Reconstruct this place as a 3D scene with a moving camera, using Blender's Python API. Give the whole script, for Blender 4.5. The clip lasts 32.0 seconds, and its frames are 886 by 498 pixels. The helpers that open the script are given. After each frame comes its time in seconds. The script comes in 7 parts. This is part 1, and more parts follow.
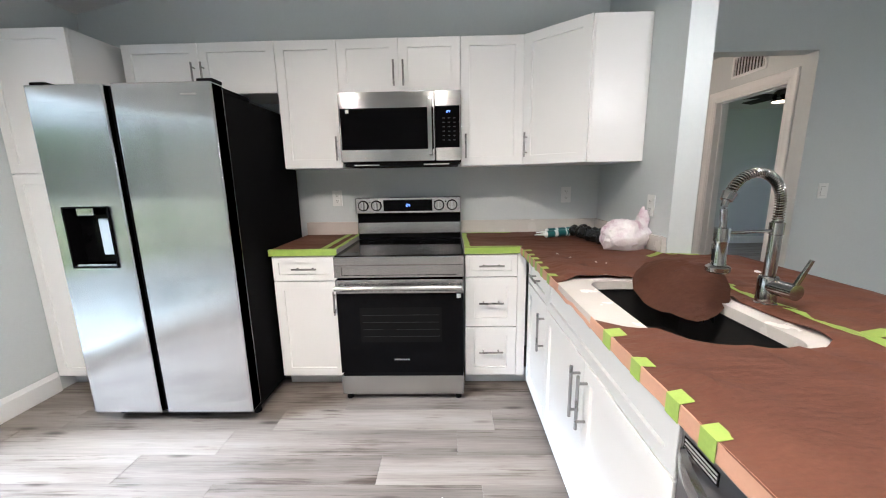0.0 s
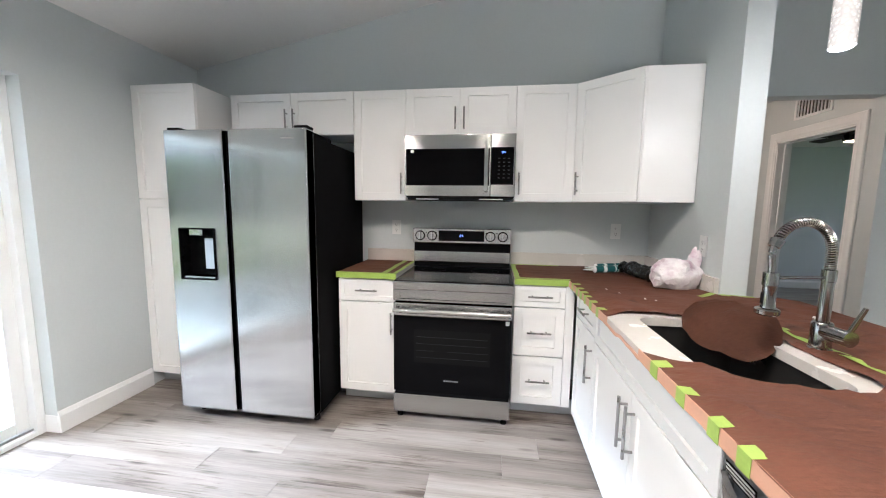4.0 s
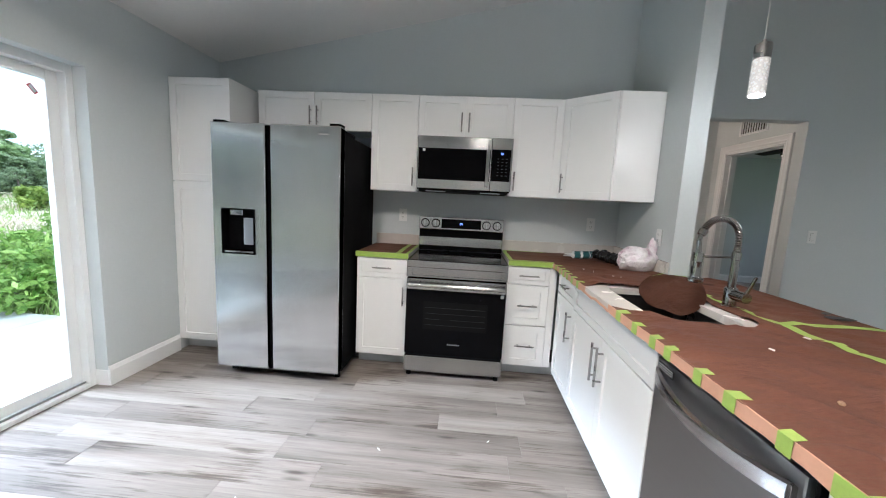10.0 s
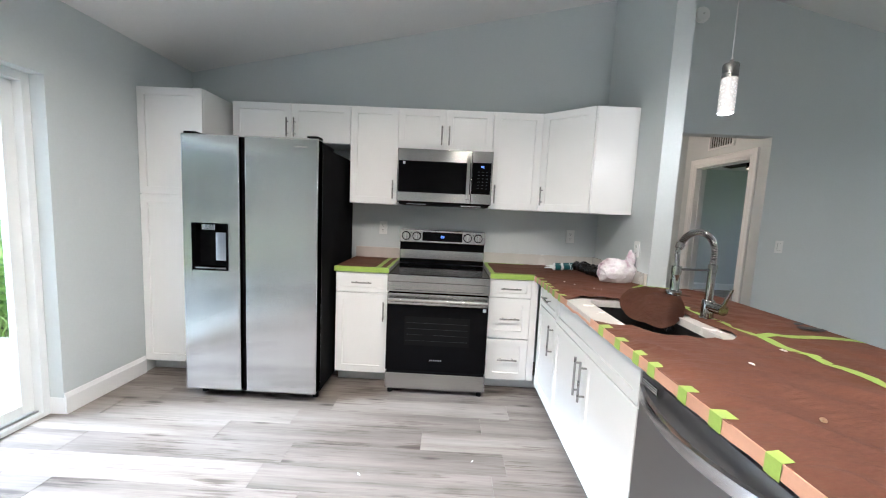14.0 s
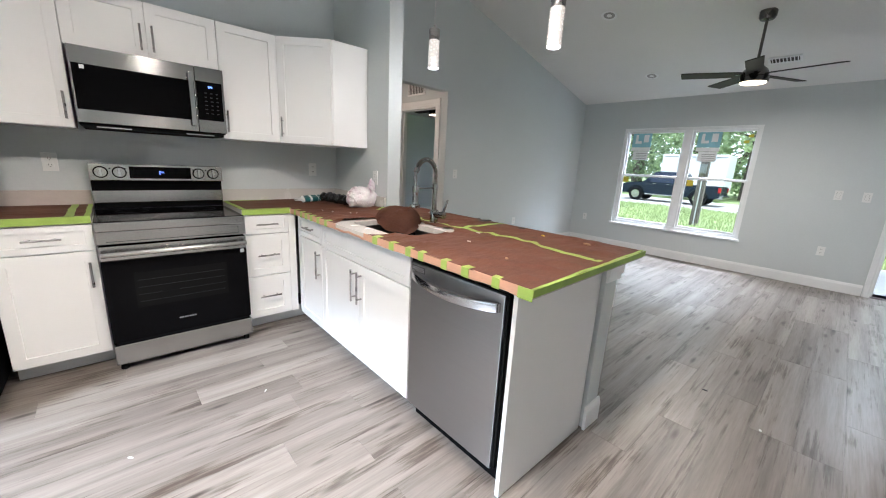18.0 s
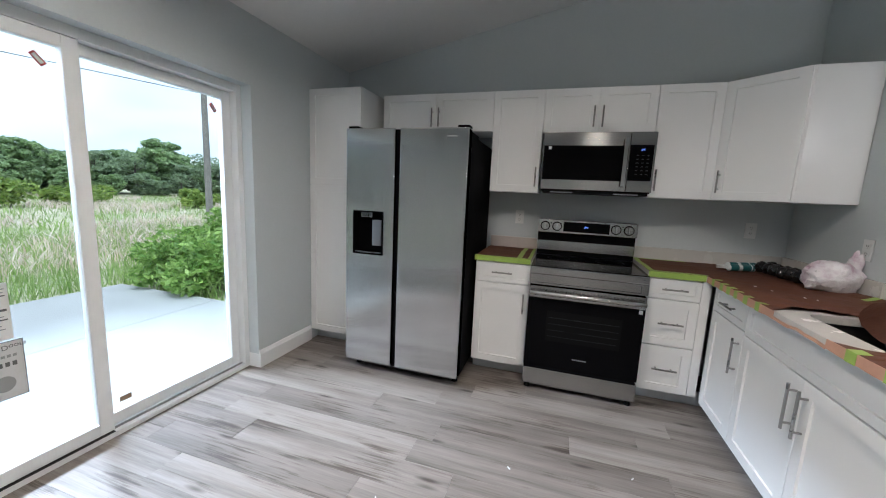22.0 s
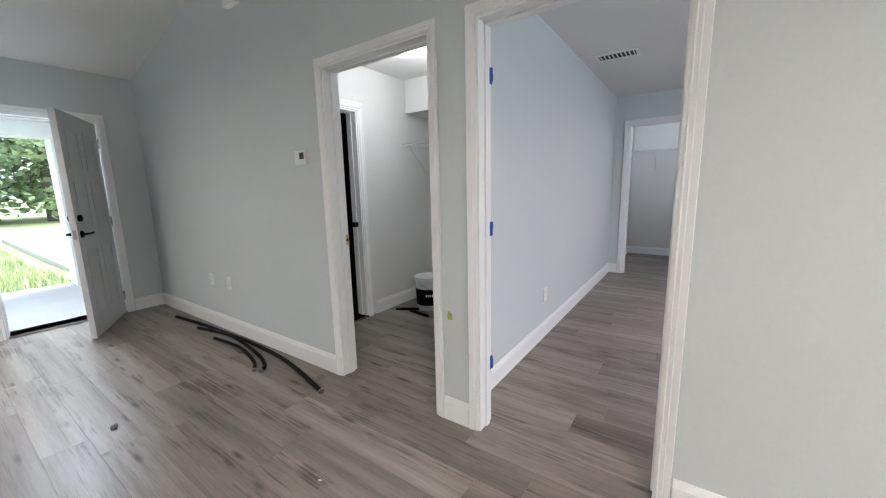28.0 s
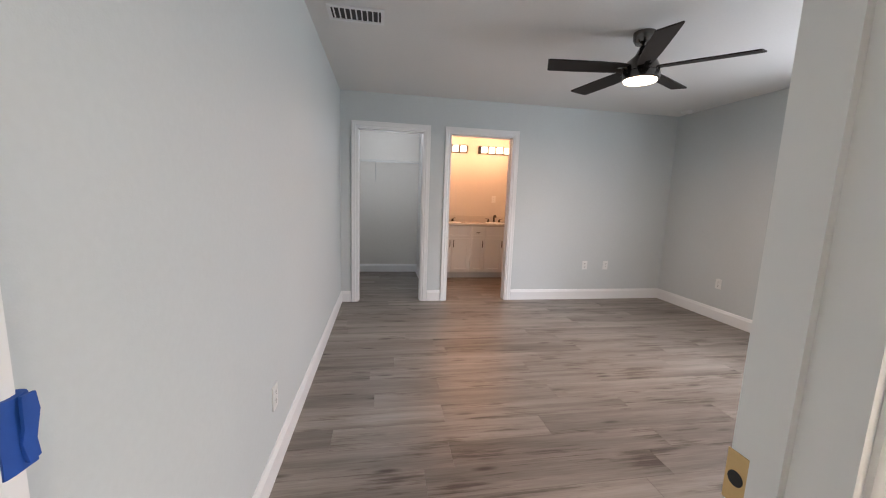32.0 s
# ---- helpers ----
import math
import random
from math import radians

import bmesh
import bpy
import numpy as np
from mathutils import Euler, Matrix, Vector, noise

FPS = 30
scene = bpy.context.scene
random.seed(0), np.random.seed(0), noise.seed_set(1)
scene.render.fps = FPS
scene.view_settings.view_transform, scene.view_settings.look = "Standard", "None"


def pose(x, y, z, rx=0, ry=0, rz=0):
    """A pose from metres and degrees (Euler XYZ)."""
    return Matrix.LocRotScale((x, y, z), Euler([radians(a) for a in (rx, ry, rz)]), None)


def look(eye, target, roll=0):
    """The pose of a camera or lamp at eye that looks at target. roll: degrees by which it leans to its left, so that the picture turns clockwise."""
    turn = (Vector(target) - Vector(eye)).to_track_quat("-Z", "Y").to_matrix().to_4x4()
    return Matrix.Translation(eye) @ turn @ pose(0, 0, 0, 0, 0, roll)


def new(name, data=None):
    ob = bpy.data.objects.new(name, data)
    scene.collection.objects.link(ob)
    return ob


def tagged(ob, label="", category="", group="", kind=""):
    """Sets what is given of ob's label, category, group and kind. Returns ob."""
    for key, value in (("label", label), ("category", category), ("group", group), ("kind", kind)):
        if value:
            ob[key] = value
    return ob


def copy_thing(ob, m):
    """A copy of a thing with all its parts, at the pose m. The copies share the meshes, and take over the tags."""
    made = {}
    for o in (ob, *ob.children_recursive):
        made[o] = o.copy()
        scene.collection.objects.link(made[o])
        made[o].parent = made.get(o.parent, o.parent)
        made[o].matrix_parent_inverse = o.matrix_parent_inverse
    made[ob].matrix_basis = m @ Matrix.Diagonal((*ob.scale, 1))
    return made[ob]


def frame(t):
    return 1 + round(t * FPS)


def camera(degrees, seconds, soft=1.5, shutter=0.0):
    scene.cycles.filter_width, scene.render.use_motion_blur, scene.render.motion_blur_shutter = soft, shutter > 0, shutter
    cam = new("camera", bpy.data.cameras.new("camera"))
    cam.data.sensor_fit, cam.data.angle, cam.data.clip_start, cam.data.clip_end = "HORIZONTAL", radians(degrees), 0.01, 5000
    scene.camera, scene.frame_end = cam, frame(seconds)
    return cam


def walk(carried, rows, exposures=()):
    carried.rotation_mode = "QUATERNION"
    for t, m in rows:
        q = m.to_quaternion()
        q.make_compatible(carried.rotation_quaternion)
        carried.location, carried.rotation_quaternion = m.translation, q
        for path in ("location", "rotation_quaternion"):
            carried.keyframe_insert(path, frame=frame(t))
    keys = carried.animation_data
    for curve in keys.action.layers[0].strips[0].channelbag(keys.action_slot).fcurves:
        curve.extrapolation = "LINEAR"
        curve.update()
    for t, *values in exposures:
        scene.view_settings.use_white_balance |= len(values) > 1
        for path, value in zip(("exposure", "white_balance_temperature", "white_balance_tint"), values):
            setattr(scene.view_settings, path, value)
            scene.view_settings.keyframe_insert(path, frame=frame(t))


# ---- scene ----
cam = camera(101.2, 32.0, soft=1.1)
PATH = [
    (0, (0.309, -2.769, 1.345), (0.261, -0.806, 0.964), -1.0),
    (0.5, (0.306, -2.69, 1.345), (0.152, -0.725, 0.958), -1.2),
    (1, (0.324, -2.591, 1.356), (0.168, -0.628, 1.012), -0.1),
    (1.5, (0.337, -2.559, 1.363), (0.093, -0.599, 1.043), 0.4),
    (2, (0.352, -2.559, 1.371), (-0.019, -0.613, 1.098), -0.8),
    (2.5, (0.373, -2.59, 1.369), (0.011, -0.649, 1.047), -1.0),
    (3, (0.351, -2.631, 1.351), (0.023, -0.684, 1.033), -1.9),
    (3.5, (0.276, -2.772, 1.363), (0.003, -0.812, 1.073), 0.1),
    (5.5, (0.217, -3.28, 1.411), (-0.077, -1.303, 1.336), 1.7),
    (6, (0.12, -3.31, 1.421), (-0.047, -1.32, 1.309), -0.0),
    (6.5, (0.118, -3.364, 1.408), (0.232, -1.393, 1.088), 1.2),
    (7, (0.156, -3.379, 1.354), (0.451, -1.474, 0.821), 1.0),
    (7.5, (0.151, -3.375, 1.356), (0.497, -1.503, 0.742), 1.1),
    (8, (0.115, -3.39, 1.367), (0.196, -1.443, 0.917), 1.6),
    (8.5, (0.072, -3.402, 1.374), (-0.109, -1.43, 1.09), 2.1),
    (9, (0.053, -3.401, 1.365), (-0.156, -1.429, 1.103), 3.0),
    (9.5, (0.068, -3.393, 1.373), (-0.074, -1.416, 1.108), 3.2),
    (10, (0.066, -3.395, 1.365), (-0.067, -1.417, 1.099), 2.9),
    (10.5, (0.069, -3.402, 1.371), (-0.085, -1.426, 1.104), 3.1),
    (11, (0.075, -3.405, 1.366), (-0.054, -1.425, 1.114), 3.4),
    (11.5, (0.095, -3.398, 1.393), (0.071, -1.413, 1.15), 2.5),
    (12, (0.09, -3.393, 1.374), (0.028, -1.41, 1.125), 3.2),
    (12.5, (0.08, -3.378, 1.378), (0.013, -1.391, 1.158), 2.8),
    (13, (0.069, -3.365, 1.382), (0.0, -1.379, 1.16), 2.3),
    (13.5, (0.067, -3.365, 1.377), (-0.012, -1.379, 1.151), 2.0),
    (14, (0.063, -3.359, 1.385), (0.03, -1.37, 1.18), 2.7),
    (14.5, (0.043, -3.332, 1.378), (-0.034, -1.345, 1.16), 3.9),
    (16.5, (-0.195, -3.141, 1.384), (0.061, -1.177, 1.108), -0.1),
    (17, (-0.26, -3.221, 1.355), (0.536, -1.423, 0.991), 2.3),
    (17.5, (-0.245, -3.369, 1.34), (0.93, -1.791, 0.981), 3.1),
    (18, (-0.274, -3.472, 1.327), (1.041, -2.036, 0.871), 3.0),
    (18.5, (-0.294, -3.47, 1.323), (0.985, -2.015, 0.826), 2.6),
    (19, (-0.276, -3.434, 1.32), (0.984, -1.965, 0.817), 1.9),
    (19.5, (-0.215, -3.314, 1.311), (1.023, -1.81, 0.858), 1.0),
    (20, (-0.173, -3.21, 1.318), (1.044, -1.695, 0.845), 2.2),
    (20.5, (-0.204, -3.19, 1.317), (0.603, -1.415, 0.871), 3.6),
    (21, (-0.18, -3.225, 1.353), (0.002, -1.268, 0.984), 3.0),
    (21.5, (-0.183, -3.273, 1.365), (-0.374, -1.314, 1.01), 3.8),
    (22, (-0.218, -3.324, 1.379), (-0.809, -1.437, 1.082), 2.6),
    (22.5, (-0.25, -3.376, 1.37), (-1.202, -1.629, 1.169), 0.7),
    (23, (-0.244, -3.379, 1.346), (-1.211, -1.64, 1.143), 0.3),
    (23.5, (-0.201, -3.319, 1.329), (-0.487, -1.362, 1.031), 0.6),
    (24, (-0.103, -3.24, 1.374), (0.255, -1.299, 1.051), -0.5),
    (24.5, (-0.113, -3.177, 1.391), (0.940, -1.509, 1.060), -0.1),
    (25, (-0.002, -3.174, 1.371), (1.539, -1.936, 1.064), 1.2),
    (25.5, (0.177, -3.148, 1.356), (1.967, -2.330, 0.999), -0.8),
    (26, (0.446, -3.141, 1.331), (2.371, -2.681, 1.046), -2.1),
    (26.5, (0.747, -3.183, 1.288), (2.673, -3.567, 0.907), -1.4),
    (28.5, (1.402, -3.683, 1.293), (2.193, -5.487, 0.944), -0.2),
    (29, (1.505, -3.833, 1.287), (1.967, -5.743, 0.915), 1.5),
    (29.5, (1.619, -4.020, 1.294), (2.024, -5.953, 0.975), 0.0),
    (30, (1.672, -4.171, 1.303), (2.031, -6.102, 0.923), -0.2),
    (30.5, (1.722, -4.299, 1.288), (1.841, -6.253, 0.879), 0.5),
    (31, (1.793, -4.471, 1.304), (1.549, -6.419, 0.923), 2.5),
    (31.5, (1.815, -4.642, 1.303), (1.435, -6.567, 0.916), 2.3),
    (32, (1.821, -4.837, 1.310), (1.489, -6.789, 1.028), 2.0),
]
SKY, SLIDER_W, WINDOW_W, DOOR_W, BED_W, CAN_W = 0.28, 380, 240, 60, 40, 64
PENDANT_W, FAN_W, BATH_W, HALL_W, LAUNDRY_W, CLOSET_W = 7, 34, 13, 28, 13, 9
EXPOSURES = [(0, 0.36), (1, 0.23), (2, 0.28), (3.5, 0.35), (5.5, 0.45), (7, 0.32), (8, 0.3), (9, 0.0), (11, 0.0), (12, 0.22), (13, 0.3), (14.5, 0.35), (17, 0.28), (20.5, 0.28), (21.2, 0.05), (22, -0.7), (22.5, -0.95), (23, -0.95), (23.5, 0.0), (24, 0.75), (24.5, 0.65), (25, 0.5), (26, 0.45), (28.5, 0.48), (30, 0.45), (31, 0.45), (32, 0.5)]


def balance(t):
    """Kelvin and tint of the picture's white: cool by the glass door, warmer in the bedroom wing."""
    at = (0, 8, 9, 14, 17, 22, 23, 24, 26, 29, 30, 31, 32)
    return float(np.interp(t, at, (5550, 5500, 5400, 5400, 5600, 5450, 5450, 5850, 5850, 5620, 5750, 5800, 6200))), float(np.interp(t, at, (12, 12, 10, 10, 12, 11, 11, 14, 14, 13, 14, 14, 15)))


walk(cam, [(t, look(eye, target, roll)) for t, eye, target, roll in PATH], [(t, e, *balance(t)) for t, e in EXPOSURES])


# ---- world, sun and daylight ----
world = bpy.data.worlds.new("world")
scene.world = world
world.use_nodes = True
wn, wl = world.node_tree.nodes, world.node_tree.links
sky = wn.new("ShaderNodeTexSky")
sky.sky_type = "NISHITA"
sky.sun_disc = False
sky.sun_elevation, sky.sun_rotation = radians(79), radians(156)
sky.dust_density = 4.0
cloud_co = wn.new("ShaderNodeTexCoord")
cloud_map = wn.new("ShaderNodeMapping")
cloud_map.inputs["Scale"].default_value = (1.6, 1.6, 5.0)
cloud = wn.new("ShaderNodeTexNoise")
cloud.inputs["Scale"].default_value = 1.7
cloud.inputs["Detail"].default_value = 6.0
ramp = wn.new("ShaderNodeValToRGB")
ramp.color_ramp.elements[0].position, ramp.color_ramp.elements[0].color = 0.3, (6.3, 7.0, 7.9, 1)
ramp.color_ramp.elements[1].position, ramp.color_ramp.elements[1].color = 0.62, (9.5, 9.7, 9.9, 1)
wmix = wn.new("ShaderNodeMix")
wmix.data_type = "RGBA"
wmix.inputs[0].default_value = 0.93
bg = wn["Background"]
bg.inputs["Strength"].default_value = SKY
wl.new(cloud_co.outputs["Generated"], cloud_map.inputs["Vector"])
wl.new(cloud_map.outputs["Vector"], cloud.inputs["Vector"])
wl.new(cloud.outputs["Fac"], ramp.inputs["Fac"])
wl.new(sky.outputs["Color"], wmix.inputs["A"])
wl.new(ramp.outputs["Color"], wmix.inputs["B"])
wl.new(wmix.outputs["Result"], bg.inputs["Color"])


def lamp(name, kind, energy, color, m, **more):
    data = bpy.data.lights.new(name, kind)
    data.energy, data.color = energy, color
    if kind == "AREA":
        data.shape, data.size, data.size_y = "RECTANGLE", more["size"], more["size_y"]
        data.spread = radians(more.get("spread", 180))
    if kind == "SUN":
        data.angle = radians(more["angle"])
    if kind in ("POINT", "SPOT"):
        data.shadow_soft_size = more["radius"]
    ob = new(name, data)
    ob.matrix_world = m
    return ob


lamp("sun", "SUN", 4.6, (1, 0.97, 0.92), look((1.6, -3.6, 20), (0, 0, 0)), angle=20)
# the sky's light at the openings
lamp("slider_daylight", "AREA", SLIDER_W, (0.9, 0.96, 1.0), look((-5.0, -2.15, 3.35), (-2.4, -2.15, 1.4)), size=2.4, size_y=0.5, spread=110)
lamp("window_daylight", "AREA", WINDOW_W, (0.95, 0.98, 1.0), look((7.4, -1.56, 2.88), (6.6, -1.56, 2.28)), size=1.9, size_y=0.5, spread=120)
lamp("door_daylight", "AREA", DOOR_W, (0.95, 0.98, 1.0), look((6.95, -4.3, 2.2), (5.6, -4.2, 0.0)), size=0.9, size_y=0.5)
lamp("bedroom_daylight", "AREA", BED_W, (0.93, 0.96, 1.0), look((-2.3, -6.4, 1.5), (0.0, -6.6, 0.9)), size=1.3, size_y=1.2)


# ---- materials ----
class Graph:
    """A small wrapper round one node material."""

    def __init__(self, name):
        self.mat = bpy.data.materials.new(name)
        self.mat.use_nodes = True
        self.tree = self.mat.node_tree
        self.bsdf = self.tree.nodes["Principled BSDF"]

    def add(self, kind, **values):
        node = self.tree.nodes.new(kind)
        for key, value in values.items():
            node.inputs[key].default_value = value
        return node

    def link(self, a, b):
        self.tree.links.new(a, b)

    def coords(self, scale=(1, 1, 1), jitter=False):
        co = self.add("ShaderNodeTexCoord")
        mp = self.add("ShaderNodeMapping", Scale=scale)
        self.link(co.outputs["Object"], mp.inputs["Vector"])
        if jitter:
            info = self.add("ShaderNodeObjectInfo")
            mul = self.add("ShaderNodeVectorMath")
            mul.operation = "MULTIPLY"
            mul.inputs[1].default_value = (37.0, 53.0, 11.0)
            self.link(info.outputs["Random"], mul.inputs[0])
            self.link(mul.outputs["Vector"], mp.inputs["Location"])
        return mp.outputs["Vector"]

    def noise(self, vector, scale, detail=4.0, rough=0.55):
        n = self.add("ShaderNodeTexNoise", Scale=scale, Detail=detail, Roughness=rough)
        self.link(vector, n.inputs["Vector"])
        return n.outputs["Fac"]

    def ramp(self, fac, stops):
        r = self.add("ShaderNodeValToRGB")
        e = r.color_ramp.elements
        while len(e) < len(stops):
            e.new(0.5)
        for k, (p, c) in enumerate(stops):
            e[k].position = p
            e[k].color = (*c, 1) if len(c) == 3 else c
        self.link(fac, r.inputs["Fac"])
        return r.outputs["Color"]

    def mix(self, fac, a, b, mode="MIX"):
        m = self.add("ShaderNodeMix")
        m.data_type, m.blend_type = "RGBA", mode
        for sock, v in ((m.inputs[0], fac), (m.inputs["A"], a), (m.inputs["B"], b)):
            if hasattr(v, "links"):
                self.link(v, sock)
            else:
                sock.default_value = v if not isinstance(v, tuple) else (*v, 1)
        return m.outputs["Result"]

    def bump(self, height, strength, distance):
        b = self.add("ShaderNodeBump", Strength=strength, Distance=distance)
        self.link(height, b.inputs["Height"])
        self.link(b.outputs["Normal"], self.bsdf.inputs["Normal"])

    def put(self, **values):
        for key, v in values.items():
            sock = self.bsdf.inputs[key.replace("_", " ")]
            if hasattr(v, "links"):
                self.link(v, sock)
            else:
                sock.default_value = (*v, 1) if isinstance(v, tuple) and len(v) == 3 else v
        return self.mat


def tint(c, f):
    return tuple(min(1.0, x * f) for x in c)


def plain(name, color, rough=0.5, metal=0.0, spread=0.06, scale=6.0, grain=140.0, bump=0.05, **more):
    """Paint, plastic or metal: two scales of colour, uneven gloss and a fine relief."""
    g = Graph(name)
    v = g.coords()
    big, fine = g.noise(v, scale, 5), g.noise(v, grain, 3)
    c = g.ramp(big, [(0.3, tint(color, 1 - spread)), (0.7, tint(color, 1 + spread))])
    c = g.mix(0.25, c, g.ramp(fine, [(0.3, tint(color, 1 - spread)), (0.7, tint(color, 1 + spread))]))
    r = g.ramp(big, [(0.2, (max(rough - 0.06, 0),) * 3), (0.8, (min(rough + 0.06, 1),) * 3)])
    if bump:
        g.bump(fine, bump, 0.002)
    return g.put(Base_Color=c, Roughness=r, Metallic=metal, **more)


def wall_paint(name, color):
    g = Graph(name)
    v = g.coords()
    big, mid, fine = g.noise(v, 0.7, 4), g.noise(v, 55, 4), g.noise(v, 260, 2)
    c = g.ramp(big, [(0.3, tint(color, 0.97)), (0.7, tint(color, 1.03))])
    c = g.mix(0.15, c, g.ramp(mid, [(0.35, tint(color, 0.9)), (0.65, tint(color, 1.05))]))
    g.bump(g.mix(0.4, mid, fine), 0.16, 0.004)
    return g.put(Base_Color=c, Roughness=0.62)


def brushed(name, color, along, rough=0.3, spread=0.0):
    """Brushed steel, its grain running along one axis."""
    g = Graph(name)
    sc = [700.0, 700.0, 700.0]
    sc[along] = 2.5
    streak = g.noise(g.coords(tuple(sc)), 1.0, 3)
    haze = g.noise(g.coords(), 2.2, 4)
    c = g.ramp(streak, [(0.25, tint(color, 0.94)), (0.75, tint(color, 1.05))])
    c = g.mix(0.3, c, g.ramp(haze, [(0.3, tint(color, 0.92)), (0.7, tint(color, 1.04))]))
    r = g.mix(0.5, g.ramp(streak, [(0.2, (rough - 0.03,) * 3), (0.8, (rough + 0.03,) * 3)]), g.ramp(haze, [(0.3, (rough - 0.04,) * 3), (0.7, (rough + 0.05,) * 3)]))
    if spread:
        smear = g.add("ShaderNodeCombineXYZ", X=1.0 if along == 2 else 0.0, Z=0.0 if along == 2 else 1.0)
        g.link(smear.outputs["Vector"], g.bsdf.inputs["Tangent"])
    return g.put(Base_Color=c, Roughness=r, Metallic=1.0, Anisotropic=spread)


def plank_material(name):
    """Grey-taupe oak: broad tonal streaks, hairline grain and scattered dark knots along each board."""
    g = Graph(name)
    streak = g.noise(g.coords((0.38, 8.0, 1.0), jitter=True), 1.5, 8, 0.62)
    cloud = g.noise(g.coords((0.6, 3.4, 1.0), jitter=True), 1.7, 5, 0.6)
    hair = g.noise(g.coords((6.0, 130.0, 1.0), jitter=True), 1.0, 4)
    crack = g.noise(g.coords((1.5, 46.0, 1.0), jitter=True), 1.3, 6, 0.72)
    knots = g.add("ShaderNodeTexVoronoi", Scale=1.0, Randomness=1.0)
    g.link(g.coords((2.1, 9.5, 1.0), jitter=True), knots.inputs["Vector"])
    info = g.add("ShaderNodeObjectInfo")
    base = g.ramp(streak, [(0.36, (0.11, 0.092, 0.078)), (0.46, (0.182, 0.158, 0.137)), (0.53, (0.236, 0.21, 0.186)), (0.64, (0.296, 0.268, 0.241))])
    base = g.mix(0.3, base, g.ramp(cloud, [(0.37, (0.09, 0.075, 0.062)), (0.49, (0.21, 0.187, 0.166)), (0.63, (0.31, 0.282, 0.255))]))
    base = g.mix(0.2, base, g.ramp(hair, [(0.3, (0.1, 0.086, 0.074)), (0.65, (0.34, 0.312, 0.286))]))
    strokes = g.mix(0.5, crack, g.noise(g.coords((1.3, 4.5, 1.0), jitter=True), 1.6, 3))
    base = g.mix(1.0, base, g.ramp(strokes, [(0.36, (0.3, 0.255, 0.22)), (0.415, (0.6, 0.56, 0.525)), (0.46, (1.0, 1.0, 1.0))]), "MULTIPLY")
    base = g.mix(1.0, base, g.ramp(knots.outputs["Distance"], [(0.05, (0.25, 0.21, 0.18)), (0.17, (1.0, 1.0, 1.0))]), "MULTIPLY")
    base = g.mix(1.0, base, g.ramp(info.outputs["Random"], [(0.0, (0.8, 0.785, 0.77)), (0.5, (0.92, 0.91, 0.9)), (1.0, (1.06, 1.05, 1.04))]), "MULTIPLY")
    g.bump(g.mix(0.5, crack, hair), 0.1, 0.0015)
    return g.put(Base_Color=base, Roughness=g.ramp(streak, [(0.3, (0.43,) * 3), (0.7, (0.35,) * 3)]), Specular_IOR_Level=0.55)


def pane_material(name):
    """Clear window glass: thin, with a faint reflection."""
    g = Graph(name)
    t, s, m = g.add("ShaderNodeBsdfTransparent"), g.add("ShaderNodeBsdfGlossy", Roughness=0.02), g.add("ShaderNodeMixShader")
    t.inputs["Color"].default_value = (0.93, 0.96, 0.95, 1)
    f = g.add("ShaderNodeFresnel", IOR=1.3)
    g.link(f.outputs["Fac"], m.inputs["Fac"])
    g.link(t.outputs["BSDF"], m.inputs[1])
    g.link(s.outputs["BSDF"], m.inputs[2])
    g.link(m.outputs["Shader"], g.tree.nodes["Material Output"].inputs["Surface"])
    return g.mat


def glow(name, color, strength):
    g = Graph(name)
    v = g.coords()
    c = g.ramp(g.noise(v, 40, 2), [(0.3, tint(color, 0.92)), (0.7, color)])
    return g.put(Base_Color=(0.8, 0.8, 0.8), Emission_Color=c, Emission_Strength=strength)


def paper_material():
    g = Graph("brown_paper")
    v = g.coords()
    big, mid, fibre = g.noise(v, 2.4, 5, 0.6), g.noise(v, 9.0, 6, 0.6), g.noise(g.coords((60, 160, 60)), 1.0, 4)
    folds = g.noise(g.coords((2.4, 8.5, 2.0)), 1.3, 4, 0.5)
    c = g.ramp(big, [(0.3, (0.075, 0.029, 0.017)), (0.7, (0.126, 0.05, 0.029))])
    c = g.mix(0.2, c, g.ramp(fibre, [(0.3, (0.075, 0.028, 0.018)), (0.7, (0.16, 0.064, 0.042))]))
    spots = g.ramp(g.noise(v, 5.0, 2), [(0.66, (1, 1, 1)), (0.74, (0.5, 0.44, 0.42))])
    c = g.mix(1.0, c, spots, "MULTIPLY")
    g.bump(g.mix(0.3, folds, mid), 0.75, 0.035)
    return g.put(Base_Color=c, Roughness=0.68, Specular_IOR_Level=0.25)


WALL = wall_paint("wall_paint", (0.56, 0.6, 0.605))
CEIL = wall_paint("ceiling_paint", (0.72, 0.72, 0.705))
BATHWALL = wall_paint("bath_wall_paint", (0.62, 0.6, 0.56))
LAUNDRYWALL = wall_paint("laundry_wall_paint", (0.66, 0.665, 0.65))
TRIM = plain("white_trim_paint", (0.78, 0.79, 0.79), 0.38, spread=0.01, bump=0.03)
CABINET = plain("white_cabinet_lacquer", (0.8, 0.805, 0.8), 0.34, spread=0.012, bump=0.02)
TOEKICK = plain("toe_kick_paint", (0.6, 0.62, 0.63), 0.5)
STEEL = brushed("brushed_steel", (0.46, 0.465, 0.47), 2, 0.2)
STEEL_H = brushed("brushed_steel_across", (0.42, 0.418, 0.415), 0, 0.18, 0.92)
DARKSTEEL = brushed("dark_brushed_steel", (0.36, 0.362, 0.368), 0, 0.32, 0.85)
CHROME = plain("polished_steel", (0.5, 0.5, 0.5), 0.16, 1.0, spread=0.05)
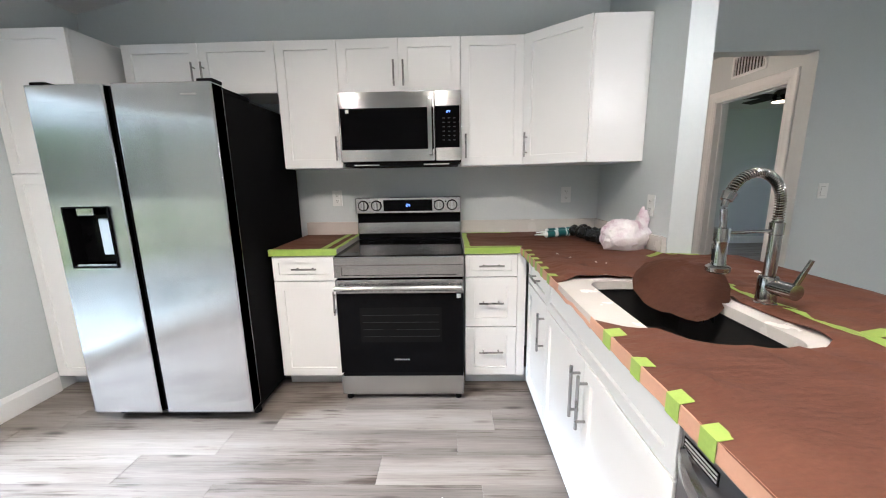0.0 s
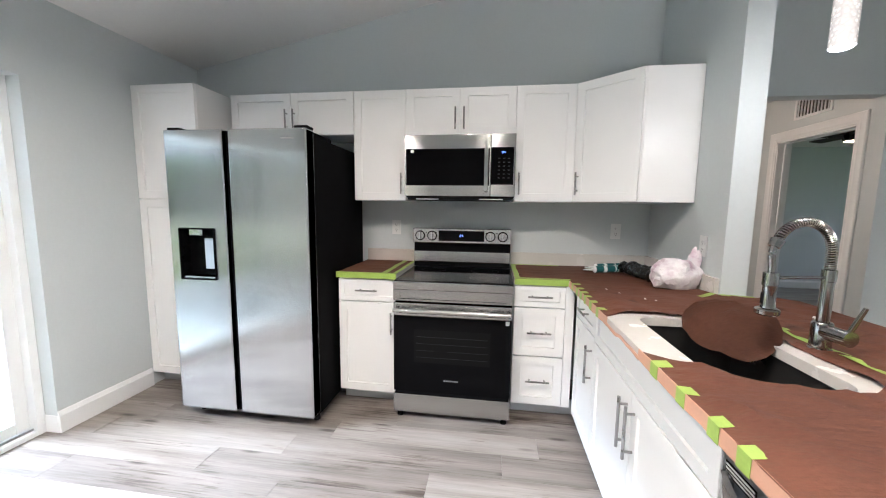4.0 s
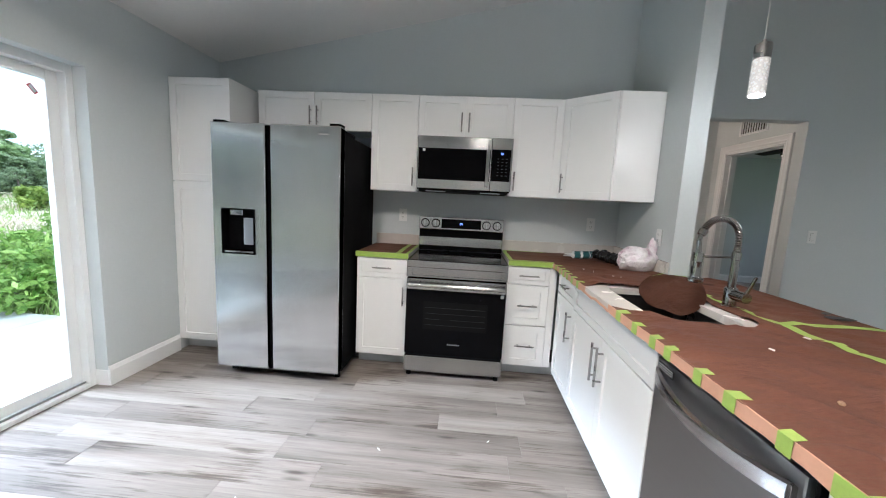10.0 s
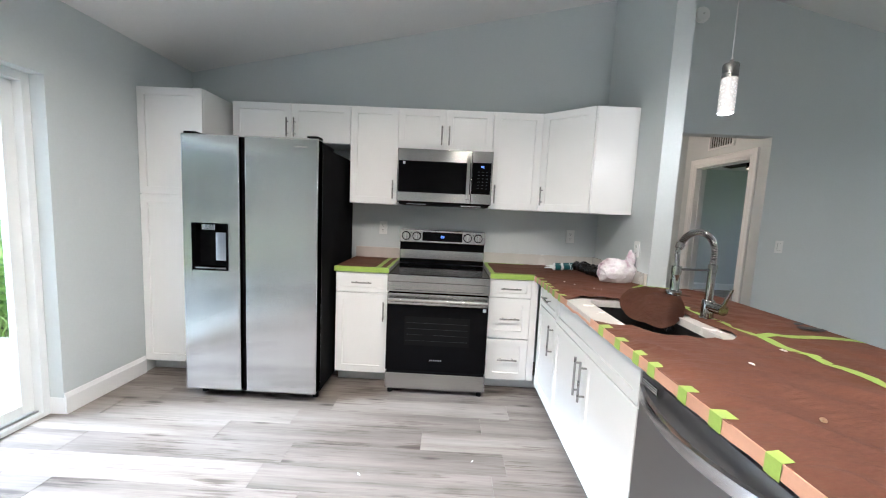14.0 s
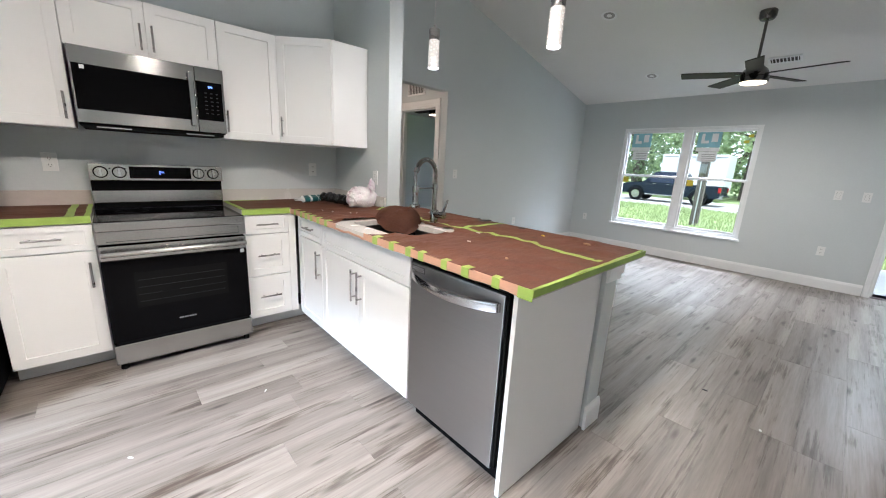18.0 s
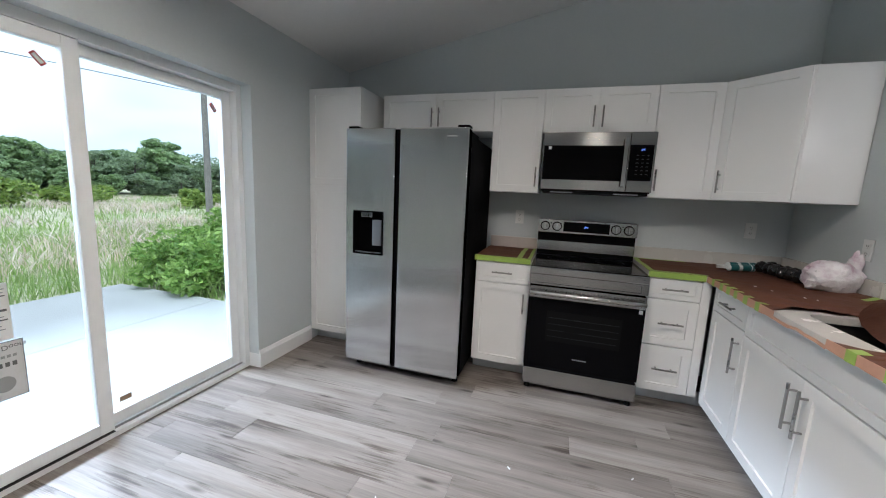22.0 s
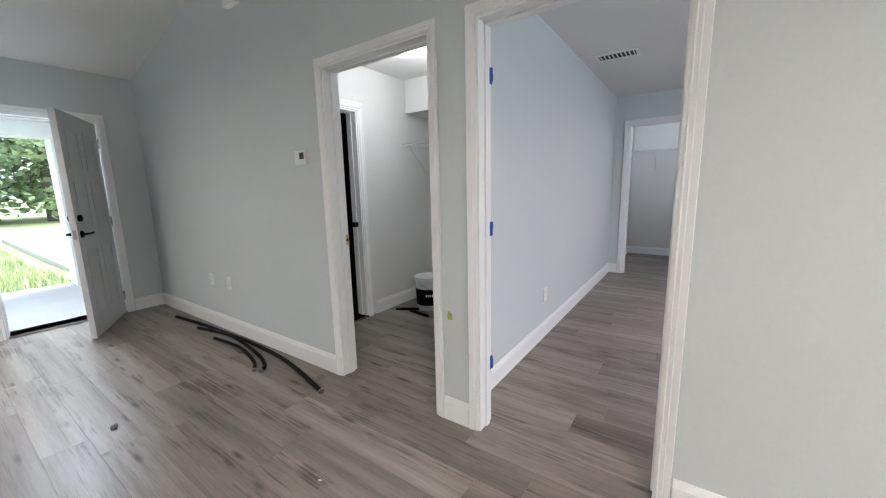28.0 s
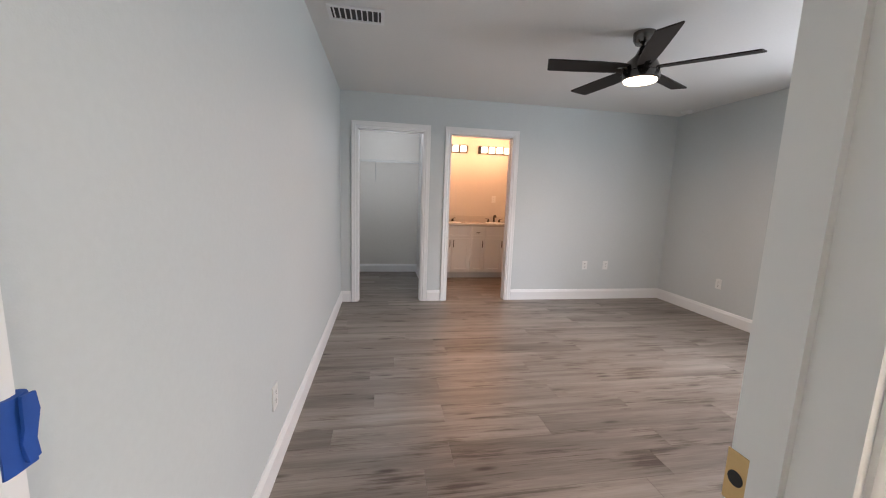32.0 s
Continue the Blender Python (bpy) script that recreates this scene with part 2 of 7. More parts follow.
NICKEL = plain("brushed_nickel", (0.34, 0.335, 0.33), 0.28, 1.0, spread=0.06)
BLACK = plain("black_metal_and_garage_dark", (0.004, 0.004, 0.0043), 0.75, spread=0.2, Specular_IOR_Level=0.05)
BLACKGLASS = plain("black_glass", (0.003, 0.003, 0.0034), 0.07, spread=0.2, bump=0, Specular_IOR_Level=0.06)
RUBBER = plain("black_rubber", (0.006, 0.006, 0.006), 0.6, spread=0.2, Specular_IOR_Level=0.12)
PLASTIC = plain("white_plastic", (0.74, 0.75, 0.74), 0.35, spread=0.03)
SLOT = plain("dark_slot", (0.03, 0.03, 0.03), 0.6)
VINYL = plain("white_vinyl", (0.76, 0.78, 0.78), 0.4, spread=0.04)
PAPER = paper_material()
GREEN = plain("green_tape", (0.29, 0.42, 0.08), 0.55, spread=0.14, scale=14)
BLUETAPE = plain("blue_tape", (0.012, 0.07, 0.33), 0.6, spread=0.15)
QUARTZ = plain("white_quartz", (0.58, 0.56, 0.525), 0.25, spread=0.04)
DRYBOARD = plain("unpainted_board", (0.52, 0.46, 0.42), 0.7, spread=0.08)
CONCRETE = plain("pale_concrete", (0.35, 0.353, 0.345), 0.85, spread=0.12, scale=1.2, grain=60, bump=0.3)
PLANK = plank_material("grey_oak_plank")
JOINT = plain("dark_joint", (0.06, 0.055, 0.05), 0.8)
PANE = pane_material("window_glass")
WARM = glow("warm_bulb", (1.0, 0.74, 0.42), 9.0)
BLUELED = glow("blue_led", (0.1, 0.25, 1.0), 3.0)


# ---- building helpers ----
def hexa(bm, lo, hi, tops=None):
    """A box from lo to hi; tops: heights of the top at x0 and x1."""
    (x0, y0, z0), (x1, y1, z1) = lo, hi
    za, zb = tops or (z1, z1)
    v = [bm.verts.new(p) for p in ((x0, y0, z0), (x1, y0, z0), (x1, y1, z0), (x0, y1, z0), (x0, y0, za), (x1, y0, zb), (x1, y1, zb), (x0, y1, za))]
    for f in ((3, 2, 1, 0), (4, 5, 6, 7), (0, 1, 5, 4), (1, 2, 6, 5), (2, 3, 7, 6), (3, 0, 4, 7)):
        bm.faces.new([v[k] for k in f])
    return v


def soften(bm, width, segments=2):
    if width > 0:
        bmesh.ops.bevel(bm, geom=list(bm.edges), offset=width, segments=segments, affect="EDGES", profile=0.7, clamp_overlap=True)
    return bm


def box(lo, hi, bevel=0.0, segments=2):
    bm = bmesh.new()
    hexa(bm, lo, hi)
    return soften(bm, bevel, segments)


def boxes(items, bevel=0.0):
    bm = bmesh.new()
    for lo, hi in items:
        hexa(bm, lo, hi)
    return soften(bm, bevel, 1)


def cyl(bm, a, b, r0, r1=None, n=20, caps=True):
    """A tapered rod from a to b."""
    a, b = Vector(a), Vector(b)
    r1 = r0 if r1 is None else r1
    q = (b - a).to_track_quat("Z", "Y").to_matrix().to_4x4()
    m = Matrix.Translation((a + b) / 2) @ q
    bmesh.ops.create_cone(bm, cap_ends=caps, segments=n, radius1=r0, radius2=r1, depth=(b - a).length, matrix=m)
    return bm


def rod(a, b, r0, r1=None, n=20):
    return cyl(bmesh.new(), a, b, r0, r1, n)


def lathe(profile, n=28, centre=(0, 0, 0)):
    """A turned shape from (radius, height) pairs."""
    bm = bmesh.new()
    rings = []
    for r, z in profile:
        rings.append([bm.verts.new((centre[0] + r * math.cos(2 * math.pi * k / n), centre[1] + r * math.sin(2 * math.pi * k / n), centre[2] + z)) for k in range(n)])
    for p, q in zip(rings, rings[1:]):
        for k in range(n):
            bm.faces.new((p[k], p[(k + 1) % n], q[(k + 1) % n], q[k]))
    bm.faces.new(rings[0][::-1])
    bm.faces.new(rings[-1])
    return bm


def tube(points, r, n=10, smooth=True):
    """A round bar along points."""
    pts = [Vector(p) for p in points]
    bm = bmesh.new()
    rings = []
    up = Vector((0, 0, 1))
    for k, p in enumerate(pts):
        d = (pts[min(k + 1, len(pts) - 1)] - pts[max(k - 1, 0)]).normalized()
        side = d.cross(up)
        if side.length < 0.05:
            side = d.cross(Vector((1, 0, 0)))
        side.normalize()
        other = side.cross(d)
        rr = r[k] if isinstance(r, (list, tuple)) else r
        rings.append([bm.verts.new(p + rr * (math.cos(2 * math.pi * j / n) * side + math.sin(2 * math.pi * j / n) * other)) for j in range(n)])
    for a, b in zip(rings, rings[1:]):
        for j in range(n):
            bm.faces.new((a[j], a[(j + 1) % n], b[(j + 1) % n], b[j]))
    bm.faces.new(rings[0][::-1])
    bm.faces.new(rings[-1])
    return bm


def shade(bm, angle=35):
    lim = radians(angle)
    for f in bm.faces:
        f.smooth = True
    for e in bm.edges:
        if len(e.link_faces) == 2 and e.calc_face_angle(0) > lim:
            e.smooth = False
    for f in bm.faces:
        n = f.normal
        curved = any(e.smooth and len(e.link_faces) == 2 and e.calc_face_angle(0) > 0.01 for e in f.edges)
        f.smooth = curved and max(abs(n.x), abs(n.y), abs(n.z)) < 0.9995


def mesh_of(name, bm, mats):
    bmesh.ops.recalc_face_normals(bm, faces=list(bm.faces))
    shade(bm)
    me = bpy.data.meshes.new(name)
    bm.to_mesh(me)
    bm.free()
    for m in mats if isinstance(mats, (list, tuple)) else [mats]:
        me.materials.append(m)
    return me


def part(name, bm, material, parent=None, label=""):
    ob = new(name, mesh_of(name, bm, material))
    if parent is not None:
        ob.parent = parent
    if label:
        ob["label"] = label
    return ob


def thing(name, m, label, category, group=""):
    ob = new(name)
    ob.empty_display_size = 0.1
    ob.matrix_world = m
    return tagged(ob, label, category, group)


def structure(name, bm, material, label="", category="wall"):
    return tagged(part(name, bm, material), label or name.replace("_", " "), category, kind="structure")


# ---- the shell of the house ----
XW, XE, YN, YL, YS = -2.31, 6.44, 0.0, 0.147, -5.093
RIDGE, EAVE, TOP = 2.5, 2.52, 3.477


def vault(x):
    """Height of the main room's ceiling."""
    return EAVE + (TOP - EAVE) * ((x - XW) / (RIDGE - XW) if x < RIDGE else (XE - x) / (XE - RIDGE))


def wall_along_x(name, x0, x1, y0, y1, z0, top, holes=(), material=None, label=""):
    """A wall whose length runs along x; holes: (x0, x1, z0, z1)."""
    cuts = sorted({x0, x1, *[c for h in holes for c in h[:2]], *([RIDGE] if x0 < RIDGE < x1 else [])})
    bm = bmesh.new()
    for a, b in zip(cuts, cuts[1:]):
        ta, tb = top(a), top(b)
        spans = [(z0, None)]
        for h in holes:
            if h[0] <= a and b <= h[1]:
                spans = ([(z0, h[2])] if h[2] > z0 else []) + [(h[3], None)]
        for lo, hi in spans:
            if hi is None:
                hexa(bm, (a, y0, lo), (b, y1, 0), (ta, tb))
            else:
                hexa(bm, (a, y0, lo), (b, y1, hi))
    return structure(name, bm, material or WALL, label)


def wall_along_y(name, x0, x1, y0, y1, z0, z1, holes=(), material=None, label=""):
    cuts = sorted({y0, y1, *[c for h in holes for c in h[:2]]})
    bm = bmesh.new()
    for a, b in zip(cuts, cuts[1:]):
        spans = [(z0, z1)]
        for h in holes:
            if h[0] <= a and b <= h[1]:
                spans = ([(z0, h[2])] if h[2] > z0 else []) + [(h[3], z1)]
        for lo, hi in spans:
            hexa(bm, (x0, a, lo), (x1, b, hi))
    return structure(name, bm, material or WALL, label)


def flat(z):
    return lambda x: z


HALL = (1.75, 2.991, -0.04, 2.212)
SLIDER = (-3.07, -1.228, -0.04, 2.06)
WINDOW = (-2.488, -0.636, 0.465, 2.07)
FRONT = (-4.74, -3.86, -0.04, 2.05)
BEDDOOR = (1.337, 2.173, -0.04, 2.05)
LAUNDRY = (2.426, 3.264, -0.04, 2.05)

wall_along_x("wall_north_kitchen", XW, 1.408, YN, YN + 0.13, -0.1, lambda x: vault(x) + 0.05, label="pale grey painted kitchen wall under the vaulted ceiling")
wall_along_y("wall_stub", 1.408, 1.53, -0.92, YL + 0.12, -0.1, 3.36, label="pale grey full-height stub wall beside the cabinets")
wall_along_x("wall_north_living", 1.53, XE, YL, YL + 0.12, -0.1, lambda x: vault(x) + 0.05, [HALL], label="pale grey living room wall with a hall opening")
wall_along_y("wall_west", XW - 0.2, XW, YS - 0.12, 0.13, -0.1, EAVE + 0.05, [SLIDER], label="pale grey wall with a sliding glass door")
wall_along_y("wall_east", XE, XE + 0.2, YS - 0.12, YL + 0.12, -0.1, EAVE + 0.05, [WINDOW, FRONT], label="pale grey front wall with window and entrance")
wall_along_x("wall_south", XW, XE, YS - 0.115, YS, -0.1, lambda x: vault(x) + 0.05, [BEDDOOR, LAUNDRY], label="pale grey wall with two doorways")
bm = bmesh.new()
for a, b in ((XW - 0.2, RIDGE), (RIDGE, XE + 0.2)):
    za, zb = vault(a), vault(b)
    v = [bm.verts.new(p) for p in ((a, YS - 0.115, za), (b, YS - 0.115, zb), (b, YL + 0.12, zb), (a, YL + 0.12, za), (a, YS - 0.115, za + 0.15), (b, YS - 0.115, zb + 0.15), (b, YL + 0.12, zb + 0.15), (a, YL + 0.12, za + 0.15))]
    for f in ((3, 2, 1, 0), (4, 5, 6, 7), (0, 1, 5, 4), (1, 2, 6, 5), (2, 3, 7, 6), (3, 0, 4, 7)):
        bm.faces.new([v[k] for k in f])
structure("ceiling", bm, CEIL, "white vaulted ceiling with a soft texture", "ceiling")

# hall and the bedroom behind it
wall_along_x("wall_hall_north", 0.5, 3.17, 1.47, 1.59, -0.1, flat(2.6), label="pale hall wall")
wall_along_y("wall_hall_east", 3.05, 3.165, YL + 0.12, 1.47, -0.1, 2.6, [(0.425, 1.255, -0.04, 2.07)], label="pale hall end wall with a doorway")
wall_along_y("wall_hall_west", 0.4, 0.5, 0.13, 1.59, -0.1, 2.6, label="pale hall wall")
structure("ceiling_hall", box((0.4, YL + 0.12, 2.5), (3.17, 1.59, 2.6)), CEIL, "white hall ceiling", "ceiling")
wall_along_x("wall_room_north", 3.165, 7.0, 4.4, 4.52, -0.1, flat(2.6), label="grey bedroom wall seen through the hall")
wall_along_y("wall_room_west", 3.05, 3.165, 1.59, 4.52, -0.1, 2.6, label="grey bedroom wall")
wall_along_y("wall_room_east", 7.0, 7.12, YL + 0.12, 4.52, -0.1, 2.6, [(1.7, 3.1, 0.8, 2.05)], label="grey bedroom wall with a window")
structure("ceiling_room", box((3.05, YL + 0.12, 2.5), (7.12, 4.52, 2.6)), CEIL, "white bedroom ceiling", "ceiling")

# laundry, main bedroom, closet and bath
YF = -9.3
CLOSET = (1.323, 2.118, -0.04, 2.085)
BATH = (0.214, 1.018, -0.04, 2.085)
wall_along_y("wall_laundry_bedroom", 2.305, 2.42, YF, YS - 0.115, -0.1, 2.6, label="pale grey wall between laundry and bedroom")
wall_along_y("wall_laundry_east", 3.99, 4.11, -7.6, YS - 0.115, -0.1, 2.6, [(-6.04, -5.22, -0.04, 2.03)], LAUNDRYWALL, label="off-white laundry wall with the garage door opening")
wall_along_x("wall_laundry_south", 2.42, 3.99, -7.7, -7.6, -0.1, flat(2.6), (), LAUNDRYWALL, label="off-white laundry wall")
structure("ceiling_laundry", box((2.42, -7.6, 2.44), (3.99, YS - 0.115, 2.6)), CEIL, "white laundry ceiling", "ceiling")
structure("soffit_laundry", box((2.42, -7.6, 2.1), (3.99, -6.75, 2.44)), LAUNDRYWALL, "boxed white soffit over the laundry", "soffit")
# the shell's black colour stands in for the darkness of the unlit garage
structure("garage_shell", boxes([((4.11, -7.0, -0.1), (7.5, -6.95, 2.6)), ((4.11, -5.26, -0.1), (7.5, -5.22, 2.6)), ((7.5, -7.0, -0.1), (7.55, -5.22, 2.6)), ((4.11, -7.0, 2.6), (7.55, -5.22, 2.65)), ((4.11, -7.0, -0.14), (7.55, -5.22, -0.1))]), BLACK, "garage shell behind the laundry, coloured black for its unlit dark", "garage")
wall_along_x("wall_bedroom_south", -2.17, 2.42, YF - 0.12, YF, -0.1, flat(2.6), [CLOSET, BATH], label="pale grey bedroom wall with closet and bath doorways")
wall_along_y("wall_bedroom_west", -2.17, -2.05, YF, YS - 0.115, -0.1, 2.6, [(-7.1, -5.7, 0.8, 2.1)], label="pale grey bedroom wall with a window")
structure("ceiling_bedroom", box((-2.17, YF - 0.12, 2.474), (2.42, YS - 0.115, 2.6)), CEIL, "white bedroom ceiling", "ceiling")
wall_along_y("wall_closet_east", 2.305, 2.42, -11.2, YF - 0.12, -0.1, 2.6, label="pale closet wall")
wall_along_y("wall_closet_bath", 1.1, 1.22, -11.2, YF - 0.12, -0.1, 2.6, material=LAUNDRYWALL, label="wall between closet and bath")
wall_along_x("wall_closet_south", -1.4, 2.42, -11.3, -11.1, -0.1, flat(2.6), (), BATHWALL, label="wall behind closet and vanity")
wall_along_y("wall_bath_west", -1.5, -1.4, -11.3, YF - 0.12, -0.1, 2.6, material=BATHWALL, label="warm bath wall")
structure("ceiling_closet", box((-1.5, -11.3, 2.474), (2.42, YF - 0.12, 2.6)), CEIL, "white closet ceiling", "ceiling")
structure("subfloor", boxes([((XW - 0.2, -11.3, -0.12), (4.0, YL + 0.12, -0.012)), ((4.0, YS, -0.12), (XE + 0.2, YL + 0.12, -0.012)), ((0.4, YL + 0.12, -0.12), (7.12, 4.52, -0.012)), ((3.99, -6.06, -0.12), (4.12, -5.24, -0.012))]), JOINT, "dark subfloor under the planks", "floor")


# ---- trim: baseboards, casings, jambs ----
def baseboard(a, b, inward):
    """A moulded baseboard from a to b; inward: the side on which the room lies."""
    a, b, n = Vector((*a, 0)), Vector((*b, 0)), Vector((*inward, 0))
    prof = ((0, 0), (0.015, 0), (0.015, 0.105), (0.011, 0.112), (0.010, 0.126), (0.005, 0.135), (0, 0.135))
    bm = bmesh.new()
    ra = [bm.verts.new(a + n * d + Vector((0, 0, h))) for d, h in prof]
    rb = [bm.verts.new(b + n * d + Vector((0, 0, h))) for d, h in prof]
    for k in range(len(prof)):
        j = (k + 1) % len(prof)
        bm.faces.new((ra[k], ra[j], rb[j], rb[k]))
    bm.faces.new(ra[::-1])
    bm.faces.new(rb)
    return structure("baseboard", bm, TRIM, "white painted baseboard along the wall", "baseboard")


for a, b, n in (((XW, -1.228), (XW, -0.62), (1, 0)), ((XW, -1.215), (XW - 0.1, -1.215), (0, -1)), ((XW, YS), (XW, -3.07), (1, 0)),
                ((2.991, YL), (XE, YL), (0, -1)), ((1.53, YL), (1.75, YL), (0, -1)), ((1.53, -0.92), (1.53, YL), (1, 0)),
                ((XE, -3.79), (XE, YL), (-1, 0)), ((XE, YS), (XE, -4.81), (-1, 0)),
                ((3.31, YS), (XE, YS), (0, 1)), ((2.223, YS), (2.38, YS), (0, 1)), ((XW, YS), (1.287, YS), (0, 1)),
                ((2.305, YF), (2.305, YS - 0.23), (-1, 0)), ((-2.05, YF), (0.144, YF), (0, 1)), ((1.088, YF), (1.253, YF), (0, 1)), ((2.188, YF), (2.305, YF), (0, 1)), ((-2.05, YF), (-2.05, YS - 0.115), (1, 0)),
                ((3.99, -7.6), (3.99, -6.15), (-1, 0)), ((2.42, -7.6), (3.99, -7.6), (0, 1)), ((2.42, -7.6), (2.42, YS - 0.23), (1, 0)),
                ((1.22, -11.1), (2.305, -11.1), (0, 1)), ((1.22, -11.1), (1.22, YF - 0.12), (1, 0)), ((2.305, -11.1), (2.305, YF - 0.12), (-1, 0)),
                ((0.5, 1.47), (3.05, 1.47), (0, -1)), ((3.165, 4.4), (7.0, 4.4), (0, -1))):
    baseboard(a, b, n)


def moulding(w, t=0.016):
    """Section of a door casing: across its width, out from the wall."""
    return ((0, 0), (0, t * 0.55), (w * 0.08, t * 0.7), (w * 0.16, t * 0.55), (w * 0.3, t * 0.75), (w * 0.42, t * 0.95), (w * 0.5, t * 0.8), (w * 0.72, t), (w * 0.93, t * 1.15), (w, t * 0.9), (w, 0))


def casing(name, m, width, height, depth, w=0.082, front=True, back=True, label="white moulded door casing"):
    """Jambs and mitred casing round an opening; local x along the wall from 0, y into the wall, z up."""
    root = tagged(thing(name, m, label, "door frame"), kind="structure")
    j = 0.018
    bm = boxes([((0, -0.004, 0), (j, depth + 0.004, height)), ((width - j, -0.004, 0), (width, depth + 0.004, height)), ((0, -0.004, height - j), (width, depth + 0.004, height)),
                ((j, depth * 0.45, 0), (j + 0.01, depth * 0.45 + 0.035, height - j)), ((width - j - 0.01, depth * 0.45, 0), (width - j, depth * 0.45 + 0.035, height - j)), ((j, depth * 0.45, height - j - 0.01), (width - j, depth * 0.45 + 0.035, height - j))])
    part("jamb", bm, TRIM, root)
    prof = moulding(w)
    for use, y, s in ((front, -0.001, -1), (back, depth + 0.001, 1)):
        if not use:
            continue
        r = 0.006
        for side in range(3):
            bm = bmesh.new()
            rows = []
            for end in range(2):
                ring = []
                for d, h in prof:
                    e = r - 0.006 + d
                    if side == 0:
                        p = (-e + r, y + s * h, 0 if end == 0 else height + e - r)
                    elif side == 1:
                        p = (width + e - r, y + s * h, 0 if end == 0 else height + e - r)
                    else:
                        p = (-e + r if end == 0 else width + e - r, y + s * h, height + e - r)
                    ring.append(bm.verts.new(p))
                rows.append(ring)
            for k in range(len(prof) - 1):
                bm.faces.new((rows[0][k], rows[0][k + 1], rows[1][k + 1], rows[1][k]))
            bm.faces.new((rows[0][0], rows[0][-1], rows[1][-1], rows[1][0]))
            bm.faces.new(rows[0])
            bm.faces.new(rows[1][::-1])
            part(("casing_side", "casing_side", "casing_head")[side], bm, TRIM, root)
    return root


casing("door_bedroom", pose(BEDDOOR[1], YS, 0, 0, 0, 180), BEDDOOR[1] - BEDDOOR[0], 2.05, 0.115, 0.05)
casing("door_laundry", pose(LAUNDRY[1], YS, 0, 0, 0, 180), LAUNDRY[1] - LAUNDRY[0], 2.05, 0.115, 0.046)
casing("door_closet", pose(CLOSET[1], YF, 0, 0, 0, 180), CLOSET[1] - CLOSET[0], 2.085, 0.12, 0.07)
casing("door_bath", pose(BATH[1], YF, 0, 0, 0, 180), BATH[1] - BATH[0], 2.085, 0.12, 0.07)
casing("door_hall", pose(3.05, 1.255, 0, 0, 0, -90), 0.83, 2.07, 0.115, 0.09)
casing("door_garage", pose(3.99, -5.22, 0, 0, 0, -90), 0.82, 2.03, 0.12, 0.07, back=False)


# ---- kitchen ----
def shaker(u0, u1, v0, v1, y, rail=0.055, t=0.019):
    """A framed door or drawer front in one piece, lying in the plane y, its face towards -y."""
    rail = min(rail, (v1 - v0) * 0.24)
    d, s_ = t - 0.01, 0.0015

    def loop(inset, yy):
        return [bm.verts.new(p) for p in ((u0 + inset, yy, v0 + inset), (u1 - inset, yy, v0 + inset), (u1 - inset, yy, v1 - inset), (u0 + inset, yy, v1 - inset))]

    bm = bmesh.new()
    rings = [loop(0, y), loop(0, y - t + 0.0015), loop(0.0015, y - t), loop(rail, y - t), loop(rail + s_, y - d)]
    for a, b in zip(rings, rings[1:]):
        for k in range(4):
            bm.faces.new((a[k], a[(k + 1) % 4], b[(k + 1) % 4], b[k]))
    bm.faces.new(rings[0][::-1])
    bm.faces.new(rings[-1])
    return bm


def bar_pull(u, v, y, length, upright):
    """A round bar handle on two posts, centred at (u, v) in front of y."""
    bm = bmesh.new()
    out, h = 0.032, length / 2
    d = Vector((0, 0, 1)) if upright else Vector((1, 0, 0))
    c = Vector((u, y - out, v))
    cyl(bm, c - d * h, c + d * h, 0.006, n=12)
    for s in (-1, 1):
        p = c + d * s * (h - 0.028)
        cyl(bm, p, p + Vector((0, out, 0)), 0.005, n=10)
    return bm


def cabinet(name, m, label, width, depth, z0, z1, fronts, toe=0.0, group="kitchen cabinets", body=None):
    """A framed cabinet unit; local x along its front, y into it. fronts: (kind, u0, u1, v0, v1, handle); handle: (u, v, length, upright)."""
    root = thing(name, m, label, "cabinet", group)
    t = 0.018
    if body == "open":
        part("side_panel", box((0, 0, z0), (t, depth, z1), 0.001), CABINET, root)
        part("side_panel", box((width - t, 0, z0), (width, depth, z1), 0.001), CABINET, root)
        part("bottom_panel", box((t, 0, z0), (width - t, depth, z0 + t), 0.001), CABINET, root)
        part("back_panel", box((t, depth - 0.008, z0 + t), (width - t, depth, z1), 0.001), CABINET, root)
    else:
        part("body", box((0, 0, z0), (width, depth, z1), 0.001), CABINET, root)
    if toe:
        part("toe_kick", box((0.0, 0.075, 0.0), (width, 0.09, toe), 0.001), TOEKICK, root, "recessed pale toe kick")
    for kind, u0, u1, v0, v1, handle in fronts:
        g = 0.0015
        front = part(kind, shaker(u0 + g, u1 - g, v0 + g, v1 - g, -0.001), CABINET, root)
        if handle:
            u, v, ln, up = handle
            part("handle", bar_pull(u, v, -0.02, ln, up), NICKEL, front, "brushed nickel bar handle")
    return root


CT = 0.9
base_front, up_front, uz0, uz1 = -0.602, -0.315, 1.423, 2.2
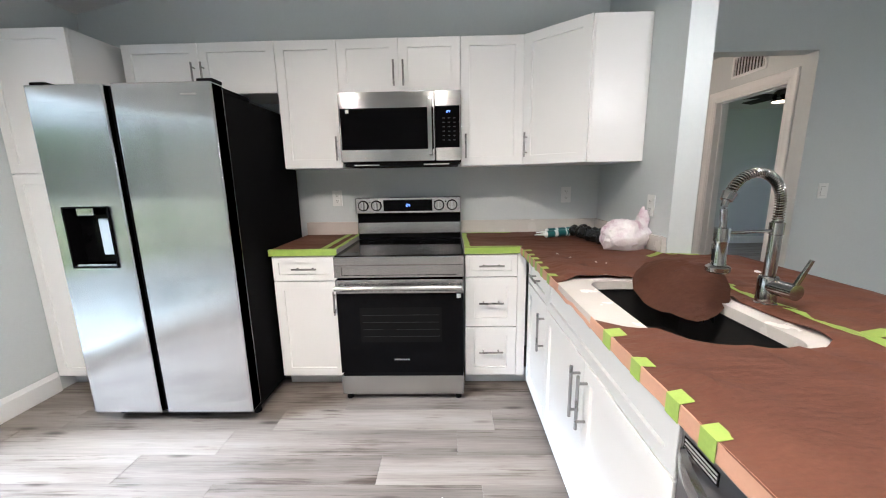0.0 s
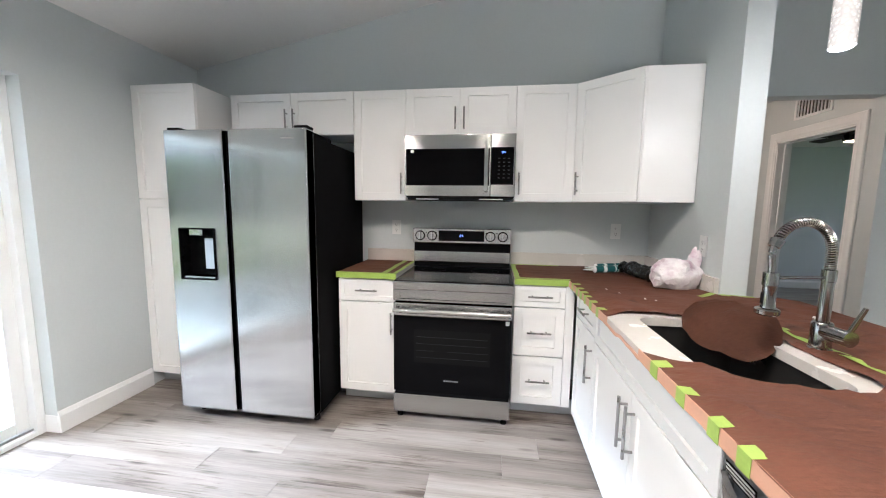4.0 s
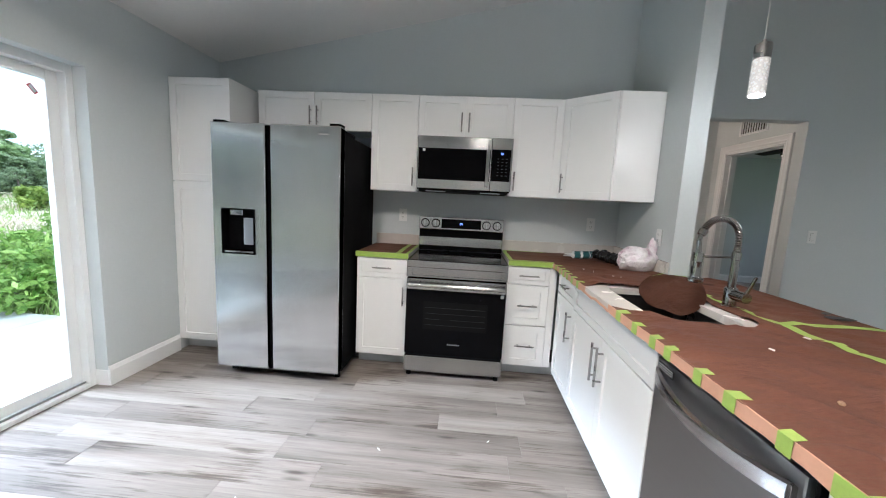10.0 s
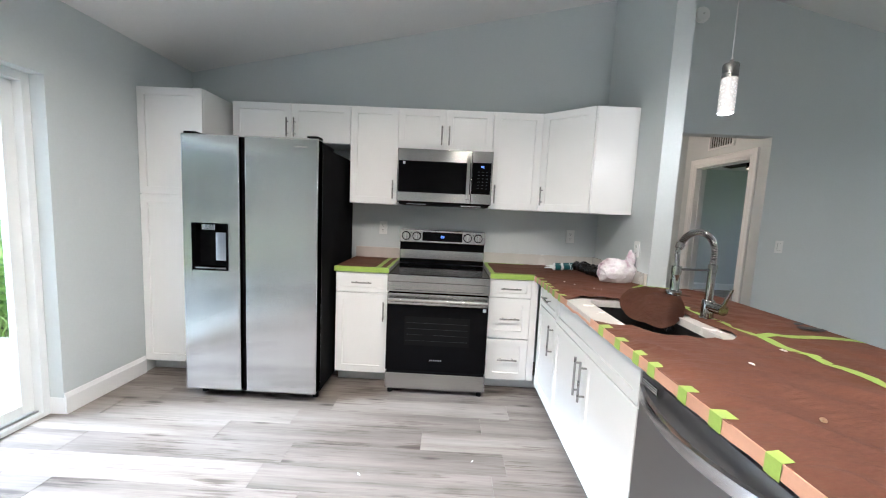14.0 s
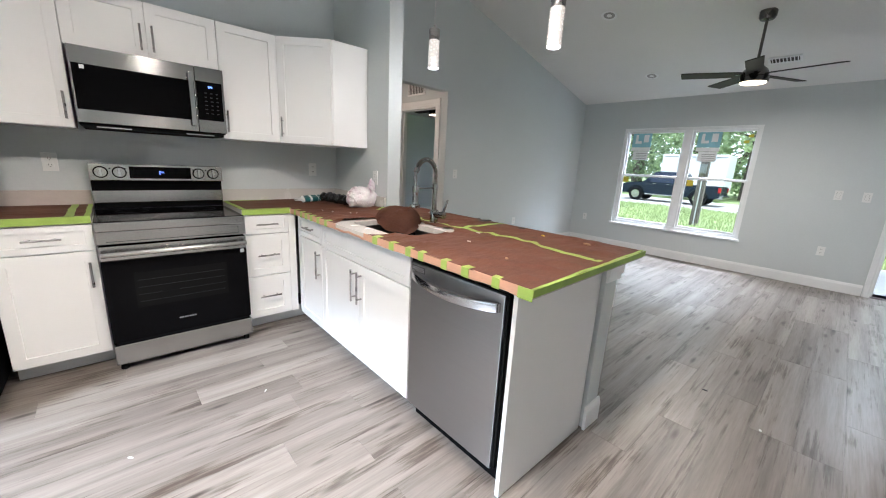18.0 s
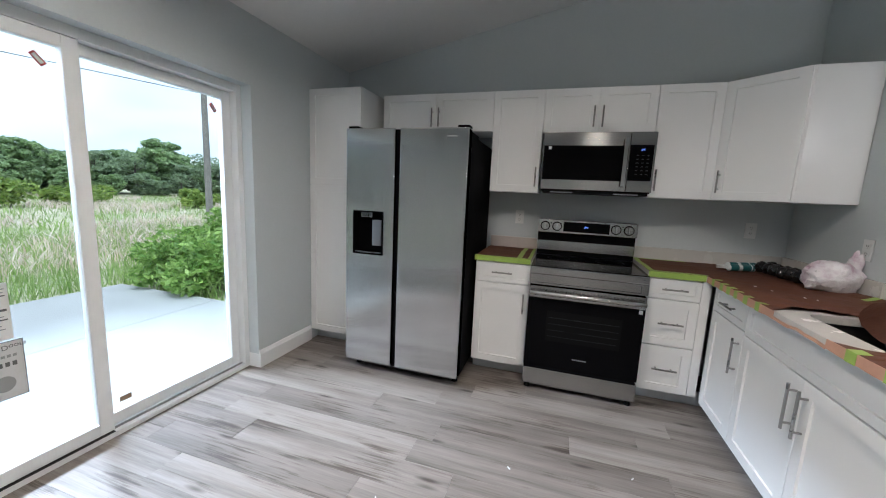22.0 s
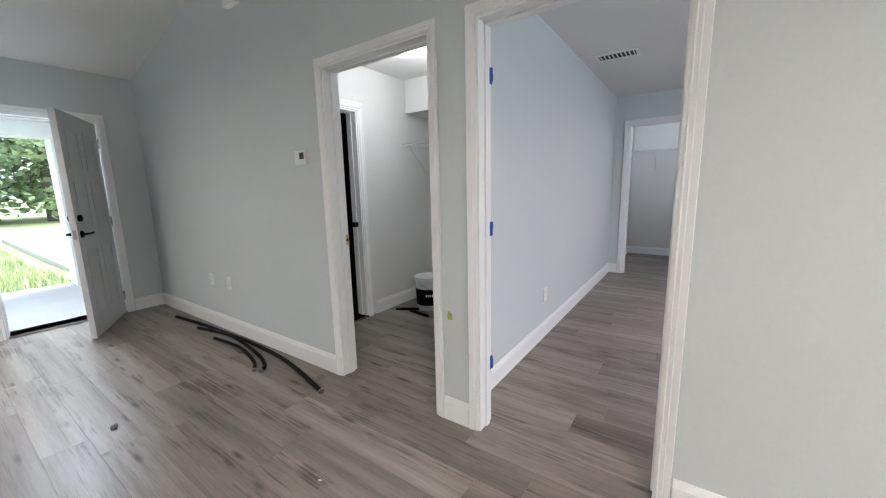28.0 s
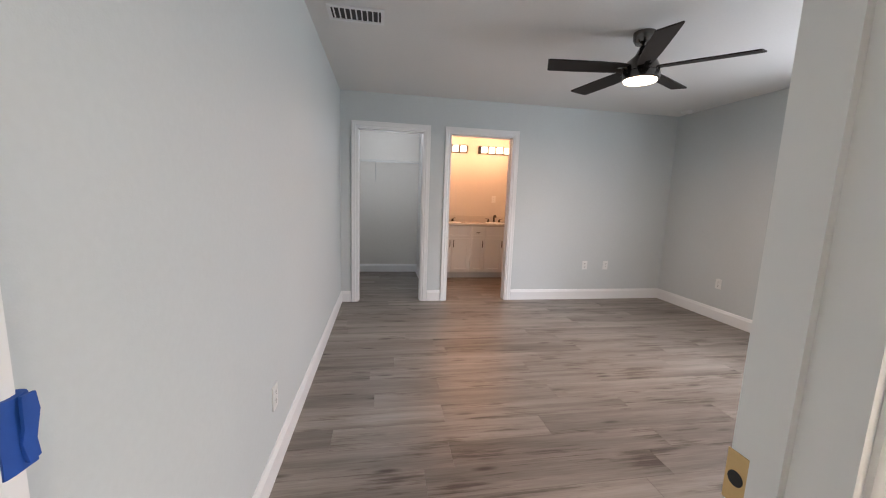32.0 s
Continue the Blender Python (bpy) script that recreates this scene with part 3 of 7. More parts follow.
# pantry, over-fridge unit and wall cabinets
cabinet("pantry_cabinet", pose(-2.308, -0.592, 0), "tall white shaker pantry cabinet in the kitchen corner", 0.494, 0.59, 0.1, 2.203,
        [("door", 0, 0.494, 0.1, 1.41, (0.45, 1.18, 0.15, True)), ("door", 0, 0.494, 1.415, 2.203, (0.45, 1.56, 0.15, True))], toe=0.1)
w = 0.97
cabinet("wall_cabinet", pose(-1.752, up_front, 0), "short white double-door wall cabinet above the refrigerator", w, 0.313, 1.895, uz1,
        [("door", 0, w / 2, 1.895, uz1, (w / 2 - 0.03, 2.005, 0.15, True)), ("door", w / 2, w, 1.895, uz1, (w / 2 + 0.03, 2.005, 0.15, True))])
w = 0.388
cabinet("wall_cabinet", pose(-0.781, up_front, 0), "white shaker wall cabinet between refrigerator and microwave", w, 0.313, uz0, uz1, [("door", 0, w, uz0, uz1, (w - 0.03, 1.545, 0.15, True))])
w = 0.768
cabinet("wall_cabinet", pose(-0.392, up_front, 0), "short white double-door wall cabinet above the microwave", w, 0.313, 1.88, uz1,
        [("door", 0, w / 2, 1.88, uz1, (w / 2 - 0.03, 1.99, 0.15, True)), ("door", w / 2, w, 1.88, uz1, (w / 2 + 0.03, 1.99, 0.15, True))])
w = 0.395
cabinet("wall_cabinet", pose(0.377, up_front, 0), "white shaker wall cabinet beside the microwave", w, 0.313, uz0, uz1, [("door", 0, w, uz0, uz1, (0.03, 1.545, 0.15, True))])


def corner_cabinet():
    """The diagonal wall cabinet in the corner against the stub wall."""
    root = thing("corner_wall_cabinet", pose(0, 0, 0), "white diagonal corner wall cabinet with one door", "cabinet", "kitchen cabinets")
    plan = [(0.774, -0.002), (0.774, up_front), (1.103, -0.604), (1.406, -0.604), (1.406, -0.002)]
    bm = bmesh.new()
    lo = [bm.verts.new((*p, uz0)) for p in plan]
    hi = [bm.verts.new((*p, uz1)) for p in plan]
    bm.faces.new(lo[::-1])
    bm.faces.new(hi)
    for k in range(5):
        bm.faces.new((lo[k], lo[(k + 1) % 5], hi[(k + 1) % 5], hi[k]))
    part("body", soften(bm, 0.0015, 1), CABINET, root)
    a, b = Vector((0.774, up_front, 0)), Vector((1.103, -0.604, 0))
    width, turn = (b - a).length, math.degrees(math.atan2(b.y - a.y, b.x - a.x))
    door = part("door", shaker(0.012, width - 0.012, uz0 + 0.002, uz1 - 0.002, -0.001), CABINET, root)
    door.matrix_local = pose(*a, 0, 0, turn)
    part("handle", bar_pull(0.045, 1.545, -0.02, 0.15, True), NICKEL, door, "brushed nickel bar handle")


corner_cabinet()
# base units of the back run
w = 0.41
cabinet("base_cabinet", pose(-0.793, base_front, 0), "white base cabinet with one drawer and one door beside the range", w, 0.59, 0.1, CT - 0.005,
        [("drawer", 0, w, 0.74, CT - 0.008, (w / 2, 0.818, 0.15, False)), ("door", 0, w, 0.1, 0.735, (w - 0.035, 0.6, 0.15, True))], toe=0.1)
w = 0.318
cabinet("drawer_base_cabinet", pose(0.388, base_front, 0), "white base cabinet with a stack of three drawers", w, 0.59, 0.1, CT - 0.005,
        [("drawer", 0, w, 0.755, CT - 0.008, (w / 2, 0.825, 0.15, False)), ("drawer", 0, w, 0.432, 0.75, (w / 2, 0.592, 0.15, False)), ("drawer", 0, w, 0.1, 0.427, (w / 2, 0.27, 0.15, False))], toe=0.1)
filler = thing("corner_filler", pose(0.706, base_front, 0), "white filler panel in the inner corner of the cabinets", "cabinet panel")
part("panel", box((0.001, -0.018, 0.1), (0.053, 0.0, CT - 0.005), 0.001), CABINET, filler)
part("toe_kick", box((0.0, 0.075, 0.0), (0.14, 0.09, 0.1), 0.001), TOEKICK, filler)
# peninsula units face the kitchen
PX = 0.78
w = 0.475
cabinet("base_cabinet", pose(PX, -0.622, 0, 0, 0, -90), "white base cabinet with a drawer and a door beside the sink", w, 0.59, 0.1, CT - 0.005,
        [("drawer", 0.06, w, 0.74, CT - 0.008, (0.29, 0.82, 0.15, False)), ("door", 0.06, w, 0.1, 0.735, (w - 0.035, 0.585, 0.2, True))], toe=0.1)
w = 1.015
cabinet("sink_base_cabinet", pose(PX, -1.099, 0, 0, 0, -90), "white sink base cabinet with two doors and a plain front", w, 0.59, 0.1, CT - 0.005,
        [("front_panel", 0, w, 0.725, CT - 0.008, None), ("door", 0, w / 2, 0.1, 0.72, (w / 2 - 0.035, 0.585, 0.2, True)), ("door", w / 2, w, 0.1, 0.72, (w / 2 + 0.035, 0.585, 0.2, True))], toe=0.1, body="open")
end = thing("end_panel", pose(0.76, -2.735, 0), "white painted end panel beside the dishwasher", "cabinet panel")
part("panel", box((0, -0.02, 0), (0.66, 0.0, CT - 0.005), 0.0015), CABINET, end)

structure("pony_wall", box((1.44, -2.77, -0.01), (1.565, -0.923, CT - 0.004), 0.003), WALL, "low painted wall under the breakfast bar", "wall")
for a, b, n in (((1.565, -2.77), (1.565, -0.92), (1, 0)), ((1.425, -2.77), (1.58, -2.77), (0, -1))):
    baseboard(a, b, n)
structure("trim_pony_cap", boxes([((1.425, -2.79, 0.84), (1.59, -2.772, CT - 0.003)), ((1.43, -2.783, 0.81), (1.58, -2.772, 0.84))], 0.003), TRIM, "white cap moulding under the counter end", "trim")


def wpart(name, bm, material, parent, label=""):
    """A part whose mesh is given in world coordinates."""
    ob = part(name, bm, material, parent, label)
    ob.matrix_parent_inverse = parent.matrix_world.inverted()
    return ob


def outer_bevel(bm, lo, hi, width, segments=3):
    """Rounds only the edges that lie on the outline of the box lo..hi."""
    def faces_of(p):
        return {(k, s) for k in range(3) for s, lim in ((0, lo[k]), (1, hi[k])) if abs(p[k] - lim) < 1e-5}
    es = [e for e in bm.edges if len(faces_of(e.verts[0].co) & faces_of(e.verts[1].co)) >= 2]
    bmesh.ops.bevel(bm, geom=es, offset=width, segments=segments, affect="EDGES", profile=0.6, clamp_overlap=True)
    return bm


def holed(lo, hi, hole, depth=None):
    """A slab facing -y with a rectangular hole (u0, u1, v0, v1)."""
    (x0, y0, z0), (x1, y1, z1) = lo, hi
    u0, u1, v0, v1 = hole
    bm = bmesh.new()
    o = [bm.verts.new(p) for p in ((x0, y0, z0), (x1, y0, z0), (x1, y0, z1), (x0, y0, z1))]
    b = [bm.verts.new(p) for p in ((x0, y1, z0), (x1, y1, z0), (x1, y1, z1), (x0, y1, z1))]
    i = [bm.verts.new(p) for p in ((u0, y0, v0), (u1, y0, v0), (u1, y0, v1), (u0, y0, v1))]
    d = y1 if depth is None else y0 + depth
    k = [bm.verts.new(p) for p in ((u0, d, v0), (u1, d, v0), (u1, d, v1), (u0, d, v1))]
    for n in range(4):
        m = (n + 1) % 4
        bm.faces.new((o[n], o[m], i[m], i[n]))
        bm.faces.new((o[n], b[n], b[m], o[m]))
        bm.faces.new((i[n], i[m], k[m], k[n]))
    if depth is None:
        for n in range(4):
            m = (n + 1) % 4
            bm.faces.new((b[n], k[n], k[m], b[m]))
    else:
        bm.faces.new(b[::-1])
        bm.faces.new(k)
    return bm


def bars_text(root, name, items, material, y):
    """Unreadable lettering as thin bars: (u, v, width, height)."""
    for u, v, w_, h_ in items:
        wpart(name, box((u, y - 0.0006, v), (u + w_, y, v + h_)), material, root)


def fridge_steel():
    """Fine vertical brushing that draws reflections out sideways and keeps them sharp in height."""
    g = Graph("fridge_steel")
    grain, haze = g.noise(g.coords((700.0, 700.0, 2.5)), 1.0, 3), g.noise(g.coords((9.0, 9.0, 1.4)), 1.0, 4)
    c = g.ramp(grain, [(0.25, (0.56, 0.57, 0.572)), (0.75, (0.64, 0.65, 0.652))])
    c = g.mix(0.4, c, g.ramp(haze, [(0.3, (0.53, 0.54, 0.542)), (0.7, (0.66, 0.67, 0.672))]))
    gloss = g.add("ShaderNodeBsdfAnisotropic", Anisotropy=-0.72)
    smear = g.add("ShaderNodeCombineXYZ", X=1.0)
    g.link(smear.outputs["Vector"], gloss.inputs["Tangent"])
    g.link(c, gloss.inputs["Color"])
    g.link(g.ramp(haze, [(0.3, (0.185,) * 3), (0.7, (0.22,) * 3)]), gloss.inputs["Roughness"])
    g.link(gloss.outputs["BSDF"], g.tree.nodes["Material Output"].inputs["Surface"])
    return g.mat


FRIDGE_STEEL = fridge_steel()
MUTED = plain("dim_print", (0.016, 0.016, 0.017), 0.5)
FAUCET_STEEL = plain("brushed_nickel_faucet", (0.36, 0.35, 0.335), 0.13, 1.0, spread=0.06, bump=0)
MIDGREY = plain("grey_badge", (0.2, 0.2, 0.2), 0.4)
PALEBAR = plain("pale_print", (0.5, 0.5, 0.5), 0.5)
STICKER = plain("white_sticker", (0.75, 0.75, 0.74), 0.5)


def refrigerator():
    root = thing("refrigerator", pose(-1.268, -0.5, 0), "side-by-side stainless refrigerator with a water dispenser", "refrigerator")
    wpart("body", soften(box((-1.71, -0.855, 0.045), (-0.825, -0.06, 1.785)), 0.006), BLACK, root, "matt black cabinet sides")
    lo, hi = (-1.722, -0.965, 0.075), (-1.338, -0.872, 1.815)
    left = wpart("door", outer_bevel(holed(lo, hi, (-1.652, -1.42, 0.922, 1.232), 0.075), lo, hi, 0.008), FRIDGE_STEEL, root)
    lo, hi = (-1.3, -0.965, 0.075), (-0.815, -0.872, 1.815)
    right = wpart("door", outer_bevel(box(lo, hi), lo, hi, 0.008), FRIDGE_STEEL, root)
    wpart("handle_recess", box((-1.337, -0.935, 0.08), (-1.301, -0.86, 1.81)), BLACKGLASS, root, "black recessed grip between the doors")
    wpart("door_gasket", box((-1.71, -0.871, 0.09), (-0.825, -0.856, 1.8)), RUBBER, root)
    for x0 in (-1.72, -0.9):
        wpart("hinge_cover", soften(boxes([((x0, -0.94, 1.816), (x0 + 0.08, -0.86, 1.834)), ((x0 + 0.01, -0.86, 1.786), (x0 + 0.07, -0.6, 1.812))]), 0.004, 1), BLACK, root)
    for x in (-1.67, -0.86):
        wpart("foot", rod((x, -0.84, 0), (x, -0.84, 0.06), 0.022, 0.018, 14), RUBBER, root)
    wpart("base_grille", box((-1.7, -0.87, 0.03), (-0.835, -0.845, 0.07), 0.002), BLACK, root)
    # dispenser
    wpart("dispenser_frame", holed((-1.656, -0.9745, 0.918), (-1.416, -0.9, 1.236), (-1.648, -1.424, 0.926, 1.228)), BLACKGLASS, left, "glossy black dispenser surround")
    wpart("dispenser_back", box((-1.649, -0.899, 0.925), (-1.423, -0.892, 1.229)), BLACKGLASS, left)
    wpart("dispenser_spout", box((-1.6, -0.955, 1.19), (-1.51, -0.9, 1.228), 0.004), CHROME, left, "polished spout housing")
    wpart("dispenser_paddle", soften(box((-1.525, -0.925, 0.98), (-1.455, -0.905, 1.17)), 0.006), DARKSTEEL, left, "dark grey paddle")
    wpart("drip_tray", box((-1.64, -0.965, 0.926), (-1.432, -0.9, 0.938), 0.002), STEEL_H, left)
    bars_text(right, "badge", [(-0.965 + k * 0.011, 1.755, 0.008, 0.008) for k in range(7)], PALEBAR, -0.9655)
    return root


refrigerator()


def knob(x, z, y, root):
    bm = rod((x, y, z), (x, y - 0.012, z), 0.033, 0.031, 24)
    base = wpart("knob", bm, STEEL_H, root, "round steel knob with a bar grip")
    wpart("grip", soften(box((x - 0.007, y - 0.032, z - 0.03), (x + 0.007, y - 0.012, z + 0.03)), 0.003), CHROME, base)
    wpart("knob_ring", rod((x, y, z), (x, y - 0.004, z), 0.038, 0.038, 28), BLACK, base)


def kitchen_range():
    root = thing("electric_range", pose(0, -0.37, 0), "freestanding stainless electric range with black glass", "range")
    wpart("body", box((-0.375, -0.68, 0.045), (0.375, -0.06, 0.9), 0.003), BLACK, root)
    wpart("cooktop", box((-0.378, -0.71, 0.9), (0.378, -0.13, 0.912), 0.003), BLACKGLASS, root, "black ceramic glass cooktop")
    for bx, by, br in ((-0.19, -0.53, 0.115), (0.19, -0.53, 0.09), (-0.19, -0.27, 0.085), (0.19, -0.27, 0.1)):
        pts = [(bx + br * math.cos(a * math.pi / 20), by + br * math.sin(a * math.pi / 20), 0.9122) for a in range(41)]
        wpart("burner_ring", tube(pts, 0.0007, 4), MUTED, root)
    wpart("front_trim", box((-0.378, -0.735, 0.858), (0.378, -0.69, 0.91), 0.006), STEEL_H, root)
    wpart("front_panel", holed((-0.378, -0.73, 0.785), (0.378, -0.68, 0.856), (-0.335, 0.335, 0.797, 0.846), 0.007), STEEL_H, root, "brushed panel with a shallow recess")
    wpart("door_trim", box((-0.374, -0.742, 0.692), (0.374, -0.69, 0.774), 0.004), STEEL_H, root)
    door = wpart("oven_door", box((-0.374, -0.738, 0.186), (0.374, -0.69, 0.69), 0.004), BLACKGLASS, root, "black glass oven door")
    wpart("window", box((-0.24, -0.74, 0.385), (0.245, -0.737, 0.605), 0.001), plain("oven_window", (0.006, 0.006, 0.006), 0.1, bump=0, Specular_IOR_Level=0.06), door, "slightly paler oven window")
    for k in range(4):
        wpart("rack", box((-0.225, -0.7405, 0.42 + 0.045 * k), (0.23, -0.7398, 0.423 + 0.045 * k)), plain("rack_trace", (0.01, 0.01, 0.01), 0.3, Specular_IOR_Level=0.2), door)
    bm = bmesh.new()
    cyl(bm, (-0.365, -0.785, 0.735), (0.365, -0.785, 0.735), 0.015, n=18)
    for s in (-1, 1):
        cyl(bm, (s * 0.33, -0.785, 0.735), (s * 0.33, -0.74, 0.735), 0.011, n=12)
    wpart("oven_handle", bm, CHROME, door, "polished steel bar handle")
    wpart("drawer", box((-0.374, -0.744, 0.045), (0.374, -0.69, 0.168), 0.005), STEEL_H, root)
    wpart("kick_gap", box((-0.36, -0.735, 0.168), (0.36, -0.69, 0.186)), BLACK, root)
    bars_text(door, "badge", [(-0.045 + k * 0.0135, 0.268, 0.01, 0.009) for k in range(7)], MIDGREY, -0.738)
    wpart("sticker", box((0.335, -0.7395, 0.66), (0.358, -0.738, 0.685)), STICKER, door, "small white sticker")
    for x in (-0.34, 0.34):
        wpart("foot", rod((x, -0.7, 0), (x, -0.7, 0.05), 0.02, 0.016, 12), RUBBER, root)
    # backguard
    back = wpart("backguard", box((-0.376, -0.12, 0.912), (0.376, -0.03, 1.19), 0.004), BLACK, root)
    wpart("riser", box((-0.376, -0.132, 0.955), (0.376, -0.118, 1.035), 0.002), STEEL_H, back, "stainless riser behind the cooktop")
    panel = wpart("control_panel", box((-0.378, -0.163, 1.105), (0.378, -0.06, 1.214), 0.005), STEEL_H, root, "stainless control panel")
    wpart("display", box((-0.175, -0.166, 1.12), (0.175, -0.162, 1.2), 0.001), BLACKGLASS, panel)
    for n, ch in enumerate("24"):
        digit(panel, ch, -0.012 + n * 0.016, 1.153, 0.009, 0.017, -0.1665)
    for x in (-0.32, -0.226, 0.222, 0.315):
        knob(x, 1.16, -0.163, panel)
    for x in (-0.273, -0.195, 0.19, 0.27):
        wpart("indicator", rod((x, -0.163, 1.185), (x, -0.165, 1.185), 0.004, 0.004, 10), BLACK, panel)
    return root


def digit(parent, ch, u, v, w_, h_, y):
    """A seven-segment digit."""
    segs = {"a": ((0, 1), (1, 1)), "b": ((1, 0.5), (1, 1)), "c": ((1, 0), (1, 0.5)), "d": ((0, 0), (1, 0)), "e": ((0, 0), (0, 0.5)), "f": ((0, 0.5), (0, 1)), "g": ((0, 0.5), (1, 0.5))}
    table = {"0": "abcdef", "1": "bc", "2": "abged", "3": "abgcd", "4": "fgbc", "5": "afgcd", "6": "afgedc", "8": "abcdefg"}
    t = 0.0018
    for s in table[ch]:
        (a, b), (c, d) = segs[s]
        wpart("digit_segment", box((u + a * w_ - t / 2, y - 0.0006, v + b * h_ - t / 2), (u + c * w_ + t / 2, y, v + d * h_ + t / 2)), BLUELED, parent)


kitchen_range()


def microwave():
    root = thing("microwave", pose(0, -0.2, 1.43), "stainless over-the-range microwave with black glass", "microwave")
    z0, z1, y = 1.455, 1.868, -0.43
    wpart("body", box((-0.376, -0.4, z0 - 0.01), (0.376, -0.004, z1 - 0.002), 0.003), BLACK, root)
    lo, hi = (-0.378, y, z0), (0.213, -0.4, z1)
    door = wpart("door", outer_bevel(holed(lo, hi, (-0.368, 0.207, z0 + 0.072, z1 - 0.094)), lo, hi, 0.004, 2), STEEL_H, root)
    wpart("door_glass", box((-0.367, y + 0.003, z0 + 0.073), (0.206, -0.4, z1 - 0.095)), BLACKGLASS, door)
    lo, hi = (0.216, y, z0), (0.378, -0.4, z1)
    panel = wpart("control_panel", outer_bevel(holed(lo, hi, (0.217, 0.366, z0 + 0.078, z1 - 0.088)), lo, hi, 0.004, 2), STEEL_H, root)
    wpart("panel_glass", box((0.2175, y + 0.003, z0 + 0.079), (0.365, -0.4, z1 - 0.089)), BLACKGLASS, panel)
    for n, ch in enumerate("24"):
        digit(panel, ch, 0.288 + n * 0.013, 1.742, 0.007, 0.011, y + 0.003)
    for r in range(6):
        for c in range(3):
            wpart("button", box((0.262 + c * 0.033, y + 0.0022, 1.706 - r * 0.026), (0.276 + c * 0.033, y + 0.003, 1.711 - r * 0.026)), MUTED, panel)
    bm = bmesh.new()
    hexa(bm, (0.172, y - 0.042, z0 + 0.035), (0.198, y - 0.03, z1 - 0.045))
    soften(bm, 0.004)
    for z in (z0 + 0.055, z1 - 0.065):
        hexa(bm, (0.177, y - 0.032, z - 0.014), (0.193, y + 0.002, z + 0.014))
    wpart("handle", bm, CHROME, door, "upright polished bar handle")
    wpart("sticker", box((-0.335, y + 0.0022, 1.747), (-0.315, y + 0.003, 1.768)), STICKER, door)
    wpart("underside", box((-0.36, -0.415, z0 - 0.028), (0.36, -0.02, z0 - 0.011), 0.002), BLACK, root, "black vented underside")
    for x0 in (-0.3, 0.14):
        wpart("vent", box((x0, -0.418, z0 - 0.024), (x0 + 0.16, -0.415, z0 - 0.017)), DARKSTEEL, root)
    return root


microwave()


def dishwasher():
    """Faces the kitchen; local x along its front."""
    root = thing("dishwasher", pose(0.764, -2.121, 0, 0, 0, -90), "dark stainless dishwasher with a curved bar handle", "dishwasher")
    w_ = 0.594
    part("body", box((0.004, 0.03, 0.1), (w_, 0.58, 0.872), 0.002), BLACK, root)
    part("door", box((0.012, -0.012, 0.108), (w_ - 0.012, 0.029, 0.868), 0.006), DARKSTEEL, root)
    for u in (0.002, w_ - 0.011):
        part("side_seal", box((u, 0.004, 0.108), (u + 0.009, 0.03, 0.868)), RUBBER, root)
    part("control_strip", box((0.004, 0.0, 0.869), (w_ - 0.004, 0.5, 0.886), 0.002), BLACKGLASS, root)
    pts = []
    for k in range(25):
        s = k / 24
        pts.append((0.035 + s * (w_ - 0.07), -0.022 - 0.04 * math.sin(math.pi * s) ** 0.7, 0.815 - 0.018 * math.sin(math.pi * s)))
    bm = bmesh.new()
    rows = []
    for x, y, z in pts:
        rows.append([bm.verts.new(p) for p in ((x, y + 0.006, z - 0.022), (x, y - 0.006, z - 0.018), (x, y - 0.008, z), (x, y - 0.006, z + 0.018), (x, y + 0.006, z + 0.022))])
    for a, b in zip(rows, rows[1:]):
        for k in range(5):
            bm.faces.new((a[k], a[(k + 1) % 5], b[(k + 1) % 5], b[k]))
    bm.faces.new(rows[0])
    bm.faces.new(rows[-1][::-1])
    for x in (0.04, w_ - 0.04):
        hexa(bm, (x - 0.012, -0.024, 0.797), (x + 0.012, -0.011, 0.833))
    part("handle", bm, CHROME, root, "bowed stainless handle")
    badge = part("badge", box((0.022, -0.0135, 0.826), (0.115, -0.0115, 0.854), 0.001), BLACK, root, "dark badge plate with pale bars")
    for z in (0.83, 0.838, 0.846):
        part("badge_bar", box((0.026, -0.0142, z), (0.111, -0.0135, z + 0.004)), PALEBAR, badge)
    part("toe_kick", box((0.0, 0.06, 0.0), (w_, 0.075, 0.1), 0.001), BLACK, root)
    return root


dishwasher()


# countertops, their paper cover, tape, sink and faucet
def outline_slab(outer, holes, z0, z1, bevel=0.0):
    """A flat slab from an outline with holes."""
    bm = bmesh.new()
    es = []
    for loop in (outer, *holes):
        vs = [bm.verts.new((x, y, z0)) for x, y in loop]
        es += [bm.edges.new((vs[k], vs[(k + 1) % len(vs)])) for k in range(len(vs))]
    bmesh.ops.triangle_fill(bm, use_beauty=True, edges=es)
    first = len(outer)
    bm.verts.index_update()
    bm.verts.ensure_lookup_table()
    spans = []
    for loop in holes:
        spans.append((first, first + len(loop)))
        first += len(loop)
    bmesh.ops.delete(bm, geom=[f for f in bm.faces if any(all(lo <= v.index < hi for v in f.verts) for lo, hi in spans)], context="FACES_ONLY")
    up = bmesh.ops.extrude_face_region(bm, geom=list(bm.faces))
    bmesh.ops.translate(bm, verts=[v for v in up["geom"] if isinstance(v, bmesh.types.BMVert)], vec=(0, 0, z1 - z0))
    return bm


def round_rect(x0, x1, y0, y1, r, n=6):
    pts = []
    for cx, cy, a0 in ((x1 - r, y1 - r, 0), (x0 + r, y1 - r, 90), (x0 + r, y0 + r, 180), (x1 - r, y0 + r, 270)):
        pts += [(cx + r * math.cos(radians(a0 + 90 * k / n)), cy + r * math.sin(radians(a0 + 90 * k / n))) for k in range(n + 1)]
    return pts


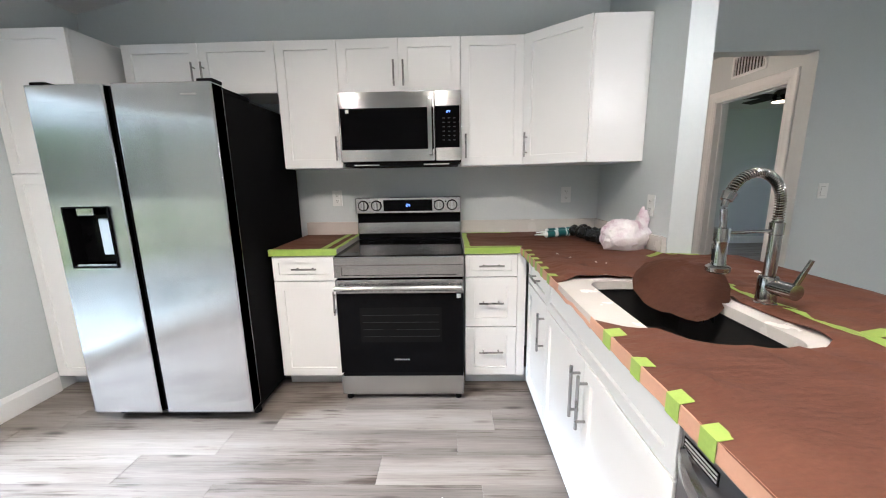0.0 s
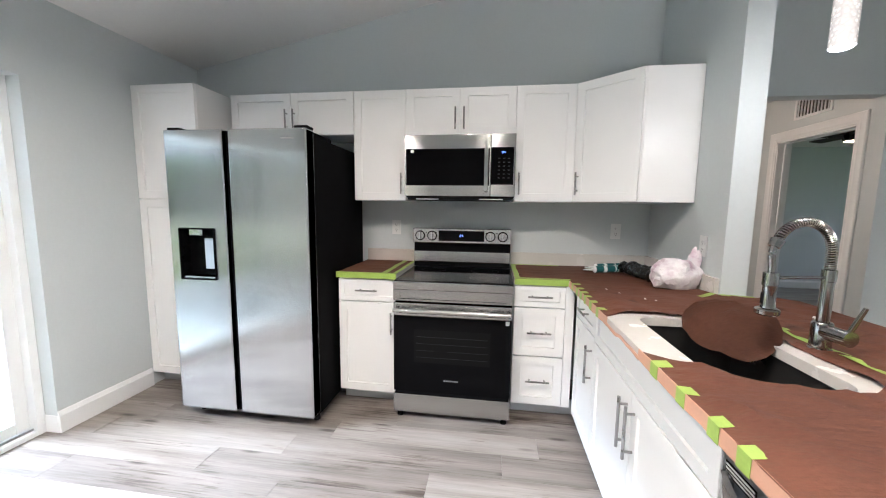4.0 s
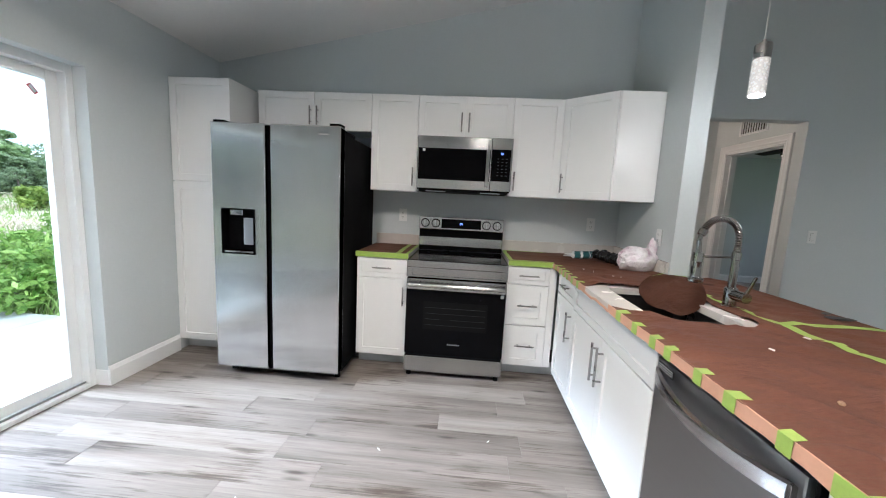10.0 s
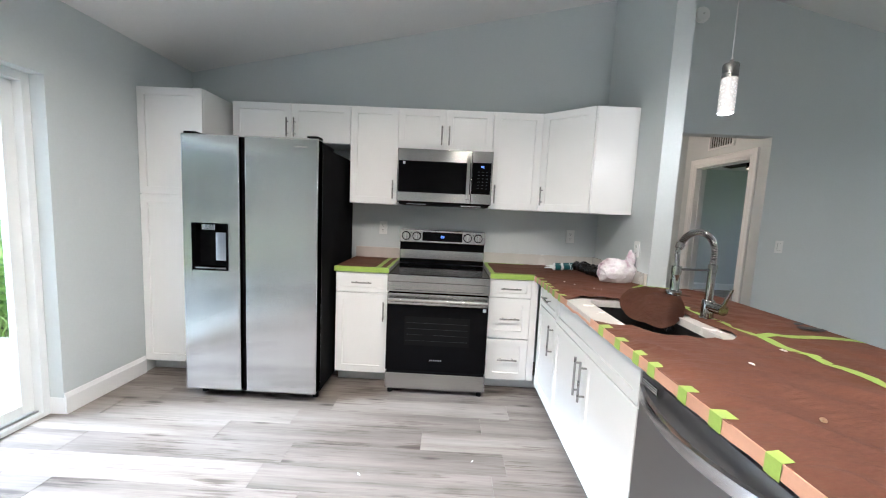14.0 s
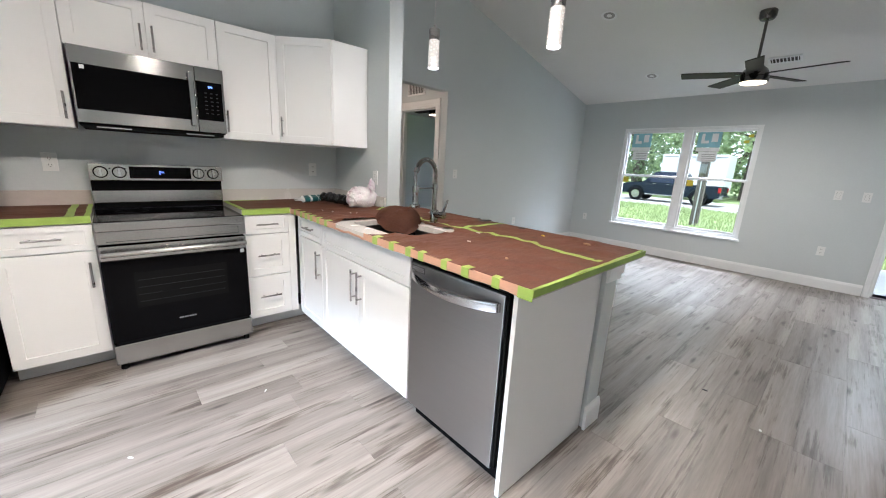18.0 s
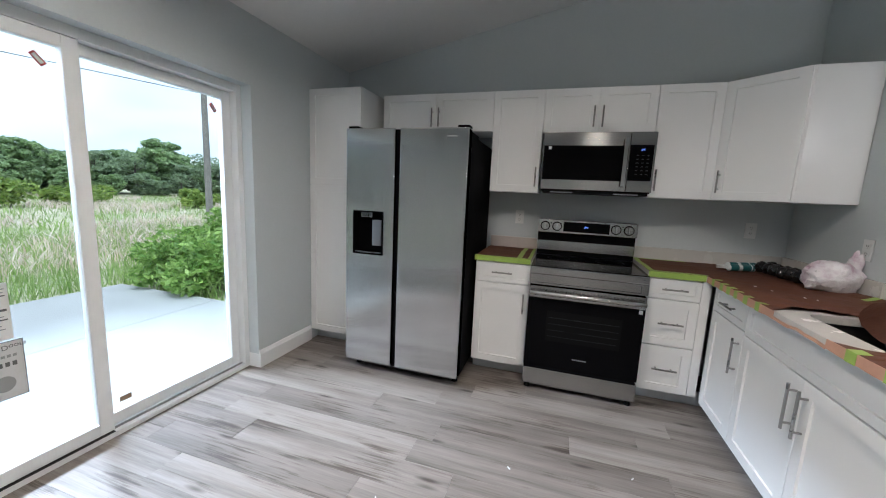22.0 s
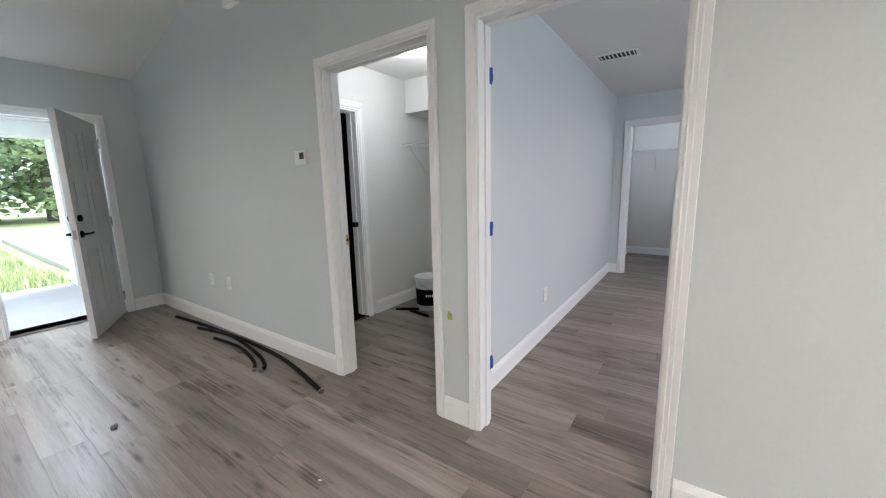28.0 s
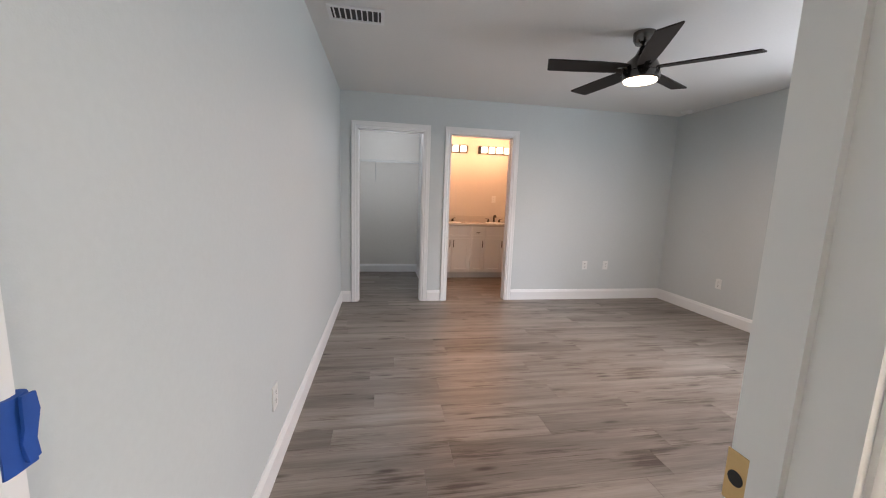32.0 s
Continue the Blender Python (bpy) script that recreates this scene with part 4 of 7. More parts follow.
def ragged(points, step, wobble, seed):
    """A closed outline broken into short, slightly uneven steps."""
    rnd = random.Random(seed)
    out = []
    for k, a in enumerate(points):
        b = points[(k + 1) % len(points)]
        d = math.hypot(b[0] - a[0], b[1] - a[1])
        n = max(1, int(d / step))
        for j in range(n):
            s = j / n
            q = wobble if j else wobble * 0.3
            out.append((a[0] + (b[0] - a[0]) * s + rnd.uniform(-q, q), a[1] + (b[1] - a[1]) * s + rnd.uniform(-q, q)))
    return out


TOPZ = 0.934
left_top = thing("countertop", pose(-0.59, -0.32, CT), "short white countertop beside the range", "countertop")
wpart("slab", box((-0.8, -0.632, CT), (-0.384, -0.004, TOPZ), 0.002), QUARTZ, left_top)
wpart("backsplash", box((-0.795, -0.024, TOPZ), (-0.384, -0.003, 1.03), 0.002), DRYBOARD, left_top, "unfinished tan backsplash strip")
BOWL = (0.842, 1.178, -1.955, -1.365)
main_top = thing("countertop", pose(1.2, -1.7, CT), "white L-shaped countertop with an undermount sink cut-out", "countertop")
corner_plan = [(0.384, -0.004), (0.384, -0.632), (0.722, -0.632), (0.722, -2.835), (1.765, -2.805), (1.765, -0.925), (1.404, -0.925), (1.404, -0.004)]
wpart("slab", outline_slab(corner_plan, [round_rect(*BOWL, 0.06)], CT, TOPZ), QUARTZ, main_top)
wpart("backsplash", box((0.384, -0.022, TOPZ), (1.382, -0.003, 1.03), 0.002), QUARTZ, main_top)
wpart("backsplash", box((1.384, -0.912, TOPZ), (1.406, -0.003, 1.03), 0.002), QUARTZ, main_top)

left_paper = thing("paper_cover", pose(-0.59, -0.32, TOPZ), "reddish brown protective paper taped on the short countertop", "paper")
wpart("sheet", outline_slab(ragged([(-0.798, -0.63), (-0.388, -0.63), (-0.388, -0.026), (-0.796, -0.026)], 0.05, 0.002, 4), [], TOPZ + 0.0006, TOPZ + 0.002), PAPER, left_paper)


def paper_lift(x, y):
    """Height of the wrinkles in the paper over the peninsula; flat along its edges."""
    edge = min(1.0, max(0.0, min(x - 0.74, 1.75 - x, y + 2.81) / 0.07)) * min(1.0, max(0.12, (-0.6 - y) / 0.4))
    u, w = 0.8 * x + 0.6 * y, -0.6 * x + 0.8 * y
    swell = max(0.0, noise.noise(Vector((u * 3.1, w * 1.7, 4.0))) + 0.15)
    crease = max(0.0, 0.55 - abs(noise.noise(Vector((u * 7.0, w * 2.6, 9.0)))) * 2.4)
    fine = noise.noise(Vector((u * 17.0, w * 8.0, 2.0))) + 0.6
    return edge * (0.016 * swell + 0.02 * crease + 0.004 * fine)


def tape(root, a, b, width, z, seed, lift=0.0009):
    """A slightly crooked strip of tape lying flat from a to b."""
    rnd = random.Random(seed)
    a, b = Vector(a), Vector(b)
    d = (b - a).normalized()
    side = Vector((-d.y, d.x))
    n = max(2, int((b - a).length / 0.06))
    bm = bmesh.new()
    rows = []
    drift = 0.0
    for k in range(n + 1):
        drift = 0.7 * drift + rnd.uniform(-0.004, 0.004)
        c = a + (b - a) * k / n + side * drift
        hw = width / 2 * rnd.uniform(0.93, 1.05)
        zz = z + rnd.uniform(0, 0.0012) + (paper_lift(c.x, c.y) if root.location.x > 0 else 0.0)
        p, q = c + side * hw, c - side * hw
        rows.append([bm.verts.new((p.x, p.y, zz)), bm.verts.new((q.x, q.y, zz)), bm.verts.new((q.x, q.y, zz + lift)), bm.verts.new((p.x, p.y, zz + lift))])
    for r, s in zip(rows, rows[1:]):
        for k in range(4):
            bm.faces.new((r[k], r[(k + 1) % 4], s[(k + 1) % 4], s[k]))
    bm.faces.new(rows[0])
    bm.faces.new(rows[-1][::-1])
    return wpart("tape_strip", bm, GREEN, root, "bright green masking tape")


def edge_tape(root, lo, hi):
    return wpart("tape_edge", box(lo, hi, 0.001), GREEN, root, "green tape along the edge")


edge_tape(left_paper, (-0.803, -0.6355, CT - 0.002), (-0.386, -0.632, TOPZ + 0.003))
tape(left_paper, (-0.802, -0.622), (-0.386, -0.622), 0.022, TOPZ + 0.0024, 1)
tape(left_paper, (-0.47, -0.61), (-0.47, -0.03), 0.036, TOPZ + 0.0024, 2)
tape(left_paper, (-0.4, -0.61), (-0.4, -0.03), 0.024, TOPZ + 0.0024, 3)

main_paper = thing("paper_cover", pose(1.2, -1.7, TOPZ), "reddish brown rosin paper covering the peninsula countertop", "paper")
# the sheet is torn away round the sink, as far as the counter's front edge
torn = [(0.722, -1.385), (0.8, -1.335), (0.93, -1.33), (1.0, -1.345), (1.12, -1.335), (1.215, -1.36), (1.23, -1.6), (1.24, -1.88), (1.228, -1.925), (1.19, -1.95), (1.08, -1.966), (0.98, -1.95), (0.9, -1.9), (0.84, -1.86), (0.78, -1.815), (0.722, -1.765)]
outline = [(0.39, -0.026), (0.39, -0.628), (0.722, -0.628), *torn, (0.72, -2.83), (1.762, -2.8), (1.762, -0.93), (1.402, -0.93), (1.382, -0.9), (1.382, -0.026)]
bm = outline_slab(ragged(outline, 0.03, 0.0026, 6), [], TOPZ + 0.0006, TOPZ + 0.0022)
for axis, lo_, hi_, step in ((0, 0.4, 1.76, 0.034), (1, -2.83, -0.04, 0.034)):
    s = lo_
    while s < hi_:
        co = (s, 0, 0) if axis == 0 else (0, s, 0)
        bmesh.ops.bisect_plane(bm, geom=[*bm.verts, *bm.edges, *bm.faces], dist=0.0004, plane_co=co, plane_no=(1, 0, 0) if axis == 0 else (0, 1, 0))
        s += step
for v in bm.verts:
    v.co.z += paper_lift(v.co.x, v.co.y)
sheet = wpart("sheet", bm, PAPER, main_paper)
sheet.data.polygons.foreach_set("use_smooth", [abs(p.normal.z) > 0.5 for p in sheet.data.polygons])
# the sheet turned down over the front edge
rnd = random.Random(12)
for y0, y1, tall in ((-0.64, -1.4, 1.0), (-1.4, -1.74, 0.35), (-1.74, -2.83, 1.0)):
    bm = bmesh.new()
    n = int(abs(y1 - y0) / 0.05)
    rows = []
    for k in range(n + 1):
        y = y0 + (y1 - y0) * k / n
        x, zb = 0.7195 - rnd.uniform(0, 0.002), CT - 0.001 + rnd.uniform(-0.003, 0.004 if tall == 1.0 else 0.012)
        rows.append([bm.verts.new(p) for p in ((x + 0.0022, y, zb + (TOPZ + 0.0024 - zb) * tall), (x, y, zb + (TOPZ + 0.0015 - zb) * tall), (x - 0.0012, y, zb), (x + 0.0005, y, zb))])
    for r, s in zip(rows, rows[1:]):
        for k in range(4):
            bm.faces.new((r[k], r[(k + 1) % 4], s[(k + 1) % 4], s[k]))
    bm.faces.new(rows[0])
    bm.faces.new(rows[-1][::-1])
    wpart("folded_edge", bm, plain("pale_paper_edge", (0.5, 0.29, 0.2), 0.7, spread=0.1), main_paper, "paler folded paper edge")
rnd = random.Random(21)
for y in (-0.74, -0.86, -0.95, -1.04, -1.15, -1.267, -1.86, -2.012, -2.15, -2.245, -2.4, -2.524, -2.68):
    w_, ln = rnd.uniform(0.034, 0.046), rnd.uniform(0.025, 0.045)
    sk = rnd.uniform(-0.01, 0.01)
    bm = bmesh.new()
    pts = [(0.722 + ln, TOPZ + 0.003), (0.722 + ln, TOPZ + 0.004), (0.7155, TOPZ + 0.004), (0.7155, CT - 0.002), (0.7165, CT - 0.002), (0.7165, TOPZ + 0.003)]
    lo_, hi_ = [[bm.verts.new((px, y + s_ * w_ / 2 + (sk if k < 2 else 0), pz)) for k, (px, pz) in enumerate(pts)] for s_ in (-1, 1)]
    for k in range(6):
        bm.faces.new((lo_[k], lo_[(k + 1) % 6], hi_[(k + 1) % 6], hi_[k]))
    bm.faces.new((lo_[0], lo_[1], lo_[2], lo_[5]))
    bm.faces.new((lo_[2], lo_[3], lo_[4], lo_[5]))
    bm.faces.new((hi_[5], hi_[2], hi_[1], hi_[0]))
    bm.faces.new((hi_[5], hi_[4], hi_[3], hi_[2]))
    wpart("tape_tab", bm, GREEN, main_paper, "short green tape tab folded over the edge")
bm = bmesh.new()
v = [bm.verts.new(p) for p in ((0.714, -2.8425, CT + 0.01), (1.772, -2.8125, CT + 0.01), (1.772, -2.8125, TOPZ + 0.0036), (0.714, -2.8425, TOPZ + 0.0036), (0.714, -2.8375, CT + 0.01), (1.772, -2.8075, CT + 0.01), (1.772, -2.8075, TOPZ + 0.0036), (0.714, -2.8375, TOPZ + 0.0036))]
for f in ((0, 1, 2, 3), (7, 6, 5, 4), (0, 4, 5, 1), (1, 5, 6, 2), (2, 6, 7, 3), (3, 7, 4, 0)):
    bm.faces.new([v[k] for k in f])
wpart("tape_edge", bm, GREEN, main_paper, "green tape along the counter end")
tape(main_paper, (0.718, -2.832), (1.768, -2.802), 0.013, TOPZ + 0.0028, 31)
wpart("tape_corner", box((0.7135, -2.84, CT - 0.004), (0.7165, -2.78, TOPZ + 0.004)), GREEN, main_paper)
tape(main_paper, (1.3, -1.3), (1.335, -1.9), 0.03, TOPZ + 0.0028, 32)
tape(main_paper, (1.335, -1.88), (1.305, -2.79), 0.04, TOPZ + 0.0028, 33)
tape(main_paper, (1.335, -1.9), (1.755, -1.89), 0.036, TOPZ + 0.003, 34)
tape(main_paper, (0.392, -0.615), (0.73, -0.615), 0.03, TOPZ + 0.0028, 35)
edge_tape(main_paper, (0.386, -0.6355, CT - 0.002), (0.716, -0.632, TOPZ + 0.003))
tape(main_paper, (0.405, -0.6), (0.405, -0.04), 0.032, TOPZ + 0.0028, 36)
tape(main_paper, (0.41, -0.05), (0.75, -0.05), 0.03, TOPZ + 0.003, 37)
tape(main_paper, (1.4, -0.937), (1.56, -0.937), 0.03, TOPZ + 0.0028, 38)
tape(main_paper, (1.3, -0.945), (1.385, -0.9), 0.03, TOPZ + 0.003, 39)


def sink():
    root = thing("sink", pose(1.01, -1.59, 0.7), "dark undermount single-bowl sink below the countertop", "sink")
    x0, x1, y0, y1 = BOWL[0] - 0.012, BOWL[1] + 0.012, BOWL[2] - 0.012, BOWL[3] + 0.012
    bm = bmesh.new()
    loops = []
    for inset, z, r in ((-0.02, CT - 0.002, 0.08), (0.0, CT - 0.002, 0.06), (0.004, 0.74, 0.06), (0.03, 0.715, 0.05), (0.12, 0.705, 0.03)):
        loops.append([bm.verts.new((x, y, z)) for x, y in round_rect(x0 + inset, x1 - inset, y0 + inset, y1 - inset, r, 5)])
    for a, b in zip(loops, loops[1:]):
        for k in range(len(a)):
            bm.faces.new((a[k], a[(k + 1) % len(a)], b[(k + 1) % len(a)], b[k]))
    bm.faces.new(loops[-1])
    wpart("bowl", bm, plain("dark_sink_steel", (0.05, 0.05, 0.05), 0.3, 0.6, spread=0.15), root)
    wpart("drain", lathe([(0.056, 0.0), (0.056, 0.004), (0.04, 0.003), (0.036, 0.0015), (0.01, 0.0015)], 24, (1.05, -1.6, 0.7055)), CHROME, root, "round steel drain")
    return root


sink()


def faucet():
    root = thing("faucet", pose(1.297, -1.65, TOPZ), "tall brushed steel spring-neck kitchen faucet", "faucet")
    px, py = 1.297, -1.65
    hx, hy = 1.108, -1.688
    wpart("base", lathe([(0.031, 0), (0.031, 0.008), (0.027, 0.012), (0.027, 0.09), (0.024, 0.095)], 28, (px, py, TOPZ)), FAUCET_STEEL, root)
    wpart("post", lathe([(0.0165, 0.09), (0.0165, 0.225), (0.019, 0.227), (0.019, 0.262), (0.013, 0.265), (0.012, 0.28)], 24, (px, py, TOPZ)), FAUCET_STEEL, root)
    wpart("valve", rod((px, py, 1.0), (px + 0.012, py - 0.085, 1.0), 0.024, 0.024, 24), FAUCET_STEEL, root)
    wpart("lever", rod((px + 0.012, py - 0.075, 1.015), (px + 0.03, py - 0.095, 1.1), 0.008, 0.006, 12), FAUCET_STEEL, root)
    arc = []
    c, r = Vector(((px + hx) / 2, (py + hy) / 2, 1.25)), (Vector((hx, hy)) - Vector((px, py))).length / 2
    d = Vector((hx - px, hy - py, 0)).normalized()
    for k in range(29):
        a = math.pi * k / 32
        arc.append(c - d * r * math.cos(a) + Vector((0, 0, r * math.sin(a))))
    path = [Vector((px, py, 1.195)), Vector((px, py, 1.222)), *arc]
    wpart("hose", tube(path, 0.009, 10), RUBBER, root, "dark hose inside the spring")
    # the spring coil
    lengths = [0.0]
    for a, b in zip(path, path[1:]):
        lengths.append(lengths[-1] + (b - a).length)
    turns, coil = 40, []
    for k in range(turns * 12 + 1):
        s = k / (turns * 12) * lengths[-1]
        j = max(i for i in range(len(lengths)) if lengths[i] <= s + 1e-9)
        j = min(j, len(path) - 2)
        f = (s - lengths[j]) / (lengths[j + 1] - lengths[j])
        p = path[j].lerp(path[j + 1], f)
        t = (path[j + 1] - path[j]).normalized()
        n = Vector((-d.y, d.x, 0))
        b = t.cross(n)
        ang = 2 * math.pi * k / 12
        coil.append(p + 0.0128 * (math.cos(ang) * n + math.sin(ang) * b))
    wpart("spring", tube(coil, 0.0024, 6), FAUCET_STEEL, root, "polished coil spring")
    tip, fall = arc[-1], (arc[-1] - arc[-2]).normalized()
    wpart("collar", rod(tip - fall * 0.004, tip + fall * 0.02, 0.0195, 0.0165, 20), FAUCET_STEEL, root)
    foot = Vector((hx, hy, 1.185))
    ctrl = (tip + fall * 0.012, tip + fall * 0.05, foot + Vector((0, 0, 0.05)), foot)
    wand = [sum((w * q for w, q in zip(((1 - u) ** 3, 3 * u * (1 - u) ** 2, 3 * u * u * (1 - u), u ** 3), ctrl)), Vector()) for u in (k / 10 for k in range(11))]
    wpart("wand", tube(wand, 0.0095, 14), FAUCET_STEEL, root)
    wpart("spray_head", lathe([(0.028, -0.004), (0.032, 0), (0.0325, 0.012), (0.029, 0.016), (0.0205, 0.019), (0.0185, 0.028), (0.0175, 0.085), (0.0185, 0.09)], 24, (hx, hy, 1.058)), FAUCET_STEEL, root)
    wpart("spray_button", box((hx - 0.0205 if d.x < 0 else hx + 0.0165, hy - 0.005, 1.09), (hx - 0.0165 if d.x < 0 else hx + 0.0205, hy + 0.005, 1.125), 0.0015), RUBBER, root, "dark spray button")
    wpart("arm", rod((px, py, 1.172), (hx, hy, 1.172), 0.005, 0.005, 12), FAUCET_STEEL, root)
    wpart("holder_ring", rod((hx, hy, 1.148), (hx, hy, 1.188), 0.0205, 0.0205, 20), FAUCET_STEEL, root)
    return root


faucet()


def paper_flap():
    """The loose round of paper that curls over the sink."""
    root = thing("paper_offcut", pose(1.09, -1.5, 0.95), "loose round of brown paper drooping over the sink", "paper")
    bm = bmesh.new()
    rnd = random.Random(3)
    n, rings = 36, 7
    knots = [rnd.uniform(0.136, 0.16) for _ in range(9)]
    rad = [knots[k // 4] + (knots[(k // 4 + 1) % 9] - knots[k // 4]) * (k % 4) / 4 + rnd.uniform(-0.003, 0.003) for k in range(n)]
    cx, cy, top = 1.115, -1.51, bm.verts.new((1.115, -1.51, 1.02))
    prev = None
    for q in range(1, rings + 1):
        ring = []
        for k in range(n):
            a = 2 * math.pi * k / n
            x, y = rad[k] * q / rings * math.cos(a), rad[k] * q / rings * math.sin(a)
            f, g_ = (-0.54 * x - 0.84 * y) / 0.155, (0.84 * x - 0.54 * y) / 0.155
            z = 1.005 - 0.085 * f - 0.05 * f * f - 0.045 * g_ * g_ - 0.24 * max(0.0, -0.6 - f) + 0.004 * math.sin(4 * f + 7 * g_) + 0.003 * math.sin(9 * g_ + 2) * q / rings
            ring.append(bm.verts.new((cx + x, cy + y, z)))
        for k in range(n):
            m = (k + 1) % n
            if prev is None:
                bm.faces.new((top, ring[k], ring[m]))
            else:
                bm.faces.new((prev[k], ring[k], ring[m], prev[m]))
        prev = ring
    bmesh.ops.solidify(bm, geom=list(bm.faces), thickness=0.002)
    sheet = wpart("sheet", bm, PAPER, root)
    sheet.data.polygons.foreach_set("use_smooth", [True] * len(sheet.data.polygons))


paper_flap()


# ---- electrical plates, pendants, recessed lights ----
def plate(m, kind, label, group="wall plates"):
    """A wall plate; local x across, z up, its face towards -y."""
    root = thing("outlet" if kind == "outlet" else "light_switch", m, label, "outlet" if kind == "outlet" else "switch", group)
    bm = box((-0.036, -0.006, -0.058), (0.036, 0.0, 0.058), 0.002)
    part("cover_plate", bm, PLASTIC, root)
    if kind == "outlet":
        for s in (-1, 1):
            face = part("socket", box((-0.017, -0.0085, s * 0.021 - 0.014), (0.017, -0.005, s * 0.021 + 0.014), 0.002), PLASTIC, root)
            for x, h in ((-0.0065, 0.009), (0.0065, 0.007)):
                part("slot", box((x - 0.0012, -0.0092, s * 0.021 - 0.001), (x + 0.0012, -0.0085, s * 0.021 + h)), SLOT, face)
            part("slot", box((-0.0025, -0.0092, s * 0.021 - 0.01), (0.0025, -0.0085, s * 0.021 - 0.006)), SLOT, face)
    else:
        part("rocker", box((-0.0165, -0.0095, -0.033), (0.0165, -0.005, 0.033), 0.002), PLASTIC, root)
        part("rocker_gap", box((-0.0175, -0.0066, -0.034), (0.0175, -0.0055, 0.034)), SLOT, root)
    return root


first = plate(pose(-0.553, -0.001, 1.21), "outlet", "white duplex outlet on the wall above the counter")
copy_thing(first, pose(1.167, -0.001, 1.21))
copy_thing(first, pose(1.407, -0.74, 1.18, 0, 0, -90))
low = plate(pose(4.566, YL - 0.001, 0.475), "outlet", "white duplex outlet low on the wall")
for m in (pose(XE - 0.001, -3.35, 0.48, 0, 0, -90), pose(XE - 0.001, -0.13, 0.49, 0, 0, -90), pose(5.11, YS + 0.001, 0.47, 0, 0, 180), pose(4.77, YS + 0.001, 0.47, 0, 0, 180), pose(0.62, YS + 0.001, 0.36, 0, 0, 180),
          pose(-0.886, YF + 0.001, 0.466, 0, 0, 180), pose(-1.189, YF + 0.001, 0.466, 0, 0, 180), pose(-2.049, -8.39, 0.42, 0, 0, 90), pose(2.304, -6.51, 0.37, 0, 0, -90)):
    copy_thing(low, m)
plate(pose(1.566, -2.735, 0.715, 0, 0, 90), "outlet", "white outlet on the side of the low bar wall")
switch = plate(pose(3.184, YL - 0.001, 1.2), "switch", "white rocker light switch beside the hall opening")
for m in (pose(XE - 0.001, -3.36, 1.195, 0, 0, -90), pose(XE - 0.001, -3.6, 1.19, 0, 0, -90)):
    copy_thing(switch, m)


def thermostat():
    root = thing("thermostat", pose(3.507, YS + 0.001, 1.515, 0, 0, 180), "small white wall thermostat with a dark display", "thermostat")
    part("housing", box((-0.06, -0.026, -0.045), (0.06, 0, 0.045), 0.006), PLASTIC, root)
    part("display", box((-0.005, -0.028, -0.012), (0.04, -0.0255, 0.03), 0.001), SLOT, root)


thermostat()


def crystal_material():
    g = Graph("lit_bubble_glass")
    v = g.coords()
    cells = g.add("ShaderNodeTexVoronoi", Scale=80.0)
    g.link(v, cells.inputs["Vector"])
    c = g.ramp(cells.outputs["Distance"], [(0.1, (1.2, 1.1, 1.0)), (0.3, (0.7, 0.6, 0.5)), (0.5, (0.22, 0.17, 0.13))])
    g.bump(cells.outputs["Distance"], 0.8, 0.004)
    return g.put(Base_Color=(0.8, 0.8, 0.8), Roughness=0.15, Emission_Color=c, Emission_Strength=0.55)


CRYSTAL = crystal_material()


def pendant(x, y, z):
    """A bubble-glass cylinder under a nickel cap, on a thin cord."""
    root = thing("pendant_light", pose(x, y, z), "lit bubble-glass pendant with a brushed nickel cap", "pendant light", "pendants over the bar")
    top = vault(x) - z
    part("glass", lathe([(0.03, 0.0), (0.036, 0.005), (0.036, 0.172), (0.032, 0.176)], 32), CRYSTAL, root, "glowing bubble glass cylinder")
    part("cap", lathe([(0.036, 0.176), (0.036, 0.24), (0.033, 0.245), (0.01, 0.247), (0.008, 0.265)], 32), NICKEL, root, "brushed nickel cap")
    part("cord", rod((0, 0, 0.265), (0, 0, top - 0.03), 0.0022, n=8), PALEBAR, root)
    part("canopy", lathe([(0.012, top - 0.05), (0.06, top - 0.032), (0.062, top + 0.006)], 28), NICKEL, root)
    lamp("pendant_bulb", "POINT", PENDANT_W, (1.0, 0.9, 0.78), pose(x, y, z - 0.06), radius=0.05)
    return root


pendant(1.445, -1.4, 1.95)
pendant(1.425, -2.345, 1.91)


def recessed(x, y, z, slope):
    root = thing("recessed_light", pose(x, y, z - 0.002, 0, slope, 0), "unlit white recessed ceiling light", "recessed light", "recessed ceiling lights")
    part("trim_ring", lathe([(0.062, 0.0), (0.085, -0.004), (0.088, 0.0), (0.062, 0.001)], 32), TRIM, root)
    part("reflector", lathe([(0.061, -0.001), (0.061, 0.0012), (0.03, 0.0016)], 28), plain("can_reflector", (0.28, 0.28, 0.27), 0.4), root, "grey inner reflector")
    part("lens", lathe([(0.028, -0.0022), (0.028, 0.0), (0.01, 0.0005)], 20), PLASTIC, root)


drop = math.degrees(math.atan((TOP - EAVE) / (XE - RIDGE)))
for x in (4.18, 5.68):
    for y in (-1.21, -3.85):
        recessed(x, y, vault(x), drop)


